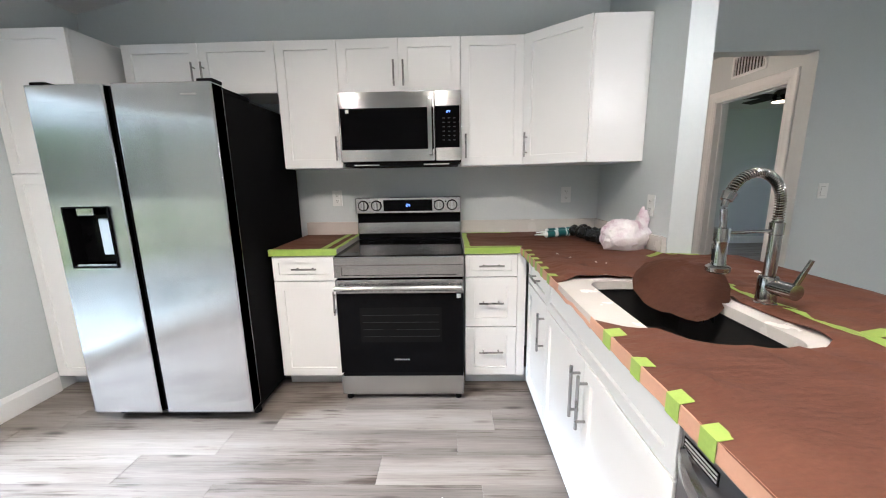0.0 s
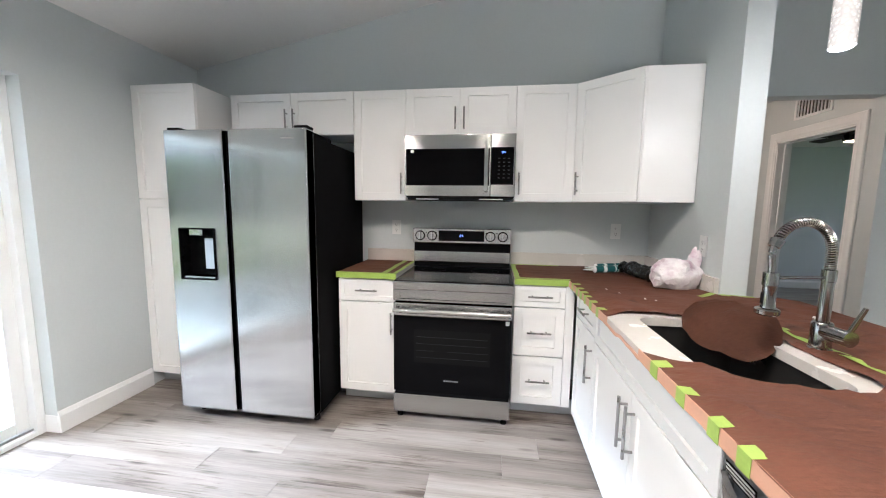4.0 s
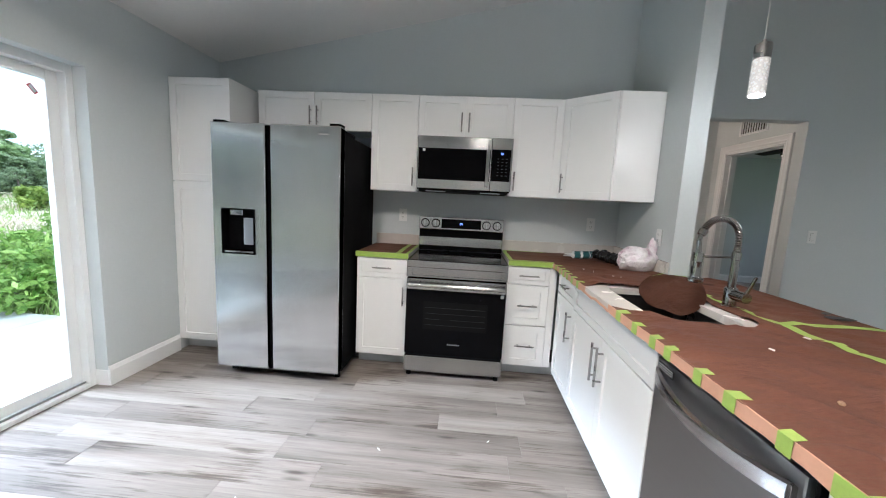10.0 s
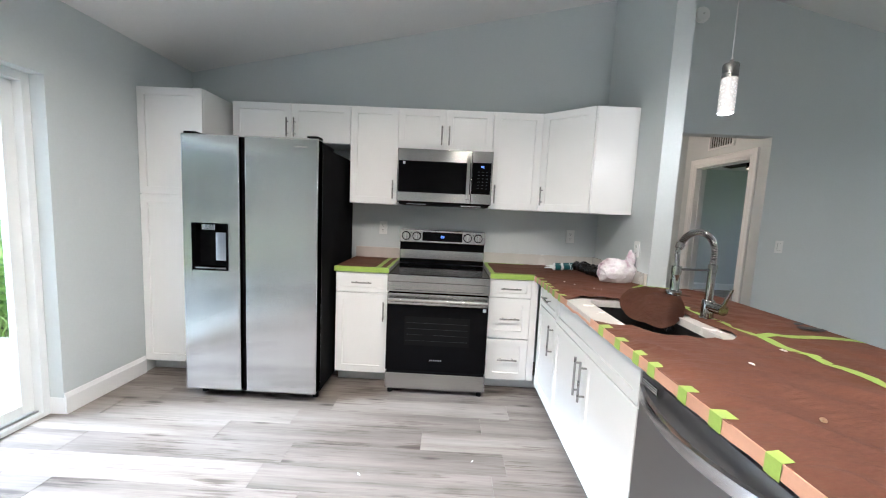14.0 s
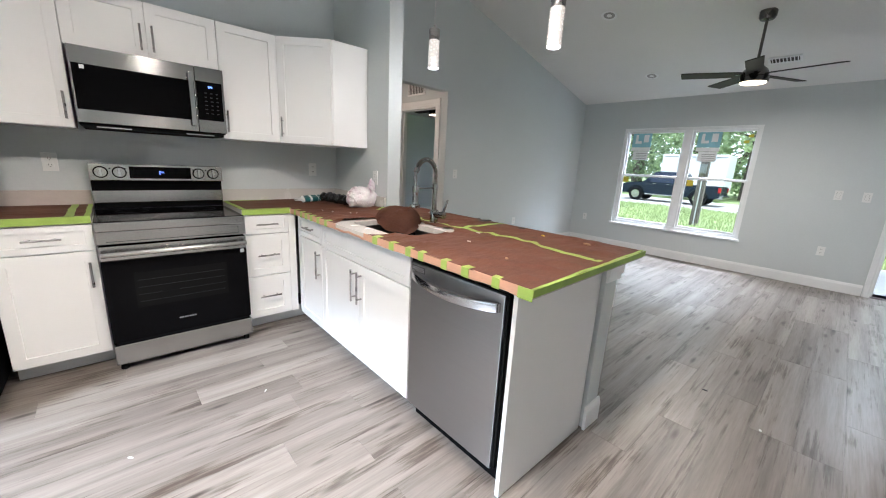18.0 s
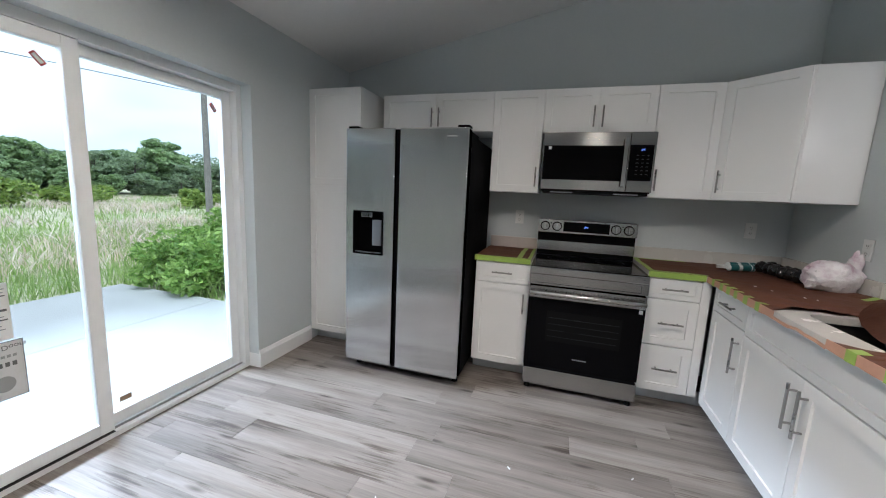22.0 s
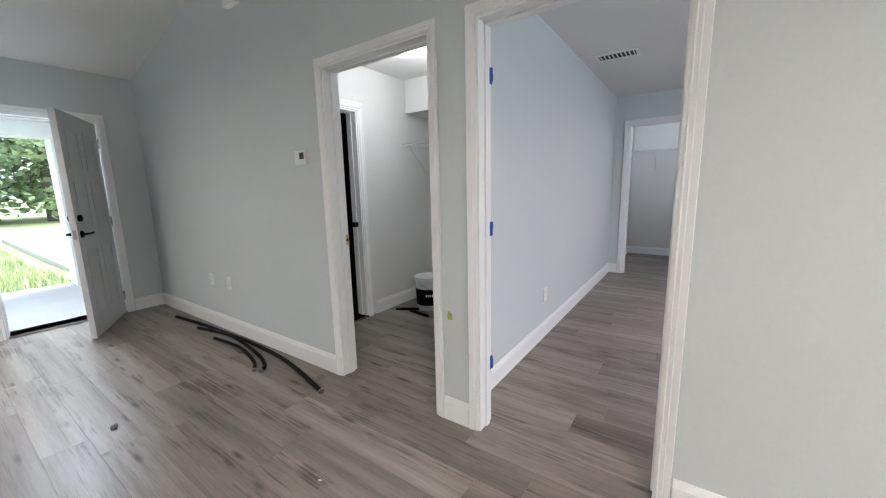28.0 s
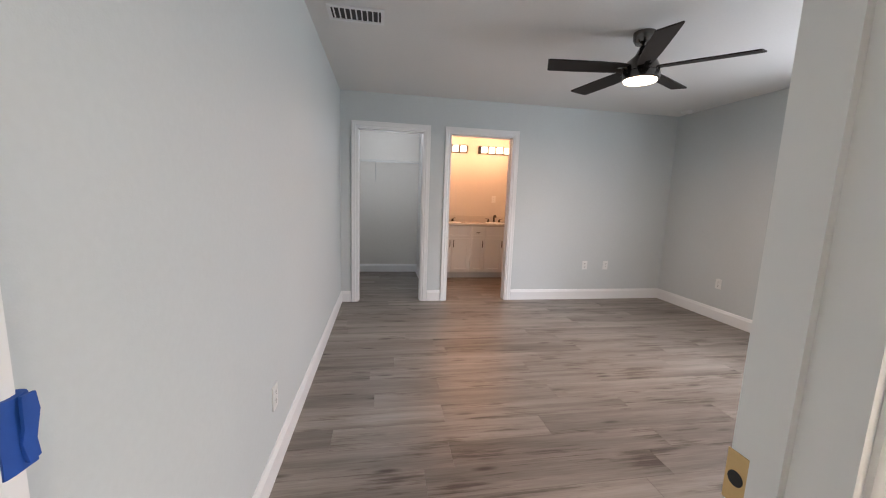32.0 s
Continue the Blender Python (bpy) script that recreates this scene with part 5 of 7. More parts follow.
def kitchen_can(x, y):
    """A lit recessed light in the kitchen's sloping ceiling."""
    up = -math.degrees(math.atan((TOP - EAVE) / (RIDGE - XW)))
    root = thing("recessed_light", pose(x, y, vault(x) - 0.002, 0, up, 0), "lit warm recessed ceiling light over the kitchen", "recessed light", "recessed ceiling lights")
    part("trim_ring", lathe([(0.062, 0.0), (0.085, -0.004), (0.088, 0.0), (0.062, 0.001)], 32), TRIM, root)
    part("lens", lathe([(0.061, -0.003), (0.061, 0.0012), (0.03, 0.0016)], 28), WARM, root, "glowing lens")
    lamp("kitchen_bulb", "AREA", CAN_W, (1.0, 0.82, 0.63), pose(x, y, vault(x) - 0.012), size=0.12, size_y=0.12, spread=152)


for x in (-0.95, 0.17):
    kitchen_can(x, -2.7)


def detector(m, label):
    root = thing("smoke_detector", m, label, "smoke detector", "smoke detectors")
    part("base", lathe([(0.068, 0.0), (0.068, -0.012), (0.064, -0.014)], 32), PLASTIC, root)
    part("dome", lathe([(0.06, -0.014), (0.056, -0.03), (0.03, -0.036), (0.006, -0.036)], 32), PLASTIC, root)
    part("test_button", lathe([(0.009, -0.0355), (0.009, -0.038), (0.004, -0.0385)], 16), PALEBAR, root)


detector(pose(2.22, YL - 0.001, 3.24, -90), "round white smoke detector high on the wall")
detector(pose(-1.9, -9.0, 2.473), "round white smoke detector on the bedroom ceiling")
alarm = thing("door_chime", pose(4.18, YS + 0.001, 2.69, 0, 0, 180), "white chime box high on the living room wall", "chime box")
part("housing", box((-0.085, -0.045, -0.06), (0.085, 0, 0.06), 0.008), PLASTIC, alarm)

WOODBLADE = plain("dark_grey_blade", (0.022, 0.018, 0.016), 0.6, spread=0.3, scale=9, Specular_IOR_Level=0.25)
FAN_METAL = plain("dark_nickel", (0.13, 0.122, 0.115), 0.2, 1.0, spread=0.08)
FANLIGHT = glow("fan_light_glass", (1.0, 0.72, 0.47), 5.0)


def ceiling_fan(x, y, ztop, zlight, angles, label, reach=0.66, big=1.0, watts=None, tone=(1.0, 0.86, 0.7)):
    root = thing("ceiling_fan", pose(x, y, ztop), label, "ceiling fan", "ceiling fans")
    d = zlight - ztop
    part("canopy", lathe([(0.03, -0.075), (0.055, -0.07), (0.07, -0.045), (0.072, 0.012)], 30), FAN_METAL, root)
    part("downrod", rod((0, 0, -0.06), (0, 0, d + 0.2), 0.013, n=16), FAN_METAL, root)
    part("motor_housing", lathe([(0.02, d + 0.23), (0.035, d + 0.2), (0.05, d + 0.17), (0.095, d + 0.13), (0.115, d + 0.09), (0.118, d + 0.06), (0.04, d + 0.058)], 36), FAN_METAL, root, "brushed nickel motor housing")
    light = part("light_kit", lathe([(0.118, d + 0.056), (0.122, d + 0.05), (0.122, d + 0.012), (0.112, d + 0.008)], 36), FAN_METAL, root)
    part("diffuser", lathe([(0.111, d + 0.01), (0.106, d), (0.07, d - 0.006), (0.02, d - 0.007)], 36), FANLIGHT, light, "glowing round diffuser")
    for a in angles:
        bm = bmesh.new()
        sec = [(0.09, 0.045), (0.16, 0.058), (0.3, 0.064), (0.5, 0.066), (reach - 0.01, 0.066), (reach, 0.058)]
        rows = []
        for k, (r, hw) in enumerate(sec):
            tilt = 0.18 * hw
            sk = 0.03 if k >= 4 else 0.0
            rows.append([bm.verts.new(p) for p in ((r - sk, -hw, d + 0.085 - tilt - 0.004), (r, hw, d + 0.085 + tilt - 0.004), (r, hw, d + 0.085 + tilt + 0.004), (r - sk, -hw, d + 0.085 - tilt + 0.004))])
        for p, q in zip(rows, rows[1:]):
            for k in range(4):
                bm.faces.new((p[k], p[(k + 1) % 4], q[(k + 1) % 4], q[k]))
        bm.faces.new(rows[0])
        bm.faces.new(rows[-1][::-1])
        blade = part("blade", bm, WOODBLADE, root, "dark grey fan blade")
        blade.matrix_local = pose(0, 0, 0, 0, 0, a)
        iron = part("blade_iron", box((0.07, -0.022, d + 0.08), (0.17, 0.022, d + 0.087), 0.002), FAN_METAL, root)
        iron.matrix_local = pose(0, 0, 0, 0, 0, a)
    root.scale = (big, big, 1.0)
    lamp("fan_bulb", "AREA", FAN_W if watts is None else watts, tone, pose(x, y, zlight - 0.012), size=0.18, size_y=0.18)
    return root


ceiling_fan(4.72, -2.565, vault(4.72), 2.285, (-100, -172, -244, -316, -28), "brushed nickel ceiling fan with five dark blades and a lit globe")
ceiling_fan(0.055, -7.265, 2.474, 2.155, (64, 136, 208, 280, 352), "nickel ceiling fan with five dark blades over the bedroom", 0.67, 1.0, 22, (1.0, 0.7, 0.5))
ceiling_fan(4.65, 2.35, 2.5, 2.25, (20, 92, 164, 236, 308), "lit ceiling fan with dark blades in the back bedroom", 0.6, 1.0, 3)


# ---- small things on the kitchen counter ----
def lumpy(centre, size, seed, rough, detail=3):
    bm = bmesh.new()
    bmesh.ops.create_icosphere(bm, subdivisions=detail, radius=1.0)
    off = Vector((seed * 7.1, seed * 3.3, seed))
    for v in bm.verts:
        f = 1 + rough * noise.noise(v.co * 1.7 + off) + rough * 0.6 * noise.noise(v.co * 4.5 + off) + rough * 0.35 * noise.noise(v.co * 11 + off)
        v.co = Vector((v.co.x * size[0], v.co.y * size[1], max(v.co.z, -0.72) * size[2])) * f + Vector(centre)
    return bm


def bag_material():
    g = Graph("thin_white_plastic_bag")
    v = g.coords()
    n, f = g.noise(v, 14, 5), g.noise(v, 60, 4)
    c = g.ramp(n, [(0.33, (0.5, 0.36, 0.43)), (0.45, (0.68, 0.62, 0.65)), (0.65, (0.8, 0.78, 0.78))])
    g.bump(g.mix(0.5, n, f), 0.9, 0.012)
    return g.put(Base_Color=c, Roughness=0.32)


bag = thing("plastic_bag", pose(1.275, -0.735, TOPZ), "crumpled pinkish white plastic shopping bag on the counter", "bag")
wpart("bag_body", lumpy((1.268, -0.745, TOPZ + 0.074), (0.13, 0.095, 0.098), 3, 0.15, 4), bag_material(), bag)
wpart("bag_handles", lumpy((1.368, -0.735, TOPZ + 0.13), (0.032, 0.022, 0.115), 8, 0.28), bag_material(), bag, "upright twisted bag handles")
SHINYBLACK = plain("shiny_black_plastic", (0.012, 0.012, 0.012), 0.08, spread=0.3)
clump = thing("knob_pack", pose(1.17, -0.4, TOPZ), "pack of shiny black round knobs on the counter", "hardware pack")
rnd = random.Random(5)
for k in range(12):
    u, v_ = k % 6, k // 6
    c = (1.155 + 0.012 * u + 0.07 * v_ + rnd.uniform(-0.006, 0.006), -0.27 - 0.062 * u + 0.02 * v_ + rnd.uniform(-0.006, 0.006), TOPZ + 0.036 + rnd.uniform(0, 0.006))
    wpart("knob", lumpy(c, (0.039, 0.038, 0.043), k + 1, 0.12, 3), SHINYBLACK, clump)
TEAL = plain("teal_label", (0.012, 0.1, 0.105), 0.35, spread=0.15)


def caulk(a, b, label):
    root = thing("caulk_tube", pose(*((Vector(a) + Vector(b)) / 2)), label, "caulk tube", "caulk tubes")
    a, b = Vector(a), Vector(b)
    d = (b - a).normalized()
    wpart("tube", rod(a, b, 0.024, 0.024, 22), TEAL, root, "dark teal printed tube")
    wpart("end_cap", rod(b, b + d * 0.008, 0.0255, 0.0255, 22), PLASTIC, root)
    wpart("shoulder", rod(a, a - d * 0.01, 0.024, 0.014, 20), PLASTIC, root)
    wpart("nozzle", rod(a - d * 0.01, a - d * 0.09, 0.009, 0.004, 14), PLASTIC, root, "white tapered nozzle")
    wpart("label_band", rod(a + d * 0.06, a + d * 0.085, 0.0245, 0.0245, 22), PLASTIC, root)
    wpart("label_band", rod(a + d * 0.15, a + d * 0.158, 0.0245, 0.0245, 22), PLASTIC, root)


caulk((0.985, -0.2, TOPZ + 0.027), (1.175, -0.12, TOPZ + 0.027), "teal caulk tube with a white nozzle lying on the counter")
caulk((0.95, -0.31, TOPZ + 0.027), (1.11, -0.25, TOPZ + 0.027), "second teal caulk tube lying beside the first")


def scrap(x, y, z, size, seed, material, label, name="scrap", lie=0.5):
    rnd = random.Random(seed)
    root = thing(name, pose(x, y, z, 0, 0, rnd.uniform(0, 360)), label, "debris", "construction scraps")
    part("piece", lumpy((0, 0, size * 0.2), (size, size * rnd.uniform(0.3, 0.6), size * lie * 0.5), seed, 0.5, 2), material, root)


TAN = plain("wood_scrap", (0.3, 0.2, 0.12), 0.7)
YEL = plain("yellow_scrap", (0.6, 0.5, 0.03), 0.5)
for k, (x, y, s, m, lab) in enumerate(((1.61, -2.139, 0.028, SLOT, "dark curl of paper on the counter"), (1.541, -2.335, 0.013, YEL, "small yellow plastic scrap on the counter"), (1.578, -2.584, 0.02, TAN, "thin wood splinter on the counter"),
                                         (0.944, -2.547, 0.013, TAN, "torn paper fleck on the counter"), (1.034, -2.235, 0.009, PLASTIC, "white crumb on the counter"), (1.281, -2.071, 0.011, PLASTIC, "white crumb on the counter"), (1.55, -1.31, 0.016, PLASTIC, "white plaster crumb on the counter"),
                                         (1.632, -1.803, 0.05, SLOT, "dark torn patch in the counter paper"), (1.66, -1.72, 0.03, SLOT, "dark torn patch in the counter paper"), (0.86, -0.9, 0.007, PLASTIC, "white crumb on the counter"), (0.9, -0.98, 0.006, PLASTIC, "white crumb on the counter"), (0.98, -1.1, 0.008, PLASTIC, "white crumb on the counter"), (1.02, -1.12, 0.006, PLASTIC, "white crumb on the counter"))):
    scrap(x, y, TOPZ + 0.0025 + paper_lift(x, y), s, k + 2, m, lab, lie=0.25 if m is SLOT else 0.6)
for k, (x, y, s, m) in enumerate(((3.9, -4.0, 0.03, SLOT), (-0.35, -1.6, 0.012, PLASTIC), (0.25, -1.45, 0.01, PLASTIC), (2.2, -3.4, 0.012, PLASTIC), (1.9, -3.7, 0.01, PLASTIC), (2.4, -3.1, 0.015, SLOT), (2.9, -2.2, 0.012, SLOT), (-0.9, -2.0, 0.008, PLASTIC), (2.6, -4.4, 0.01, PLASTIC), (0.6, -3.0, 0.01, TAN))):
    scrap(x, y, 0.001, s, k + 40, m, "small bit of debris on the plank floor", lie=0.5)


# ---- black hoses by the living room wall ----
def hose(points, r, label):
    pts = [Vector(p) for p in points]
    fine = []
    for k in range(len(pts) - 1):
        p0, p1, p2, p3 = pts[max(k - 1, 0)], pts[k], pts[k + 1], pts[min(k + 2, len(pts) - 1)]
        for j in range(10):
            t = j / 10
            fine.append(0.5 * (2 * p1 + (p2 - p0) * t + (2 * p0 - 5 * p1 + 4 * p2 - p3) * t * t + (3 * p1 - p0 - 3 * p2 + p3) * t ** 3))
    fine.append(pts[-1])
    root = thing("hose", pose(*pts[0]), label, "hose", "black hoses")
    wpart("pipe", tube(fine, r, 12), RUBBER, root)
    e = (fine[-1] - fine[-2]).normalized()
    wpart("end_fitting", rod(fine[-1], fine[-1] + e * 0.012, r * 1.15, r * 1.15, 14), STEEL, root)


hose([(5.72, -4.95, 0.016), (5.1, -5.0, 0.016), (4.3, -5.02, 0.016), (3.75, -4.98, 0.016), (3.2, -4.86, 0.016)], 0.015, "long black rubber hose lying along the wall")
hose([(5.15, -4.93, 0.016), (4.6, -4.97, 0.045), (4.1, -4.93, 0.02), (3.86, -4.86, 0.016), (3.8, -4.8, 0.016)], 0.014, "short bent black hose on the floor")
hose([(4.75, -4.9, 0.014), (4.35, -4.92, 0.014), (4.0, -4.85, 0.014), (3.86, -4.78, 0.014)], 0.013, "thin black hose on the floor")


# ---- windows, sliding door and entrance door ----
def pane_ob(name, lo, hi, root):
    ob = wpart(name, box(lo, hi), PANE, root)
    ob.visible_shadow = False
    return ob


def sliding_door():
    root = tagged(thing("sliding_door", pose(-2.45, -2.156, 0), "white vinyl sliding glass door to the patio", "door"), kind="structure")
    y0, y1, z1 = SLIDER[0], SLIDER[1], SLIDER[3]
    xo, xi = -2.51, -2.4
    for nm, lo, hi in (("frame_side", (xo, y1 - 0.04, 0), (xi, y1, z1)), ("frame_side", (xo, y0, 0), (xi, y0 + 0.04, z1)), ("frame_head", (xo, y0 + 0.04, z1 - 0.05), (xi, y1 - 0.04, z1)), ("sill_track", (xo, y0 + 0.04, 0), (xi, y1 - 0.04, 0.028))):
        wpart(nm, box(lo, hi, 0.003), VINYL, root)
    wpart("track_rail", box((-2.438, y0 + 0.04, 0.028), (-2.432, y1 - 0.04, 0.04)), DARKSTEEL, root, "grey track rail")
    wpart("track_gap", box((-2.43, y0 + 0.04, 0.028), (-2.402, y1 - 0.9, 0.031)), SLOT, root)
    for nm, a, b, x0, x1 in (("fixed_panel", -2.16, y1 - 0.04, -2.5, -2.455), ("sliding_panel", y0 + 0.042, -2.128, -2.45, -2.405)):
        leaf = wpart(nm, holed_x(x0, x1, a, b, 0.04, z1 - 0.052, (0.05, 0.065, 0.055, 0.065)), VINYL, root)
        pane_ob("pane", ((x0 + x1) / 2 - 0.003, a + 0.05, 0.1), ((x0 + x1) / 2 + 0.003, b - 0.05, z1 - 0.11), leaf)
    return root


def holed_x(x0, x1, a, b, z0, z1, rails):
    """A glazed leaf's frame standing along y: rails are side, side, head, foot widths."""
    s, t, h, f = rails
    bm = bmesh.new()
    hexa(bm, (x0, a, z0), (x1, a + s, z1))
    hexa(bm, (x0, b - t, z0), (x1, b, z1))
    hexa(bm, (x0, a + s, z1 - h), (x1, b - t, z1))
    hexa(bm, (x0, a + s, z0), (x1, b - t, z0 + f))
    return soften(bm, 0.003, 1)


sliding_door()
pull = thing("door_pull", pose(-2.4, -3.0, 1.0), "white loop handle of the sliding door", "door handle")
wpart("plate", box((-2.405, -3.022, 0.9), (-2.395, -2.985, 1.1), 0.003), VINYL, pull)
wpart("grip", tube([(-2.4, -3.0, 1.08), (-2.375, -2.985, 1.08), (-2.355, -2.97, 1.065), (-2.35, -2.965, 1.03), (-2.35, -2.965, 0.97), (-2.355, -2.97, 0.935), (-2.375, -2.985, 0.92), (-2.4, -3.0, 0.92)], 0.009, 10), VINYL, pull)

GREYPRINT = plain("grey_print", (0.12, 0.12, 0.12), 0.5)
MIDPRINT = plain("mid_grey_print", (0.3, 0.31, 0.31), 0.5)
REDPRINT = plain("red_print", (0.5, 0.06, 0.05), 0.5)


def label_sheet():
    """Maker's sheets stuck upside down on the sliding glass."""
    root = thing("door_sticker", pose(-2.423, -2.541, 0.54), "pale grey window maker's sheet stuck on the sliding glass", "sticker")
    x = -2.4235
    wpart("sheet", box((x, -2.663, 0.415), (x + 0.0006, -2.425, 0.672)), plain("pale_sheet", (0.62, 0.63, 0.63), 0.5), root)
    wpart("border", boxes([((x + 0.0007, -2.663, 0.415), (x + 0.0012, -2.425, 0.418)), ((x + 0.0007, -2.663, 0.669), (x + 0.0012, -2.425, 0.672)), ((x + 0.0007, -2.663, 0.415), (x + 0.0012, -2.660, 0.672)), ((x + 0.0007, -2.428, 0.415), (x + 0.0012, -2.425, 0.672))]), GREYPRINT, root)
    wpart("emblem", boxes([((x + 0.0007, -2.641, 0.44), (x + 0.0012, -2.621, 0.53)), ((x + 0.0007, -2.621, 0.5), (x + 0.0012, -2.561, 0.53)), ((x + 0.0007, -2.581, 0.44), (x + 0.0012, -2.556, 0.5))]), GREYPRINT, root)
    wpart("emblem", lathe([(0.035, 0), (0.035, 0.0005), (0.01, 0.0006)], 24), MIDPRINT, root).matrix_basis = pose(x + 0.0008, -2.496, 0.485, 0, 90, 0)
    text_on(root, "Windows & Doors", 0.03, Matrix(((0, 0, -1, x + 0.001), (1, 0, 0, -2.647), (0, -1, 0, 0.655), (0, 0, 0, 1))), GREYPRINT)
    for k in range(9):
        wpart("print_line", box((x + 0.0007, -2.641 + k * 0.022, 0.56), (x + 0.0012, -2.627 + k * 0.022, 0.58)), GREYPRINT, root)
    for k in range(11):
        wpart("print_line", box((x + 0.0007, -2.641 + k * 0.018, 0.6), (x + 0.0012, -2.629 + k * 0.018, 0.612)), MIDPRINT, root)
    upper = thing("door_sticker", pose(-2.423, -2.501, 0.8), "white energy label stuck on the sliding glass", "sticker")
    wpart("sheet", box((x, -2.558, 0.68), (x + 0.0006, -2.451, 0.928)), STICKER, upper)
    for k, (z, h, w_, m) in enumerate(((0.9, 0.004, 0.09, MIDPRINT), (0.885, 0.004, 0.085, MIDPRINT), (0.87, 0.005, 0.09, GREYPRINT), (0.82, 0.03, 0.04, MIDPRINT), (0.805, 0.01, 0.09, GREYPRINT), (0.78, 0.004, 0.08, MIDPRINT), (0.765, 0.006, 0.09, GREYPRINT), (0.74, 0.004, 0.07, MIDPRINT), (0.725, 0.004, 0.08, MIDPRINT), (0.69, 0.02, 0.02, GREYPRINT))):
        wpart("print_line", box((x + 0.0007, -2.551, z), (x + 0.0012, -2.551 + w_, z + h)), m, upper)
    for y, xx in ((-2.272, -2.42), (-1.389, -2.474)):
        tag = thing("glass_tag", pose(xx, y, 1.88), "small red and white tag stuck on the glass", "sticker")
        t = part("tag", box((0.004, -0.014, -0.03), (0.0046, 0.014, 0.03)), REDPRINT, tag)
        t.matrix_local = pose(0, 0, 0, 40, 0, 0)
        p = part("tag_print", box((0.0046, -0.008, -0.022), (0.005, 0.008, 0.022)), PALEBAR, tag)
        p.matrix_local = pose(0, 0, 0, 40, 0, 0)
    bit = thing("glass_tag", pose(-2.42, -2.89, 0.138), "small yellow tag low on the glass", "sticker")
    part("tag", box((0.001, -0.018, -0.012), (0.0016, 0.018, 0.012)), YEL, bit)
    bit = thing("glass_tag", pose(-2.474, -2.03, 0.16), "torn brown sticker remnant low on the glass", "sticker")
    part("tag", box((0.004, -0.03, -0.014), (0.0046, 0.03, 0.016)), TAN, bit)


def text_on(root, words, size, m, material):
    """Lettering from the built-in font, as a thin mesh in the root's space."""
    cu = bpy.data.curves.new("lettering", "FONT")
    cu.body, cu.size, cu.extrude = words, size, 0.0002
    tmp = bpy.data.objects.new("lettering", cu)
    scene.collection.objects.link(tmp)
    bpy.context.view_layer.update()
    me = bpy.data.meshes.new_from_object(tmp.evaluated_get(bpy.context.evaluated_depsgraph_get()))
    bpy.data.objects.remove(tmp)
    me.materials.append(material)
    ob = new("lettering", me)
    ob.parent = root
    ob.matrix_parent_inverse = root.matrix_world.inverted()
    ob.matrix_basis = m
    return ob


label_sheet()


def front_window():
    root = tagged(thing("window_front", pose(6.5, -1.562, 0.465), "white vinyl double window in the front wall", "window"), kind="structure")
    y0, y1, z0, z1 = WINDOW
    mid = -1.6
    x0, x1 = 6.47, 6.56
    wpart("window_frame", boxes([((x0, y0, z0), (x1, y0 + 0.05, z1)), ((x0, y1 - 0.05, z0), (x1, y1, z1)), ((x0, y0 + 0.05, z1 - 0.045), (x1, y1 - 0.05, z1)), ((x0, y0 + 0.05, z0), (x1, y1 - 0.05, z0 + 0.05)), ((x0, mid - 0.05, z0 + 0.05), (x1, mid + 0.05, z1 - 0.045))], 0.003), VINYL, root)
    for a, b in ((y0 + 0.05, mid - 0.05), (mid + 0.05, y1 - 0.05)):
        for lo, hi, xx in ((z0 + 0.05, 1.315, 6.485), (1.29, z1 - 0.045, 6.515)):
            sash = wpart("sash", holed_x(xx, xx + 0.028, a, b, lo, hi, (0.03, 0.03, 0.032, 0.032)), VINYL, root)
            pane_ob("pane", (xx + 0.012, a + 0.03, lo + 0.03), (xx + 0.016, b - 0.03, hi - 0.03), sash)
    wpart("window_sill", box((6.4, y0 - 0.02, z0 - 0.025), (6.5, y1 + 0.02, z0 + 0.002), 0.004), TRIM, root, "white window sill")
    lock = wpart("sash_lock", box((6.478, -1.15, 1.316), (6.486, -1.09, 1.33), 0.002), VINYL, root)
    BLUEP, WHITEP = plain("blue_sheet", (0.26, 0.52, 0.6), 0.5, spread=0.15), plain("white_sheet", (0.78, 0.8, 0.8), 0.5)
    for y in (-0.91, -1.87):
        st = thing("window_sticker", pose(6.52, y, 1.8), "blue and white maker's sheet stuck on the window", "sticker")
        wpart("sheet", box((6.519, y - 0.15, 1.77), (6.52, y + 0.15, 2.005)), BLUEP, st)
        wpart("emblem", boxes([((6.5175, y - 0.11, 1.85), (6.5185, y - 0.03, 1.97)), ((6.5175, y + 0.0, 1.83), (6.5185, y + 0.1, 1.87)), ((6.5175, y + 0.06, 1.87), (6.5185, y + 0.1, 1.97))]), WHITEP, st)
        wpart("caption", box((6.519, y - 0.15, 1.71), (6.52, y + 0.15, 1.768)), WHITEP, st)
        wpart("label", box((6.519, y - 0.13, 1.56), (6.52, y + 0.11, 1.705)), WHITEP, st, "white energy label")
        for k in range(4):
            wpart("print_line", box((6.518, y - 0.11, 1.58 + k * 0.028), (6.5188, y + 0.06, 1.588 + k * 0.028)), MIDPRINT, st)
    for y in (-0.76, -1.74):
        st = thing("window_sticker", pose(6.49, y, 1.22), "yellow caution label on the lower sash", "sticker")
        wpart("sheet", box((6.489, y - 0.045, 1.18), (6.49, y + 0.045, 1.27)), YEL, st)


front_window()
for y, z in ((-2.36, 1.93), (-2.32, 1.85)):
    st = thing("window_sticker", pose(6.52, y, z), "small yellow sticker on the upper window", "sticker")
    wpart("sheet", box((6.519, y - 0.03, z - 0.02), (6.52, y + 0.03, z + 0.02)), YEL, st)

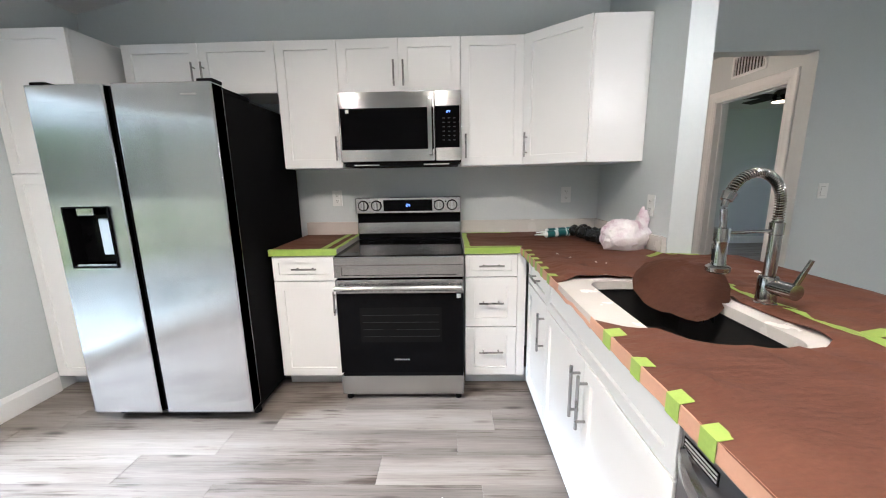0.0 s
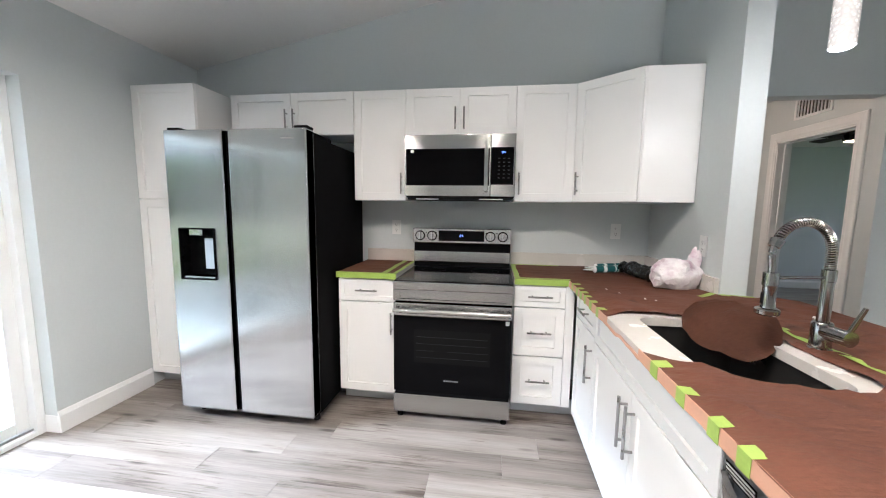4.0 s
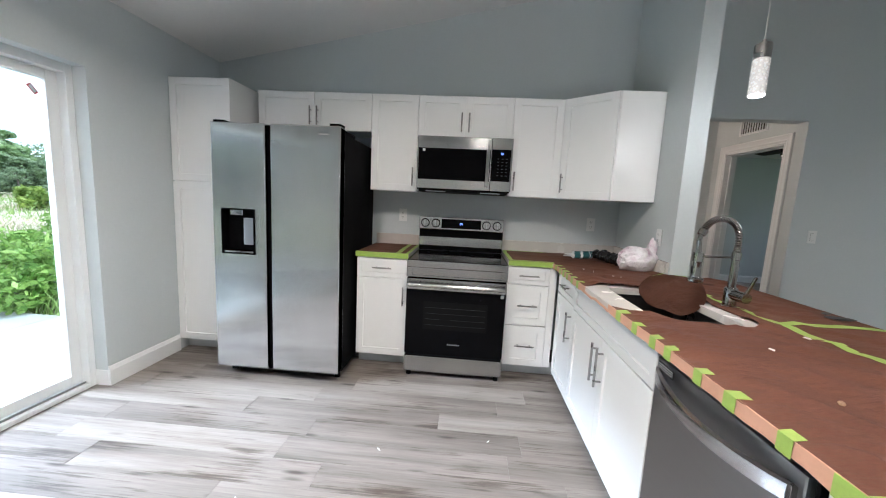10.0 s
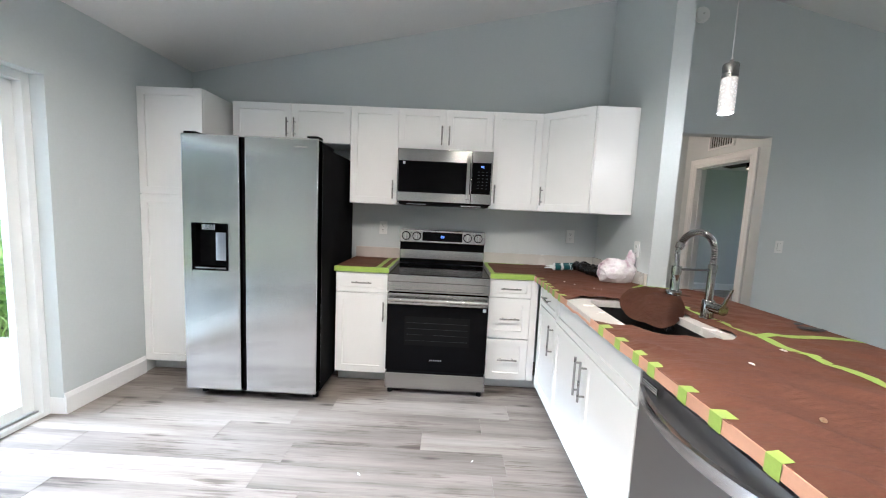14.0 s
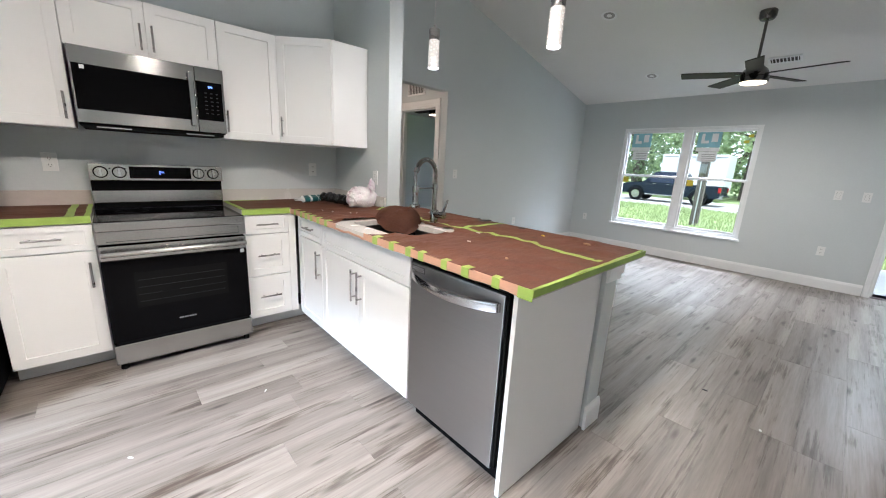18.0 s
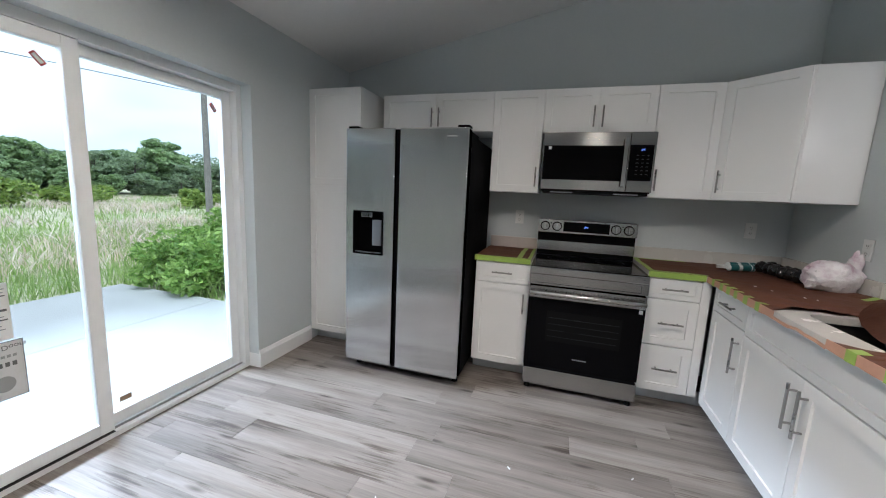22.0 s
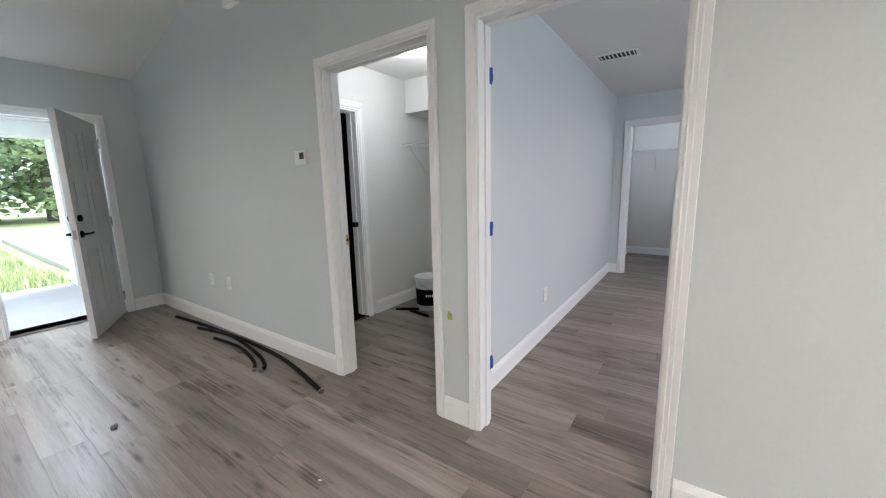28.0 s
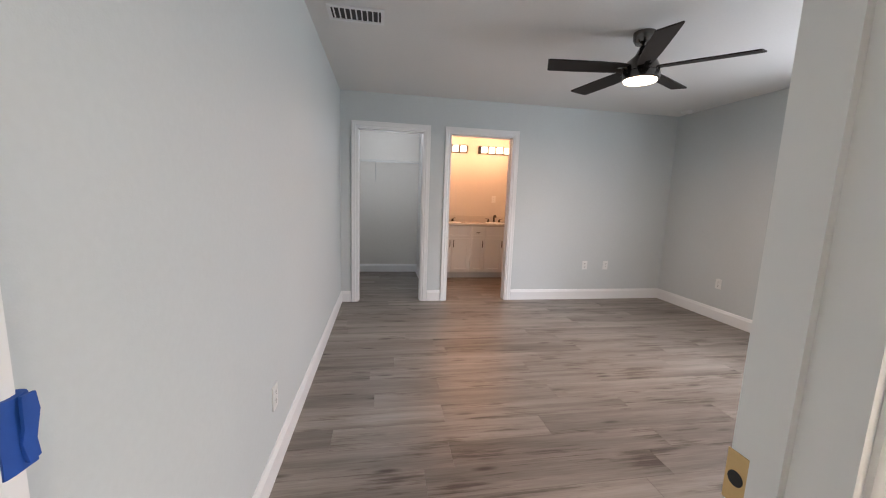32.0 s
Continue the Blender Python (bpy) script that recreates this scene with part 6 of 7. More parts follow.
casing("door_front", pose(XE, FRONT[1], 0, 0, 0, -90), FRONT[1] - FRONT[0], 2.05, 0.2, 0.07, back=False, label="white frame of the front entrance")
structure("threshold", box((XE - 0.01, FRONT[0], 0.001), (XE + 0.2, FRONT[1], 0.022), 0.004), DARKSTEEL, "dark metal threshold of the entrance", "threshold")


def front_door():
    """The slab stands open into the room; local x runs from the hinges."""
    root = thing("front_door", pose(6.425, -4.722, 0, 0, 0, 151.5), "white panelled entrance door standing open into the room", "door")
    w_, h_ = 0.84, 2.0
    part("slab", box((0, -0.044, 0.012), (w_, 0, h_ + 0.012), 0.003), plain("door_paint", (0.55, 0.57, 0.57), 0.45), root)
    for s, y in ((-1, -0.046), (1, 0.002)):
        for u in (0.12, 0.48):
            for z0, z1 in ((0.2, 0.82), (1.0, 1.42), (1.52, 1.88)):
                part("panel", holed((u, min(y, y + 0.003), z0), (u + 0.26, max(y, y + 0.003), z1), (u + 0.02, u + 0.24, z0 + 0.02, z1 - 0.02)), plain("door_panel_paint", (0.55, 0.57, 0.57), 0.45), root)
    for z in (0.2, 1.02, 1.82):
        part("hinge", rod((-0.006, 0.004, z - 0.05), (-0.006, 0.004, z + 0.05), 0.007, n=12), NICKEL, root, "nickel hinge")
    for y in (-0.044, 0.0):
        s = -1 if y < 0 else 1
        lever = part("lever_handle", rod((w_ - 0.07, y, 0.96), (w_ - 0.07, y + s * 0.012, 0.96), 0.032, 0.03, 22), BLACK, root, "black lever handle")
        part("neck", rod((w_ - 0.07, y + s * 0.01, 0.96), (w_ - 0.07, y + s * 0.05, 0.96), 0.01, n=14), BLACK, lever)
        part("lever", box((w_ - 0.18, y + s * 0.05 - 0.007, 0.952), (w_ - 0.06, y + s * 0.05 + 0.007, 0.97), 0.004), BLACK, lever)
        part("deadbolt", rod((w_ - 0.07, y, 1.1), (w_ - 0.07, y + s * 0.022, 1.1), 0.03, 0.026, 22), BLACK, root, "round black deadbolt")
    part("latch_plate", box((w_, -0.034, 0.92), (w_ + 0.001, -0.01, 1.0)), NICKEL, root)


front_door()


# ---- hall, laundry, bedroom, closet, bath ----
lamp("hall_bulb", "POINT", HALL_W, (1.0, 0.69, 0.47), pose(1.3, 0.85, 2.35), radius=0.12)
lamp("laundry_bulb", "POINT", LAUNDRY_W, (1.0, 0.93, 0.82), pose(3.25, -6.0, 2.25), radius=0.12)
lamp("closet_bulb", "POINT", CLOSET_W, (0.95, 0.97, 1.0), pose(1.75, -10.0, 2.15), radius=0.3)


def flush_light(x, y, z, label):
    root = thing("flush_light", pose(x, y, z), label, "ceiling light")
    part("base_ring", lathe([(0.15, 0.0), (0.155, -0.02), (0.14, -0.025)], 36), NICKEL, root)
    part("diffuser", lathe([(0.139, -0.022), (0.135, -0.055), (0.09, -0.075), (0.02, -0.08)], 36), glow("flush_glass", (1.0, 0.93, 0.82), 4.0), root, "glowing white glass dish")


flush_light(3.25, -6.0, 2.44, "lit white flush ceiling light in the laundry")
flush_light(1.3, 0.85, 2.5, "lit white flush ceiling light in the hall")
flush_light(1.75, -9.95, 2.474, "lit white flush ceiling light in the closet")


def grille(m, w_, h_, n, label, category="vent", upright=True):
    """A louvred grille; local x across, z up, its face towards -y."""
    root = thing("air_vent", m, label, category, "air vents")
    part("backing", box((-w_ / 2 + 0.012, -0.002, -h_ / 2 + 0.012), (w_ / 2 - 0.012, 0.0, h_ / 2 - 0.012)), SLOT, root)
    part("frame", holed((-w_ / 2, -0.01, -h_ / 2), (w_ / 2, 0.0, h_ / 2), (-w_ / 2 + 0.022, w_ / 2 - 0.022, -h_ / 2 + 0.022, h_ / 2 - 0.022)), TRIM, root)
    for k in range(n):
        u = -w_ / 2 + 0.022 + (k + 0.5) * (w_ - 0.044) / n if upright else -h_ / 2 + 0.022 + (k + 0.5) * (h_ - 0.044) / n
        lo, hi = ((u - 0.004, -0.009, -h_ / 2 + 0.022), (u + 0.004, -0.002, h_ / 2 - 0.022)) if upright else ((-w_ / 2 + 0.022, -0.009, u - 0.004), (w_ / 2 - 0.022, -0.002, u + 0.004))
        part("slat", box(lo, hi), TRIM, root)


grille(pose(2.0, -7.47, 2.4735, 90, 0, 180), 0.36, 0.2, 9, "white louvred supply vent in the bedroom ceiling")
grille(pose(3.049, 0.87, 2.335, 0, 0, -90), 0.4, 0.2, 10, "white return air grille above the hall door")

grille(pose(5.69, -2.64, vault(5.69) - 0.001) @ pose(0, 0, 0, 0, drop, 0) @ pose(0, 0, 0, 90, 0, 90), 0.3, 0.15, 8, "white louvred supply vent in the living room ceiling")

# taped hinges, strike plates and marks on the jambs
for z in (0.388, 1.122, 1.86):
    tp = thing("tape_patch", pose(2.1535, -5.209, z - 0.04), "blue painter's tape wrapped over a door hinge", "tape", "blue tape on hinges")
    bm = box((-0.002, -0.012, -0.04), (0.008, 0.02, 0.034), 0.003)
    bmesh.ops.subdivide_edges(bm, edges=[e for e in bm.edges if e.calc_length() > 0.02], cuts=3, use_grid_fill=True)
    for v in bm.verts:
        v.co += Vector((0.003, 0.003, 0.004)) * noise.noise(v.co * 45 + Vector((z * 9, 1, 2)))
    part("patch", bm, BLUETAPE, tp)
    bm = box((-0.007, -0.011, -0.034), (-0.0035, 0.002, 0.033), 0.001)
    bmesh.ops.subdivide_edges(bm, edges=[e for e in bm.edges if e.calc_length() > 0.014], cuts=3, use_grid_fill=True)
    for v in bm.verts:
        v.co += Vector((0.003, 0.003, 0.004)) * noise.noise(v.co * 45 + Vector((z * 5, 7, 2)))
    part("loose_end", bm, BLUETAPE, tp, "crinkled loose end of blue tape")
gt = thing("tape_patch", pose(2.34, YS + 0.001, 0.611), "scrap of green tape on the wall between the doorways", "tape")
part("patch", lumpy((0, 0, 0), (0.018, 0.003, 0.025), 5, 0.6, 2), GREEN, gt)
BRASS = plain("brass", (0.6, 0.42, 0.2), 0.3, 1.0)
for x, y in ((LAUNDRY[1] - 0.0182, YS - 0.107), (BEDDOOR[0] + 0.0182, YS - 0.107)):
    s = -1 if x > 2.4 else 1
    sp = thing("strike_plate", pose(x, y, 0.955), "small brass strike plate in the door jamb", "strike plate", "strike plates")
    part("plate", box((min(0, s * 0.0016), -0.0145, -0.036), (max(0, s * 0.0016), 0.0145, 0.036), 0.0005), BRASS, sp)
    part("latch_hole", rod((s * 0.0012, 0, 0), (s * 0.0022, 0, 0), 0.0105, n=18), SLOT, sp)


def garage_fittings():
    ds = thing("deadbolt_strike", pose(4.05, -6.02, 0.95), "black latch and dark strike on the garage jamb", "latch")
    wpart("latch", box((4.03, -6.023, 0.93), (4.08, -5.98, 0.975), 0.002), BLACK, ds)
    wpart("plate", box((4.035, -6.023, 1.05), (4.065, -6.0205, 1.12), 0.0005), NICKEL, ds)
    wire = plain("garage_items", (0.1, 0.1, 0.105), 0.4)
    cart = thing("garage_stool", pose(4.75, -5.9, -0.1), "dark metal stool in the unlit garage", "stool")
    for dx in (0, 0.3):
        for dy in (0, 0.3):
            wpart("leg", rod((4.6 + dx, -6.1 + dy, -0.1), (4.65 + dx * 0.7, -6.05 + dy * 0.7, 0.5), 0.012, n=10), wire, cart)
    wpart("seat", box((4.62, -6.08, 0.5), (4.9, -5.78, 0.53), 0.01), wire, cart)


def garage_door():
    """A black six-panel door, ajar into the dark garage; local x runs from its hinges."""
    root = thing("garage_door", pose(4.13, -5.27, 0, 0, 0, -48), "black six-panel door standing ajar into the dark garage", "door")
    skin = plain("black_door_paint", (0.012, 0.012, 0.0125), 0.35, spread=0.2)
    part("slab", box((0, 0, 0.012), (0.77, 0.044, 2.0), 0.003), skin, root)
    for u in (0.1, 0.43):
        for z0, z1 in ((0.2, 0.8), (0.98, 1.5), (1.6, 1.86)):
            panel = part("panel", holed((u, -0.008, z0), (u + 0.25, 0.001, z1), (u + 0.025, u + 0.225, z0 + 0.025, z1 - 0.025)), skin, root, "raised black panel moulding")
            part("panel_field", box((u + 0.05, -0.006, z0 + 0.05), (u + 0.2, 0.001, z1 - 0.05), 0.004), skin, panel)
    lever = part("lever_handle", rod((0.7, 0, 0.95), (0.7, -0.015, 0.95), 0.03, 0.028, 20), BLACK, root)
    part("lever", box((0.59, -0.06, 0.942), (0.71, -0.045, 0.96), 0.004), BLACK, lever)
    part("neck", rod((0.7, -0.012, 0.95), (0.7, -0.05, 0.95), 0.01, n=12), BLACK, lever)


garage_door()
garage_fittings()
structure("threshold_garage", box((3.97, -6.04, 0.001), (4.12, -5.22, 0.02), 0.004), STEEL_H, "worn metal threshold to the garage", "threshold")


def wire_shelf(x0, x1, yb, yf, z, label, brackets):
    """A white ventilated wire shelf with a hanging lip and braces."""
    root = thing("wire_shelf", pose((x0 + x1) / 2, (yb + yf) / 2, z), label, "wire shelf", "wire shelves")
    WIRE = plain("white_wire", (0.5, 0.51, 0.5), 0.4)
    s = 1 if yf > yb else -1
    for y, zz in ((yb + s * 0.01, z), (yf, z), (yf, z - 0.03), ((yb + yf) / 2, z - 0.004)):
        wpart("long_rod", rod((x0, y, zz), (x1, y, zz), 0.0035, n=8), WIRE, root)
    n = int((x1 - x0) / 0.03)
    bm = bmesh.new()
    for k in range(n + 1):
        x = x0 + (x1 - x0) * k / n
        cyl(bm, (x, yb, z + 0.003), (x, yf, z + 0.003), 0.0015, n=5)
        cyl(bm, (x, yf, z + 0.003), (x, yf, z - 0.03), 0.0015, n=5)
    ob = wpart("cross_wires", bm, WIRE, root)
    ob["kind"] = "stuff"
    for x in brackets:
        wpart("brace", tube([(x, yf - s * 0.02, z - 0.03), (x, yf - s * 0.02, z - 0.04), (x, yb + s * 0.004, z - 0.3), (x, yb + s * 0.004, z - 0.33)], 0.005, 8), WIRE, root, "white angled brace")
    return root


wire_shelf(1.225, 2.3, -11.095, -10.78, 1.855, "white wire closet shelf on a back wall", (1.93,))
wire_shelf(2.43, 3.985, -7.0, -6.68, 1.77, "white wire shelf in the laundry", (3.9, 3.2))


def bucket():
    root = thing("bucket", pose(3.62, -6.6, 0), "white plastic compound bucket with a black label", "bucket")
    part("pail", lathe([(0.125, 0.0), (0.13, 0.01), (0.145, 0.33), (0.148, 0.335), (0.13, 0.335)], 36), PLASTIC, root)
    part("lid", lathe([(0.152, 0.325), (0.155, 0.345), (0.15, 0.36), (0.12, 0.355), (0.02, 0.355)], 36), PLASTIC, root)
    part("label_wrap", lathe([(0.1345, 0.06), (0.1352, 0.062), (0.1425, 0.235), (0.1415, 0.237)], 36), BLACK, root, "black printed label")
    for k in range(5):
        a = radians(115 + 9 * k)
        p = part("print_line", box((-0.006, -0.001, -0.014), (0.006, 0.001, 0.014)), PLASTIC, root)
        p.matrix_local = pose(0.14 * math.cos(a), 0.14 * math.sin(a), 0.17, 0, 0, math.degrees(a) + 90)
    part("bail", tube([(0.15 * math.cos(radians(a)), 0.15 * math.sin(radians(a)), 0.3 - 0.09 * math.sin(radians(a - 90))) for a in range(90, 271, 12)], 0.0025, 6), STEEL, root)


bucket()
for k, (x, y, a, l) in enumerate(((3.75, -6.42, 30, 0.2), (3.55, -6.36, -10, 0.22))):
    tl = thing("pry_bar", pose(x, y, 0.0, 0, 0, a), "short black tool lying by the bucket", "tool", "black tools")
    part("bar", box((-l / 2, -0.014, 0.001), (l / 2, 0.014, 0.024), 0.004), BLACK, tl)
    part("tip", box((l / 2, -0.02, 0.004), (l / 2 + 0.05, 0.02, 0.016), 0.004), BLACK, tl)


def vanity():
    y1, y0 = -10.56, -11.098
    root = thing("bath_vanity", pose(0.29, -10.8, 0), "white double vanity cabinet with dark handles in the bath", "vanity")
    doors = ((1.03, 0.715, 0.745), (0.715, 0.405, 0.685), (0.405, 0.172, 0.205), (0.172, -0.155, -0.12), (-0.155, -0.48, -0.19))
    wpart("body", box((-0.5, y0, 0.1), (1.05, y1 - 0.001, 0.86), 0.002), CABINET, root)
    wpart("toe_kick", box((-0.5, y0, 0.0), (1.05, y1 - 0.06, 0.099)), TOEKICK, root)
    DARKPULL = plain("dark_bronze_pull", (0.06, 0.045, 0.035), 0.35, 0.8)
    for a, b, h in doors:
        d = part("door", shaker(-a + 0.003, -b - 0.003, 0.115, 0.66, 0), CABINET, root)
        d.matrix_parent_inverse = root.matrix_world.inverted()
        d.matrix_basis = pose(0, y1, 0, 0, 0, 180)
        p = wpart("handle", rod((h, y1 + 0.045, 0.52), (h, y1 + 0.045, 0.63), 0.006, n=10), DARKPULL, d, "dark bar handle")
        p.matrix_parent_inverse = (root.matrix_world @ root.matrix_world.inverted() @ d.matrix_basis).inverted()
    for a, b in ((1.03, 0.405), (0.405, 0.165), (0.165, -0.48)):
        d = part("drawer", shaker(-a + 0.003, -b - 0.003, 0.67, 0.85, 0), CABINET, root)
        d.matrix_parent_inverse = root.matrix_world.inverted()
        d.matrix_basis = pose(0, y1, 0, 0, 0, 180)
    wpart("handle", rod((0.255, y1 + 0.045, 0.76), (0.315, y1 + 0.045, 0.76), 0.006, n=10), DARKPULL, root)
    top = thing("bath_countertop", pose(0.29, -10.8, 0.86), "white vanity countertop with two basins and backsplash", "countertop")
    wpart("slab", box((-0.52, y0, 0.861), (1.07, y1 + 0.025, 0.9), 0.004), QUARTZ, top)
    wpart("backsplash", box((-0.52, y0, 0.9), (1.07, y0 + 0.02, 1.0), 0.003), QUARTZ, top)
    for cx in (0.72, -0.12):
        wpart("basin_rim", lathe([(0.2, 0.9), (0.21, 0.904), (0.2, 0.906), (0.15, 0.902)], 32, (cx, -10.8, 0)), PLASTIC, top, "white oval basin rim")
        f = thing("bath_faucet", pose(cx, -11.02, 0.9), "dark bronze widespread bath faucet", "faucet", "bath faucets")
        wpart("spout", tube([(cx, -11.02, 0.9), (cx, -11.02, 0.99), (cx, -11.0, 1.02), (cx, -10.95, 1.025), (cx, -10.91, 1.0)], [0.018, 0.014, 0.013, 0.012, 0.011], 12), DARKPULL, f)
        for s in (-1, 1):
            hd = wpart("valve", lathe([(0.022, 0), (0.02, 0.03), (0.012, 0.05)], 18, (cx + s * 0.1, -11.02, 0.9)), DARKPULL, f)
            wpart("lever", rod((cx + s * 0.1, -11.02, 0.955), (cx + s * 0.155, -11.01, 0.965), 0.007, 0.005, 10), DARKPULL, f)
    for x1, cnt in ((0.96, 4), (0.19, 4)):
        fx = thing("vanity_light", pose(x1 - 0.27, -11.1, 2.13), "bronze bath light bar with four lit glass shades", "vanity light", "vanity lights")
        wpart("back_bar", box((x1 - 0.56, -11.099, 2.065), (x1 + 0.01, -11.06, 2.195), 0.006), DARKPULL, fx)
        for k in range(cnt):
            c = x1 - 0.075 - k * 0.135
            wpart("shade", soften(box((c - 0.047, -11.06, 2.078), (c + 0.047, -10.98, 2.182)), 0.018, 3), glow("vanity_shade", (1.0, 0.86, 0.6), 1.6), fx, "glowing frosted shade")
        lamp("vanity_bulb", "POINT", BATH_W, (1.0, 0.46, 0.21), pose(x1 - 0.27, -10.68, 2.1), radius=0.12)
    plate(pose(-0.12, -11.099, 1.3, 0, 0, 180), "outlet", "white outlet above the vanity")


vanity()


# ---- outdoors ----
def leaf_material(name, dark, light, rough=0.55):
    g = Graph(name)
    geo = g.add("ShaderNodeNewGeometry")
    c = g.ramp(geo.outputs["Random Per Island"], [(0.0, dark), (0.55, tuple((a + b) / 2 for a, b in zip(dark, light))), (1.0, light)])
    big = g.noise(g.coords(), 0.6, 3)
    c = g.mix(0.7, c, g.ramp(big, [(0.3, (0.6, 0.62, 0.6)), (0.7, (1.15, 1.12, 1.0))]), "MULTIPLY")
    thin, blend = g.add("ShaderNodeBsdfTranslucent"), g.add("ShaderNodeMixShader", Fac=0.4)
    g.link(c, thin.inputs["Color"])
    g.put(Base_Color=c, Roughness=rough)
    g.link(g.bsdf.outputs["BSDF"], blend.inputs[1])
    g.link(thin.outputs["BSDF"], blend.inputs[2])
    g.link(blend.outputs["Shader"], g.tree.nodes["Material Output"].inputs["Surface"])
    return g.mat


def field_material():
    g = Graph("rough_field")
    v = g.coords()
    a, b, c3 = g.noise(v, 0.22, 6, 0.65), g.noise(v, 1.3, 6), g.noise(v, 14, 4)
    c = g.ramp(a, [(0.36, (0.22, 0.31, 0.1)), (0.48, (0.42, 0.42, 0.25)), (0.6, (0.6, 0.5, 0.42))])
    c = g.mix(0.5, c, g.ramp(b, [(0.35, (0.28, 0.32, 0.14)), (0.6, (0.6, 0.52, 0.42))]))
    c = g.mix(0.3, c, g.ramp(c3, [(0.3, (0.2, 0.22, 0.1)), (0.7, (0.62, 0.56, 0.44))]))
    g.bump(g.mix(0.5, b, c3), 0.8, 0.1)
    return g.put(Base_Color=c, Roughness=0.9)


def lawn_material():
    g = Graph("green_lawn")
    v = g.coords()
    a, b = g.noise(v, 0.5, 5), g.noise(v, 18, 4)
    c = g.mix(0.45, g.ramp(a, [(0.3, (0.24, 0.31, 0.13)), (0.7, (0.42, 0.47, 0.25))]), g.ramp(b, [(0.3, (0.08, 0.15, 0.03)), (0.7, (0.4, 0.48, 0.16))]))
    g.bump(b, 0.7, 0.05)
    return g.put(Base_Color=c, Roughness=0.9)


LEAF_A = leaf_material("oak_leaves", (0.2, 0.3, 0.14), (0.48, 0.62, 0.32))
LEAF_B = leaf_material("pine_leaves", (0.2, 0.28, 0.17), (0.44, 0.54, 0.34))
LEAF_C = leaf_material("bush_leaves", (0.14, 0.27, 0.05), (0.5, 0.68, 0.2))
LEAF_E = leaf_material("roadside_leaves", (0.28, 0.38, 0.2), (0.6, 0.72, 0.42))
LEAF_D = leaf_material("palm_leaves", (0.16, 0.26, 0.05), (0.42, 0.52, 0.14))
GRASS_G = leaf_material("green_grass_blades", (0.2, 0.32, 0.08), (0.46, 0.58, 0.22), 0.7)
GRASS_P = leaf_material("dry_grass_plumes", (0.72, 0.56, 0.49), (0.9, 0.8, 0.75), 0.8)
LAWNBLADE = leaf_material("lawn_blades", (0.28, 0.36, 0.15), (0.52, 0.58, 0.31), 0.7)
BARK = plain("grey_bark", (0.12, 0.1, 0.085), 0.9, spread=0.3, scale=8, bump=0.5)
POLEWOOD = plain("weathered_pole", (0.26, 0.24, 0.22), 0.9, spread=0.2, scale=5, bump=0.4)
GZ, GE = -0.15, -0.3

# one ground sheet that falls slightly towards the road
bm = bmesh.new()
xs = [-900, -300, -60, -6, -2.6, 6.6, 9.5, 14, 40, 300, 900]
zs = [0.6, 0.6, GZ, GZ, GZ, GZ, -0.2, GE, GE, GE, GE]
rows = [[bm.verts.new((x, y, z)) for y in (-900, -120, -40, -12, 6, 40, 120, 900)] for x, z in zip(xs, zs)]
for a, b in zip(rows, rows[1:]):
    for k in range(len(a) - 1):
        bm.faces.new((a[k], b[k], b[k + 1], a[k + 1]))
ground = new("ground", mesh_of("ground", bm, [field_material(), lawn_material()]))
for p in ground.data.polygons:
    p.material_index = 1 if p.center.x > 2 else 0
tagged(ground, "grassy ground around the house, dry field behind and lawn in front", "ground", kind="structure")

# patio, porch, drive and road
structure("patio", boxes([((-6.05, -7.0, GZ - 0.05), (-4.29, 0.1, -0.08)), ((-4.28, -7.0, GZ - 0.05), (-2.515, 0.1, -0.08))], 0.006), CONCRETE, "pale concrete patio slab behind the sliding door", "patio")
structure("porch", box((6.64, -7.0, -0.3), (9.4, -2.9, -0.06), 0.006), CONCRETE, "pale concrete porch slab at the entrance", "porch")
structure("driveway", box((9.42, -12.0, -0.34), (21.9, -5.2, -0.17), 0.01), CONCRETE, "pale concrete drive in front of the house", "driveway")
structure("road", box((22.0, -120.0, -0.36), (29.5, 160.0, -0.285), 0.02), plain("pale_gravel", (0.42, 0.4, 0.37), 0.95, spread=0.15, scale=2, grain=30, bump=0.5), "pale gravel road past the house", "road")
STUCCO = plain("white_stucco", (0.72, 0.72, 0.7), 0.8, spread=0.05, bump=0.3)
structure("porch_roof", boxes([((6.64, -7.0, 2.34), (9.3, -2.6, 2.42)), ((9.0, -7.0, 2.12), (9.3, -2.6, 2.34))], 0.004), STUCCO, "white porch ceiling and beam", "porch roof")
structure("porch_column", box((8.95, -5.35, -0.06), (9.35, -4.8, 2.12), 0.01), STUCCO, "square white porch column", "column")
structure("garage_wall_outside", box((6.64, -7.2, -0.3), (10.5, -7.0, 2.7), 0.01), STUCCO, "white stucco side wall beyond the porch", "wall")
structure("roof_outside", boxes([((XW - 0.35, -12.0, 2.62), (XW - 0.2, 4.9, 2.7)), ((XE + 0.2, -2.58, 2.62), (XE + 0.35, 4.9, 2.7))], 0.004), STUCCO, "white eaves along the house", "eaves")


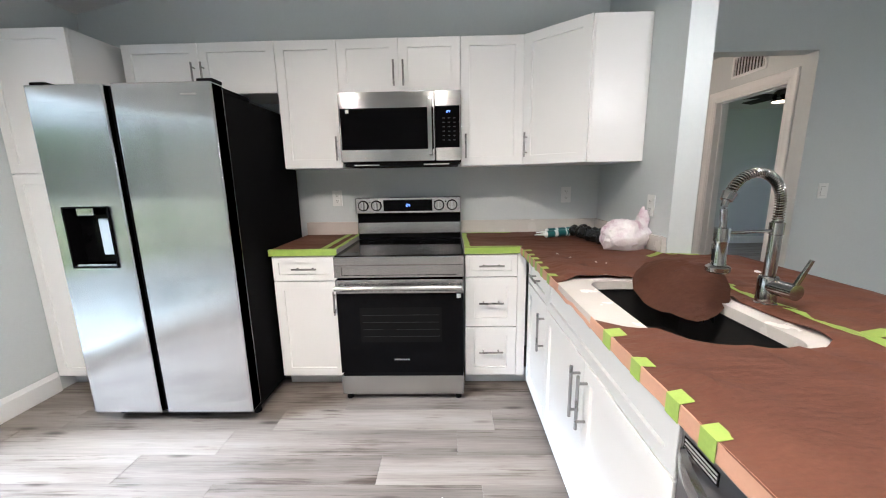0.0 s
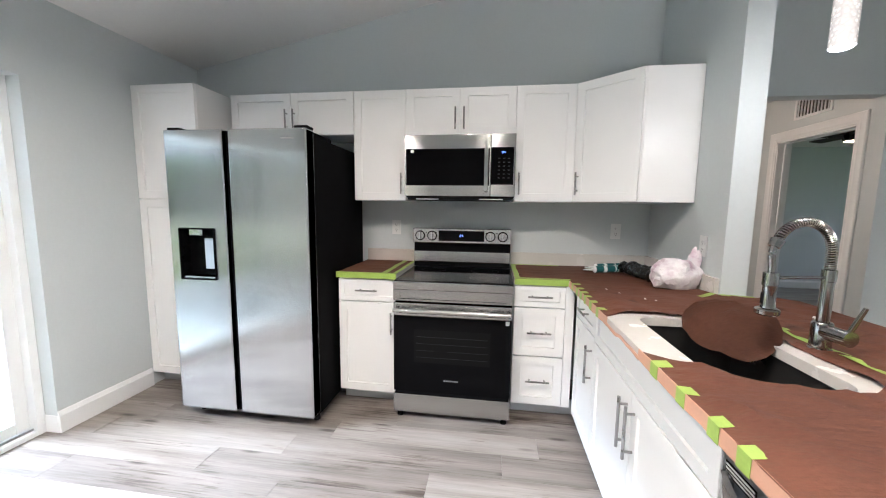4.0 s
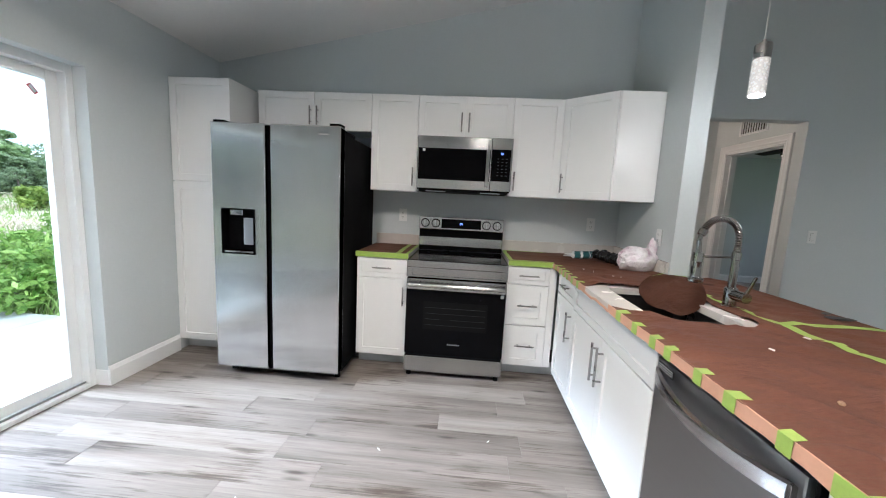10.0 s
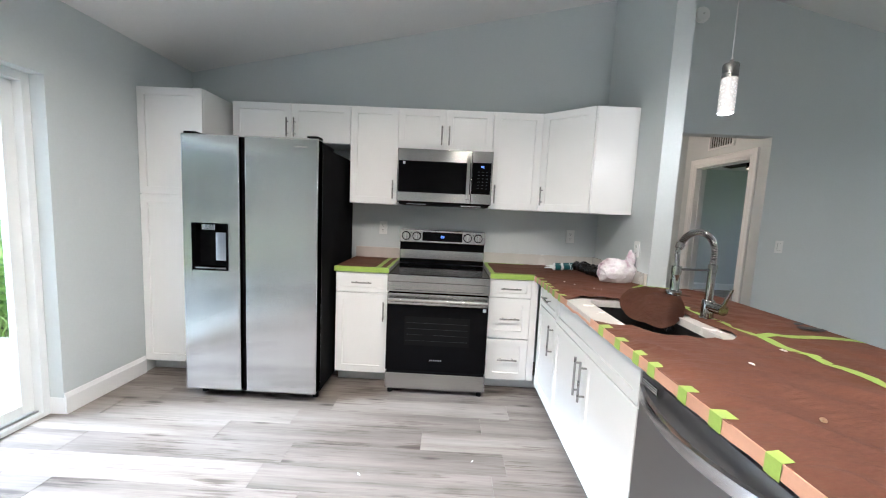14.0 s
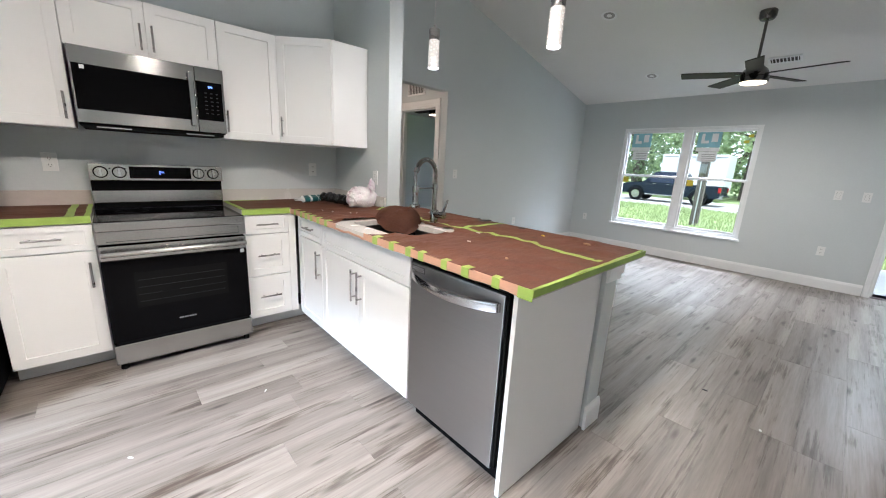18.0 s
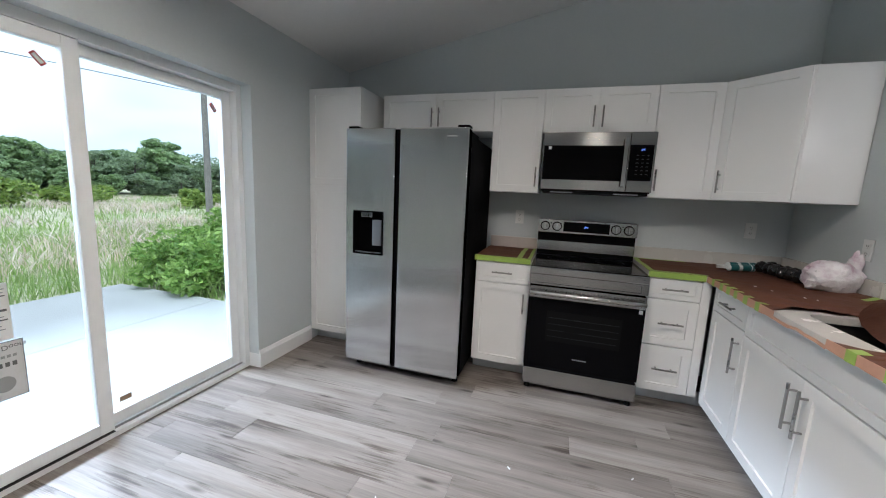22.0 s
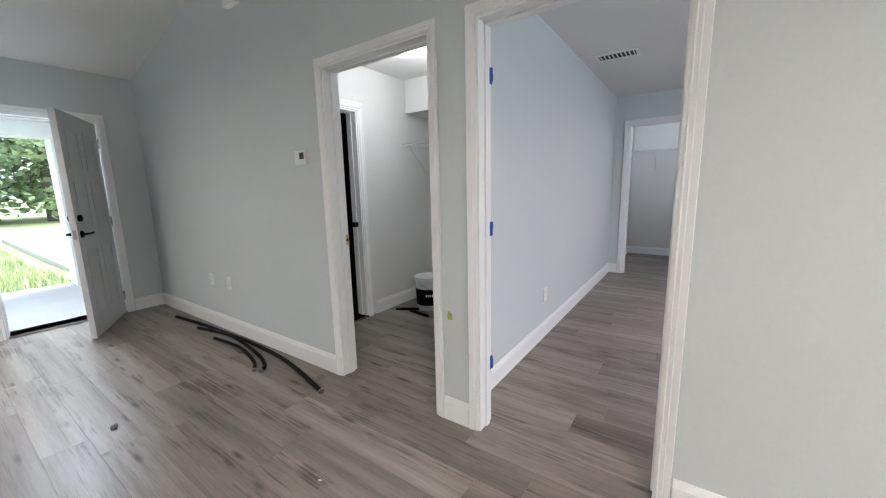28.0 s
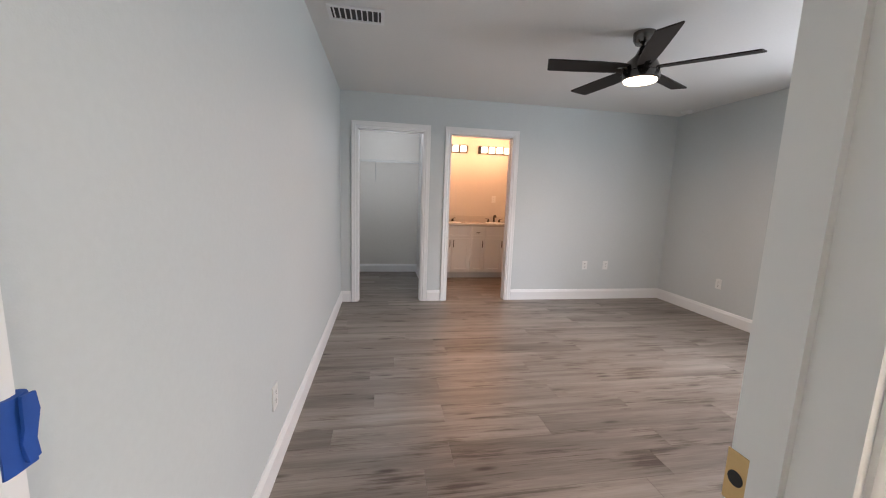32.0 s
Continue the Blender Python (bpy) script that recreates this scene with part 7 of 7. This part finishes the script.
# unseen slabs added over the ceilings, to block sun at the wall tops
for name, x0, x1, sgn in (("sun_block_roof_west", XW - 0.4, RIDGE, 1), ("sun_block_roof_east", RIDGE, XE + 0.4, -1)):
    bm = bmesh.new()
    hi, lo = 3.95, 2.72
    za, zb = (lo, hi) if sgn > 0 else (hi, lo)
    v = [bm.verts.new((x, y, z + d)) for d in (0.0, 0.09) for x, z in ((x0, za), (x1, zb)) for y in (-12.2, 5.1)]
    for f in ((0, 1, 3, 2), (4, 6, 7, 5), (0, 4, 5, 1), (2, 3, 7, 6), (0, 2, 6, 4), (1, 5, 7, 3)):
        bm.faces.new([v[k] for k in f])
    structure(name, bm, plain("sun_block_roof_grey", (0.12, 0.12, 0.115), 0.9, spread=0.2, scale=9, bump=0.4), "unseen grey roof slope added to keep sun off the ceiling joints", "roof")
# unseen end pieces added so that no daylight gets in under those slabs
for y in (-12.1, 4.9):
    bm = bmesh.new()
    tri = [(XW - 0.35, 2.5), (XE + 0.35, 2.5), (XE + 0.35, 2.71), (RIDGE, 3.94), (XW - 0.35, 2.71)]
    a, b = [[bm.verts.new((x, yy, z)) for x, z in tri] for yy in (y, y + 0.1)]
    bm.faces.new(a)
    bm.faces.new(b[::-1])
    for k in range(5):
        bm.faces.new((a[k], a[(k + 1) % 5], b[(k + 1) % 5], b[k]))
    structure("gable", bm, STUCCO, "unseen white gable end added to shut light out under the roof", "gable")


def leaf_quads(centres, size, rnd, up=0.3, narrow=0.55):
    """Small leaf blades at the centres: vertices and faces."""
    n = len(centres)
    a = rnd.normal(size=(n, 3))
    a[:, 2] = a[:, 2] * 0.6 + up
    a /= np.linalg.norm(a, axis=1)[:, None]
    b = np.cross(a, rnd.normal(size=(n, 3)))
    b /= np.linalg.norm(b, axis=1)[:, None] + 1e-9
    s = size * rnd.uniform(0.6, 1.35, size=(n, 1))
    p = np.stack([centres - a * s * 0.5, centres + b * s * narrow * 0.5, centres + a * s * 0.5, centres - b * s * narrow * 0.5], 1).reshape(-1, 3)
    f = np.arange(4 * n).reshape(-1, 4)
    return p, f


def mesh_raw(name, p, f, material):
    me = bpy.data.meshes.new(name)
    me.from_pydata(p.tolist(), [], f.tolist())
    me.materials.append(material)
    return me


def crown_points(rnd, clumps, per, spread):
    out = []
    for (x, y, z), r in clumps:
        q = rnd.normal(size=(per, 3))
        q /= np.linalg.norm(q, axis=1)[:, None]
        q *= (rnd.uniform(0.35, 1.0, size=(per, 1)) ** 0.5) * r
        q[:, 2] *= spread
        out.append(q + np.array([x, y, z]))
    return np.concatenate(out)


def tree(seed, height, width, material, label, leaf=0.32, n=26, per=75, low=0.28):
    """A tapered trunk with limbs and a crown of leaf clumps."""
    rnd = np.random.RandomState(seed)
    root = thing("tree", pose(0, 0, -50), label, "tree", "trees at the edge")
    bm = bmesh.new()
    top = Vector((rnd.uniform(-0.3, 0.3), rnd.uniform(-0.3, 0.3), height * 0.8))
    base_r = 0.03 * height
    mid = Vector((top.x * 0.3 + rnd.uniform(-0.2, 0.2), top.y * 0.3, height * 0.4))
    cyl(bm, (0, 0, -0.2), mid, base_r, base_r * 0.65, 9)
    cyl(bm, mid, top, base_r * 0.65, base_r * 0.2, 8)
    clumps = []
    for k in range(n):
        h = rnd.uniform(low, 1.0)
        w_ = width * 0.5 * (1 - abs(h - 0.55) ** 1.6 * 1.5) * rnd.uniform(0.35, 1.0)
        a = rnd.uniform(0, 2 * math.pi)
        c = (w_ * math.cos(a), w_ * math.sin(a), h * height)
        clumps.append((c, height * rnd.uniform(0.085, 0.16)))
        if k % 3 == 0:
            s = mid.lerp(top, min(1, max(0, (h - 0.45) * 1.6)))
            cyl(bm, s, c, base_r * 0.3, base_r * 0.08, 6)
    part("trunk", bm, BARK, root)
    p, f = leaf_quads(crown_points(rnd, clumps, per, 0.75), leaf, rnd, 0.2, 0.7)
    crown = new("crown", mesh_raw("crown", p, f, material))
    crown.parent = root
    return root


def plant_row(kinds, spots, seed, tall=1.0):
    rnd = random.Random(seed)
    first = set()
    for x, y, z, s in spots:
        k = rnd.randrange(len(kinds))
        m = pose(x, y, z, 0, 0, rnd.uniform(0, 360)) 
        if k not in first:
            first.add(k)
            kinds[k].matrix_world = m
            kinds[k].scale = (s, s, s * tall * rnd.uniform(0.9, 1.12))
        else:
            ob = copy_thing(kinds[k], m)
            ob.scale = (s, s, s * tall * rnd.uniform(0.9, 1.12))


rnd = random.Random(8)
west = [tree(11, 6.2, 5.6, LEAF_A, "dense green oak at the edge of the field", 0.5, 50, 110, 0.03), tree(12, 6.8, 5.0, LEAF_A, "rounded dark green tree at the field's edge", 0.5, 50, 110, 0.03), tree(13, 5.6, 5.8, LEAF_B, "bushy grey-green tree at the field's edge", 0.46, 50, 110, 0.02), tree(14, 7.6, 4.4, LEAF_B, "tall thin-crowned pine above the tree line", 0.3, 20, 55, 0.5)]


def bend(y):
    """The wood closes in on the field towards the south."""
    return max(0.0, -y - 10) * 1.25


spots = []
y = -36.0
while y < 75:
    spots.append((-42 + 0.05 * y + bend(y) + rnd.uniform(-2.5, 2.5), y, 0.2, rnd.uniform(0.55, 0.8) * (1.4 if y < -16 else 1.0)))
    y += rnd.uniform(1.3, 2.2)
y = -36.0
while y < 80:
    spots.append((-48 + 0.05 * y + bend(y) + rnd.uniform(-2, 2), y, 0.3, rnd.uniform(0.65, 0.9) * (1.4 if y < -16 else 1.0)))
    y += rnd.uniform(2.0, 3.0)
y = -28.0
while y < 70:
    spots.append((-39.5 + 0.05 * y + rnd.uniform(-1.2, 1.2), y, 0.1, rnd.uniform(0.28, 0.42)))
    y += rnd.uniform(1.3, 2.2)
y = -32.0
while y < 84:
    spots.append((-52 + 0.05 * y + rnd.uniform(-2, 2), y, 0.3, rnd.uniform(0.6, 0.78)))
    y += rnd.uniform(2.4, 3.4)
spots += [(-41.5, 8.5, 0.2, 1.0), (-43, 11.0, 0.2, 1.0), (-44, 27.5, 0.2, 0.95)]
plant_row(west, spots, 3, 0.8)
east = [tree(21, 11.5, 8.0, LEAF_E, "tall leafy roadside tree", 0.42, 34, 90, 0.08), tree(22, 10.0, 7.5, LEAF_E, "bright green roadside tree", 0.42, 34, 90, 0.06), tree(23, 12.5, 6.5, LEAF_B, "tall airy tree beyond the road", 0.4, 30, 80, 0.12)]
spots = []
y = -34.0
while y < 40:
    spots.append((36 + rnd.uniform(-2, 2), y, GE, rnd.uniform(0.75, 1.1)))
    y += rnd.uniform(2.6, 4.0)
y = -36.0
while y < 44:
    spots.append((42 + rnd.uniform(-2, 2), y, GE, rnd.uniform(0.9, 1.2)))
    y += rnd.uniform(4.0, 5.5)
plant_row(east, spots, 5)


def shrub(x, y, z, r, h, n, leaf, seed, material, label, name="bush"):
    """A rounded shrub: stems and many leaf blades in uneven clumps."""
    g = np.random.RandomState(seed)
    root = thing(name, pose(x, y, z), label, name)
    bm = bmesh.new()
    clumps = []
    for k in range(14):
        a, d = g.uniform(0, 6.28), r * g.uniform(0.1, 0.85)
        hh = h * g.uniform(0.3, 0.95) * (1.15 - 0.5 * d / r)
        c = (d * math.cos(a), d * math.sin(a), hh * 0.8)
        clumps.append((c, r * g.uniform(0.22, 0.42)))
        cyl(bm, (c[0] * 0.3, c[1] * 0.3, 0), c, 0.012, 0.004, 5)
    part("stems", bm, BARK, root)
    p, f = leaf_quads(crown_points(g, clumps, n // 14, 0.85), leaf, g, 0.35, 0.42)
    p[:, 2] = np.maximum(p[:, 2], 0.01)
    ob = new("foliage", mesh_raw("foliage", p, f, material))
    ob.parent = root
    return root


shrub(-4.6, 0.55, GZ, 1.15, 1.15, 5200, 0.11, 31, LEAF_C, "bright green weedy bush beside the patio")
shrub(-3.4, 1.0, GZ, 0.95, 0.95, 3600, 0.11, 32, LEAF_C, "bright green leafy bush at the patio corner")
shrub(-5.4, 1.3, GZ, 0.8, 1.3, 2600, 0.1, 35, LEAF_C, "tall green weed clump behind the patio")
shrub(-5.5, 0.55, GZ, 0.75, 0.85, 2600, 0.1, 36, LEAF_C, "low bright green weed clump along the slab edge")
for k, (x, y, r, h) in enumerate(((-25, 6.8, 1.5, 1.5), (-26.5, 9.9, 1.3, 1.2), (-27.5, 11.2, 1.4, 1.4), (-21.8, 13.5, 1.0, 1.3), (-13.2, 9.3, 0.9, 0.9), (-24, 16.5, 1.2, 0.9), (-33, 2.0, 1.6, 1.2), (-15, 12.5, 1.0, 1.3))):
    shrub(x, y, GZ, r, h, 1500, 0.26, 40 + k, LEAF_D, "yellow-green palmetto clump in the field", "palmetto")


def blades(name, spots, heights, widths, material, label, seed, bend=0.35):
    """Grass as single bent blades, joined."""
    g = np.random.RandomState(seed)
    n = len(spots)
    a = g.uniform(0, 2 * np.pi, n)
    side = np.stack([np.cos(a), np.sin(a), np.zeros(n)], 1) * widths[:, None]
    lean = np.stack([g.normal(size=n), g.normal(size=n), np.zeros(n)], 1) * (bend * heights)[:, None]
    mid = spots + lean * 0.35 + np.stack([np.zeros(n), np.zeros(n), heights * 0.6], 1)
    tip = spots + lean + np.stack([np.zeros(n), np.zeros(n), heights], 1)
    p = np.stack([spots - side, spots + side, mid + side * 0.8, mid - side * 0.8, tip], 1).reshape(-1, 3)
    i = np.arange(n) * 5
    f = [tuple(q) for q in np.stack([i, i + 1, i + 2, i + 3], 1).tolist()] + [tuple(q) for q in np.stack([i + 3, i + 2, i + 4], 1).tolist()]
    me = bpy.data.meshes.new(name)
    me.from_pydata(p.tolist(), [], f)
    me.materials.append(material)
    return tagged(new(name, me), label, "grass", kind="stuff")


def scatter(g, n, x0, x1, y0, y1, z, power=1.0):
    u = g.uniform(0, 1, n) ** power
    return np.stack([x0 + (x1 - x0) * u, g.uniform(y0, y1, n), np.full(n, z)], 1)


g = np.random.RandomState(77)
s = scatter(g, 26000, -6.15, -13.0, -9, 14, GZ, 1.6)
blades("grass", s, g.uniform(0.08, 0.4, len(s)), g.uniform(0.003, 0.008, len(s)), GRASS_G, "green grass and weeds beyond the patio", 1)
s = scatter(g, 64000, -7.5, -38.0, -16, 40, GZ, 1.3)
keep = np.array([noise.noise(Vector((p[0] * 0.2, p[1] * 0.14, 0.0))) > 0.02 for p in s])
s = s[keep]
blades("grass", s, g.uniform(0.15, 0.42, len(s)), g.uniform(0.006, 0.024, len(s)), GRASS_P, "pale pinkish dry grass plumes in the field", 2, 0.5)
s = scatter(g, 34000, -8, -40.0, -20, 44, GZ, 1.2)
blades("grass", s, g.uniform(0.12, 0.36, len(s)), g.uniform(0.006, 0.02, len(s)), GRASS_G, "green grass mixed through the field", 3, 0.5)
s = scatter(g, 4000, -2.6, -6.4, 0.12, 3.0, GZ)
blades("grass", s, g.uniform(0.1, 0.45, len(s)), g.uniform(0.004, 0.01, len(s)), GRASS_G, "green weeds beside the patio", 4)
s = scatter(g, 30000, 9.5, 22.0, -4.9, 14, -0.26, 1.2)
s[:, 2] = np.where(s[:, 0] < 14, -0.2 - 0.1 * np.clip((s[:, 0] - 9.5) / 4.5, 0, 1), GE)
blades("grass", s, g.uniform(0.06, 0.2, len(s)), g.uniform(0.006, 0.014, len(s)), LAWNBLADE, "bright green lawn in front of the house", 5)


def utility_pole():
    root = thing("utility_pole", pose(-16.74, 10.43, GZ), "weathered wooden utility pole in the field", "utility pole")
    wpart("pole", rod((-16.74, 10.43, GZ - 0.3), (-16.9, 10.55, 9.6), 0.16, 0.11, 14), POLEWOOD, root)
    wpart("crossarm", box((-17.9, 10.45, 8.9), (-15.9, 10.6, 9.02), 0.01), POLEWOOD, root)
    for x in (-17.7, -16.1):
        wpart("insulator", lathe([(0.04, 0), (0.06, 0.05), (0.03, 0.12)], 12, (x, 10.52, 9.02)), PLASTIC, root)


utility_pole()
for k, (za, zb, x) in enumerate(((8.9, 9.1, -17.7), (8.2, 8.4, -16.9), (7.1, 7.0, -16.9), (6.2, 6.3, -16.9), (5.6, 5.5, -16.9))):
    wr = thing("overhead_wire", pose(x, 10.5, za), "thin dark overhead power line", "power line", "power lines")
    pts = [(x + 0.1 * (yy - 10.5), yy, za + (zb - za) * (yy - 10.5) / -50 - 0.9 * math.sin(math.pi * min(1, max(0, (10.5 - yy) / 50)))) for yy in np.linspace(10.5, -39.5, 26)]
    wpart("cable", tube(pts, 0.014, 6), BLACK, wr)
    pts = [(x + 0.1 * (yy - 10.5), yy, za - 0.9 * math.sin(math.pi * (yy - 10.5) / 50)) for yy in np.linspace(10.5, 60.5, 26)]
    wpart("cable", tube(pts, 0.014, 6), BLACK, wr)


def pickup():
    """A dark crew-cab pickup seen from its side; local x towards its front."""
    root = thing("pickup_truck", pose(25.6, 1.35, -0.285, 0, 0, 90), "dark blue crew-cab pickup truck parked on the gravel", "pickup truck")
    CAR = plain("dark_blue_car_paint", (0.012, 0.02, 0.04), 0.18, 0.3, spread=0.1, bump=0)
    GLASSC = plain("car_glass", (0.05, 0.06, 0.065), 0.05, bump=0)
    hw = 0.95
    side = [(0.05, 0.55), (0.05, 1.05), (0.15, 1.12), (1.75, 1.12), (1.85, 1.14), (2.0, 1.7), (2.15, 1.82), (3.3, 1.83), (3.5, 1.78), (4.05, 1.2), (4.2, 1.14), (5.1, 1.06), (5.3, 0.98), (5.36, 0.6), (5.2, 0.45), (0.2, 0.45)]
    bm = bmesh.new()
    ls = [bm.verts.new((x, -hw + (0.14 if z > 1.2 else 0), z)) for x, z in side]
    rs = [bm.verts.new((x, hw - (0.14 if z > 1.2 else 0), z)) for x, z in side]
    for k in range(len(side)):
        j = (k + 1) % len(side)
        bm.faces.new((ls[k], ls[j], rs[j], rs[k]))
    bm.faces.new(ls)
    bm.faces.new(rs[::-1])
    bmesh.ops.triangulate(bm, faces=[f for f in bm.faces if len(f.verts) > 4])
    part("body", bm, CAR, root)
    part("bed_liner", box((0.2, -0.8, 1.08), (1.75, 0.8, 1.13), 0.02), BLACK, root)
    for s in (-1, 1):
        y = s * (hw - 0.1)
        for a, b, c, d in ((2.12, 2.78, 1.2, 1.7), (2.86, 3.46, 1.2, 1.7)):
            bm = bmesh.new()
            pts = [(a, c), (b + (0.32 if b > 3 else 0), c), (b, d), (a + 0.06, d)]
            v1 = [bm.verts.new((px, y + s * 0.035 - s * 0.06 * (pz > 1.5), pz)) for px, pz in pts]
            v2 = [bm.verts.new((px, y - s * 0.03, pz)) for px, pz in pts]
            bm.faces.new(v1)
            bm.faces.new(v2[::-1])
            for k in range(4):
                bm.faces.new((v1[k], v1[(k + 1) % 4], v2[(k + 1) % 4], v2[k]))
            part("side_window", bm, GLASSC, root)
        for x in (1.05, 4.45):
            wheel = part("wheel", rod((x, s * 0.72, 0.4), (x, s * 0.97, 0.4), 0.4, 0.4, 28), RUBBER, root, "black tyre")
            part("rim", lathe([(0.26, -0.01), (0.25, 0.012), (0.06, 0.008), (0.02, 0.012)], 24), STEEL, wheel, "silver rim").matrix_local = pose(x, s * 0.97, 0.4, -90 * s, 0, 0)
            part("wheel_arch", tube([(x + 0.47 * math.cos(radians(a)), s * 0.955, 0.42 + 0.47 * math.sin(radians(a))) for a in range(0, 181, 15)], 0.035, 8), BLACK, root)
        part("running_board", box((1.7, s * 0.93 - 0.06, 0.4), (3.9, s * 0.93 + 0.06, 0.46), 0.01), STEEL_H, root)
        part("mirror", box((3.75, s * 1.0 - 0.09, 1.2), (3.87, s * 1.0 + 0.09, 1.38), 0.03), CAR, root)
        part("tail_light", box((0.03, s * 0.87 - 0.07, 0.8), (0.16, s * 0.87 + 0.09, 1.06), 0.01), plain("red_lens", (0.45, 0.02, 0.02), 0.2), root, "red tail light")
        part("headlight", box((5.15, s * 0.78 - 0.14, 0.82), (5.36, s * 0.78 + 0.16, 0.98), 0.02), plain("clear_lens", (0.7, 0.72, 0.74), 0.1), root, "clear headlight")
        for x in (2.6, 3.35):
            part("door_handle", box((x, s * 0.955 - 0.015, 1.06), (x + 0.16, s * 0.955 + 0.015, 1.09), 0.006), STEEL_H, root)
    part("windshield", outline_slab([(-0.68, 0), (0.68, 0), (0.6, 0.78), (-0.6, 0.78)], [], 0, 0.01), GLASSC, root).matrix_local = pose(4.09, 0, 1.21, 0, -44, 0) @ pose(0, 0, 0, 0, 0, 90)
    part("front_bumper", box((5.22, -0.95, 0.42), (5.45, 0.95, 0.62), 0.04), STEEL_H, root)
    part("rear_bumper", box((-0.1, -0.92, 0.46), (0.08, 0.92, 0.64), 0.03), STEEL_H, root)
    part("grille", box((5.33, -0.55, 0.66), (5.39, 0.55, 0.96), 0.01), BLACK, root)


pickup()


def trailer():
    root = thing("box_trailer", pose(29.0, 1.2, -0.3), "white enclosed box trailer behind the pickup", "trailer")
    WHITE = plain("white_trailer_skin", (0.75, 0.76, 0.76), 0.4, spread=0.04)
    wpart("box", box((30.0, 2.3, 0.5), (32.2, 6.3, 2.85), 0.12), WHITE, root)
    for z in (0.68, 2.67):
        wpart("edge_rail", box((29.97, 2.4, z - 0.04), (30.0, 6.2, z + 0.04), 0.01), STEEL_H, root)
    for y in (3.9, 4.8):
        wpart("wheel", rod((29.95, y, 0.08), (30.2, y, 0.08), 0.37, 0.37, 24), RUBBER, root)
        wpart("rim", rod((29.93, y, 0.08), (29.95, y, 0.08), 0.2, 0.2, 20), STEEL, root)
    wpart("fender", box((29.9, 3.4, 0.46), (30.2, 5.3, 0.5), 0.01), STEEL_H, root)


trailer()
post = thing("yard_post", pose(14.43, -0.04, GE), "grey wooden temporary power post in the lawn", "post")
wpart("post", box((14.37, -0.16, GE - 0.2), (14.52, 0.08, 2.2), 0.008), plain("brown_grey_post_wood", (0.13, 0.11, 0.095), 0.9, spread=0.25, scale=6, bump=0.4), post)
wpart("meter_box", box((14.3, -0.12, 1.45), (14.37, 0.06, 1.75), 0.01), plain("grey_meter_box", (0.2, 0.205, 0.2), 0.5), post, "grey electric box")
wpart("conduit", rod((14.35, -0.05, GE), (14.35, -0.05, 1.2), 0.02, n=10), PALEBAR, post)


# ---- the plank floor ----
def lay(name, x0, x1, y0, y1, seed, label):
    """Planks 1.22 x 0.18 m run along x; each a piece with eased edges."""
    floor = tagged(new(name), label, "floor", kind="structure")
    rnd = random.Random(seed)
    w, ln = 0.18, 1.22
    rows = math.ceil((y1 - y0) / w)
    for r in range(rows):
        ya, yb = y0 + r * w, min(y0 + (r + 1) * w, y1)
        x = x0 - rnd.random() * ln
        while x < x1:
            a, b = max(x, x0), min(x + ln, x1)
            if b - a > 0.02:
                key = (round(b - a, 2), round(yb - ya, 3))
                if key not in plank_meshes:
                    l, d, e, g = key[0], key[1], 0.0009, 0.0002
                    v = [(g, g, -0.012), (l - g, g, -0.012), (l - g, d - g, -0.012), (g, d - g, -0.012), (g, g, -e), (l - g, g, -e), (l - g, d - g, -e), (g, d - g, -e), (e, e, 0), (l - e, e, 0), (l - e, d - e, 0), (e, d - e, 0)]
                    f = [(8, 9, 10, 11)] + [(k, (k + 1) % 4, 4 + (k + 1) % 4, 4 + k) for k in range(4)] + [(4 + k, 4 + (k + 1) % 4, 8 + (k + 1) % 4, 8 + k) for k in range(4)]
                    me = bpy.data.meshes.new("plank")
                    me.from_pydata(v, [], f)
                    me.materials.append(PLANK)
                    plank_meshes[key] = me
                ob = new("plank", plank_meshes[key])
                ob.location = (a, ya, 0)
                ob.parent = floor
            x += ln


plank_meshes = {}
lay("floor", XW - 0.1, XE + 0.05, YS - 0.06, YL, 3, "pale grey oak plank floor of kitchen and living room")
lay("floor_bedroom", -2.05, 2.36, -11.1, YS - 0.06, 5, "grey oak plank floor of the bedroom")
lay("floor_laundry", 2.36, 3.99, -7.6, YS - 0.06, 7, "grey oak plank floor of the laundry")
lay("floor_hall", 0.5, 7.0, YL, 4.4, 9, "grey oak plank floor of hall and bedroom")
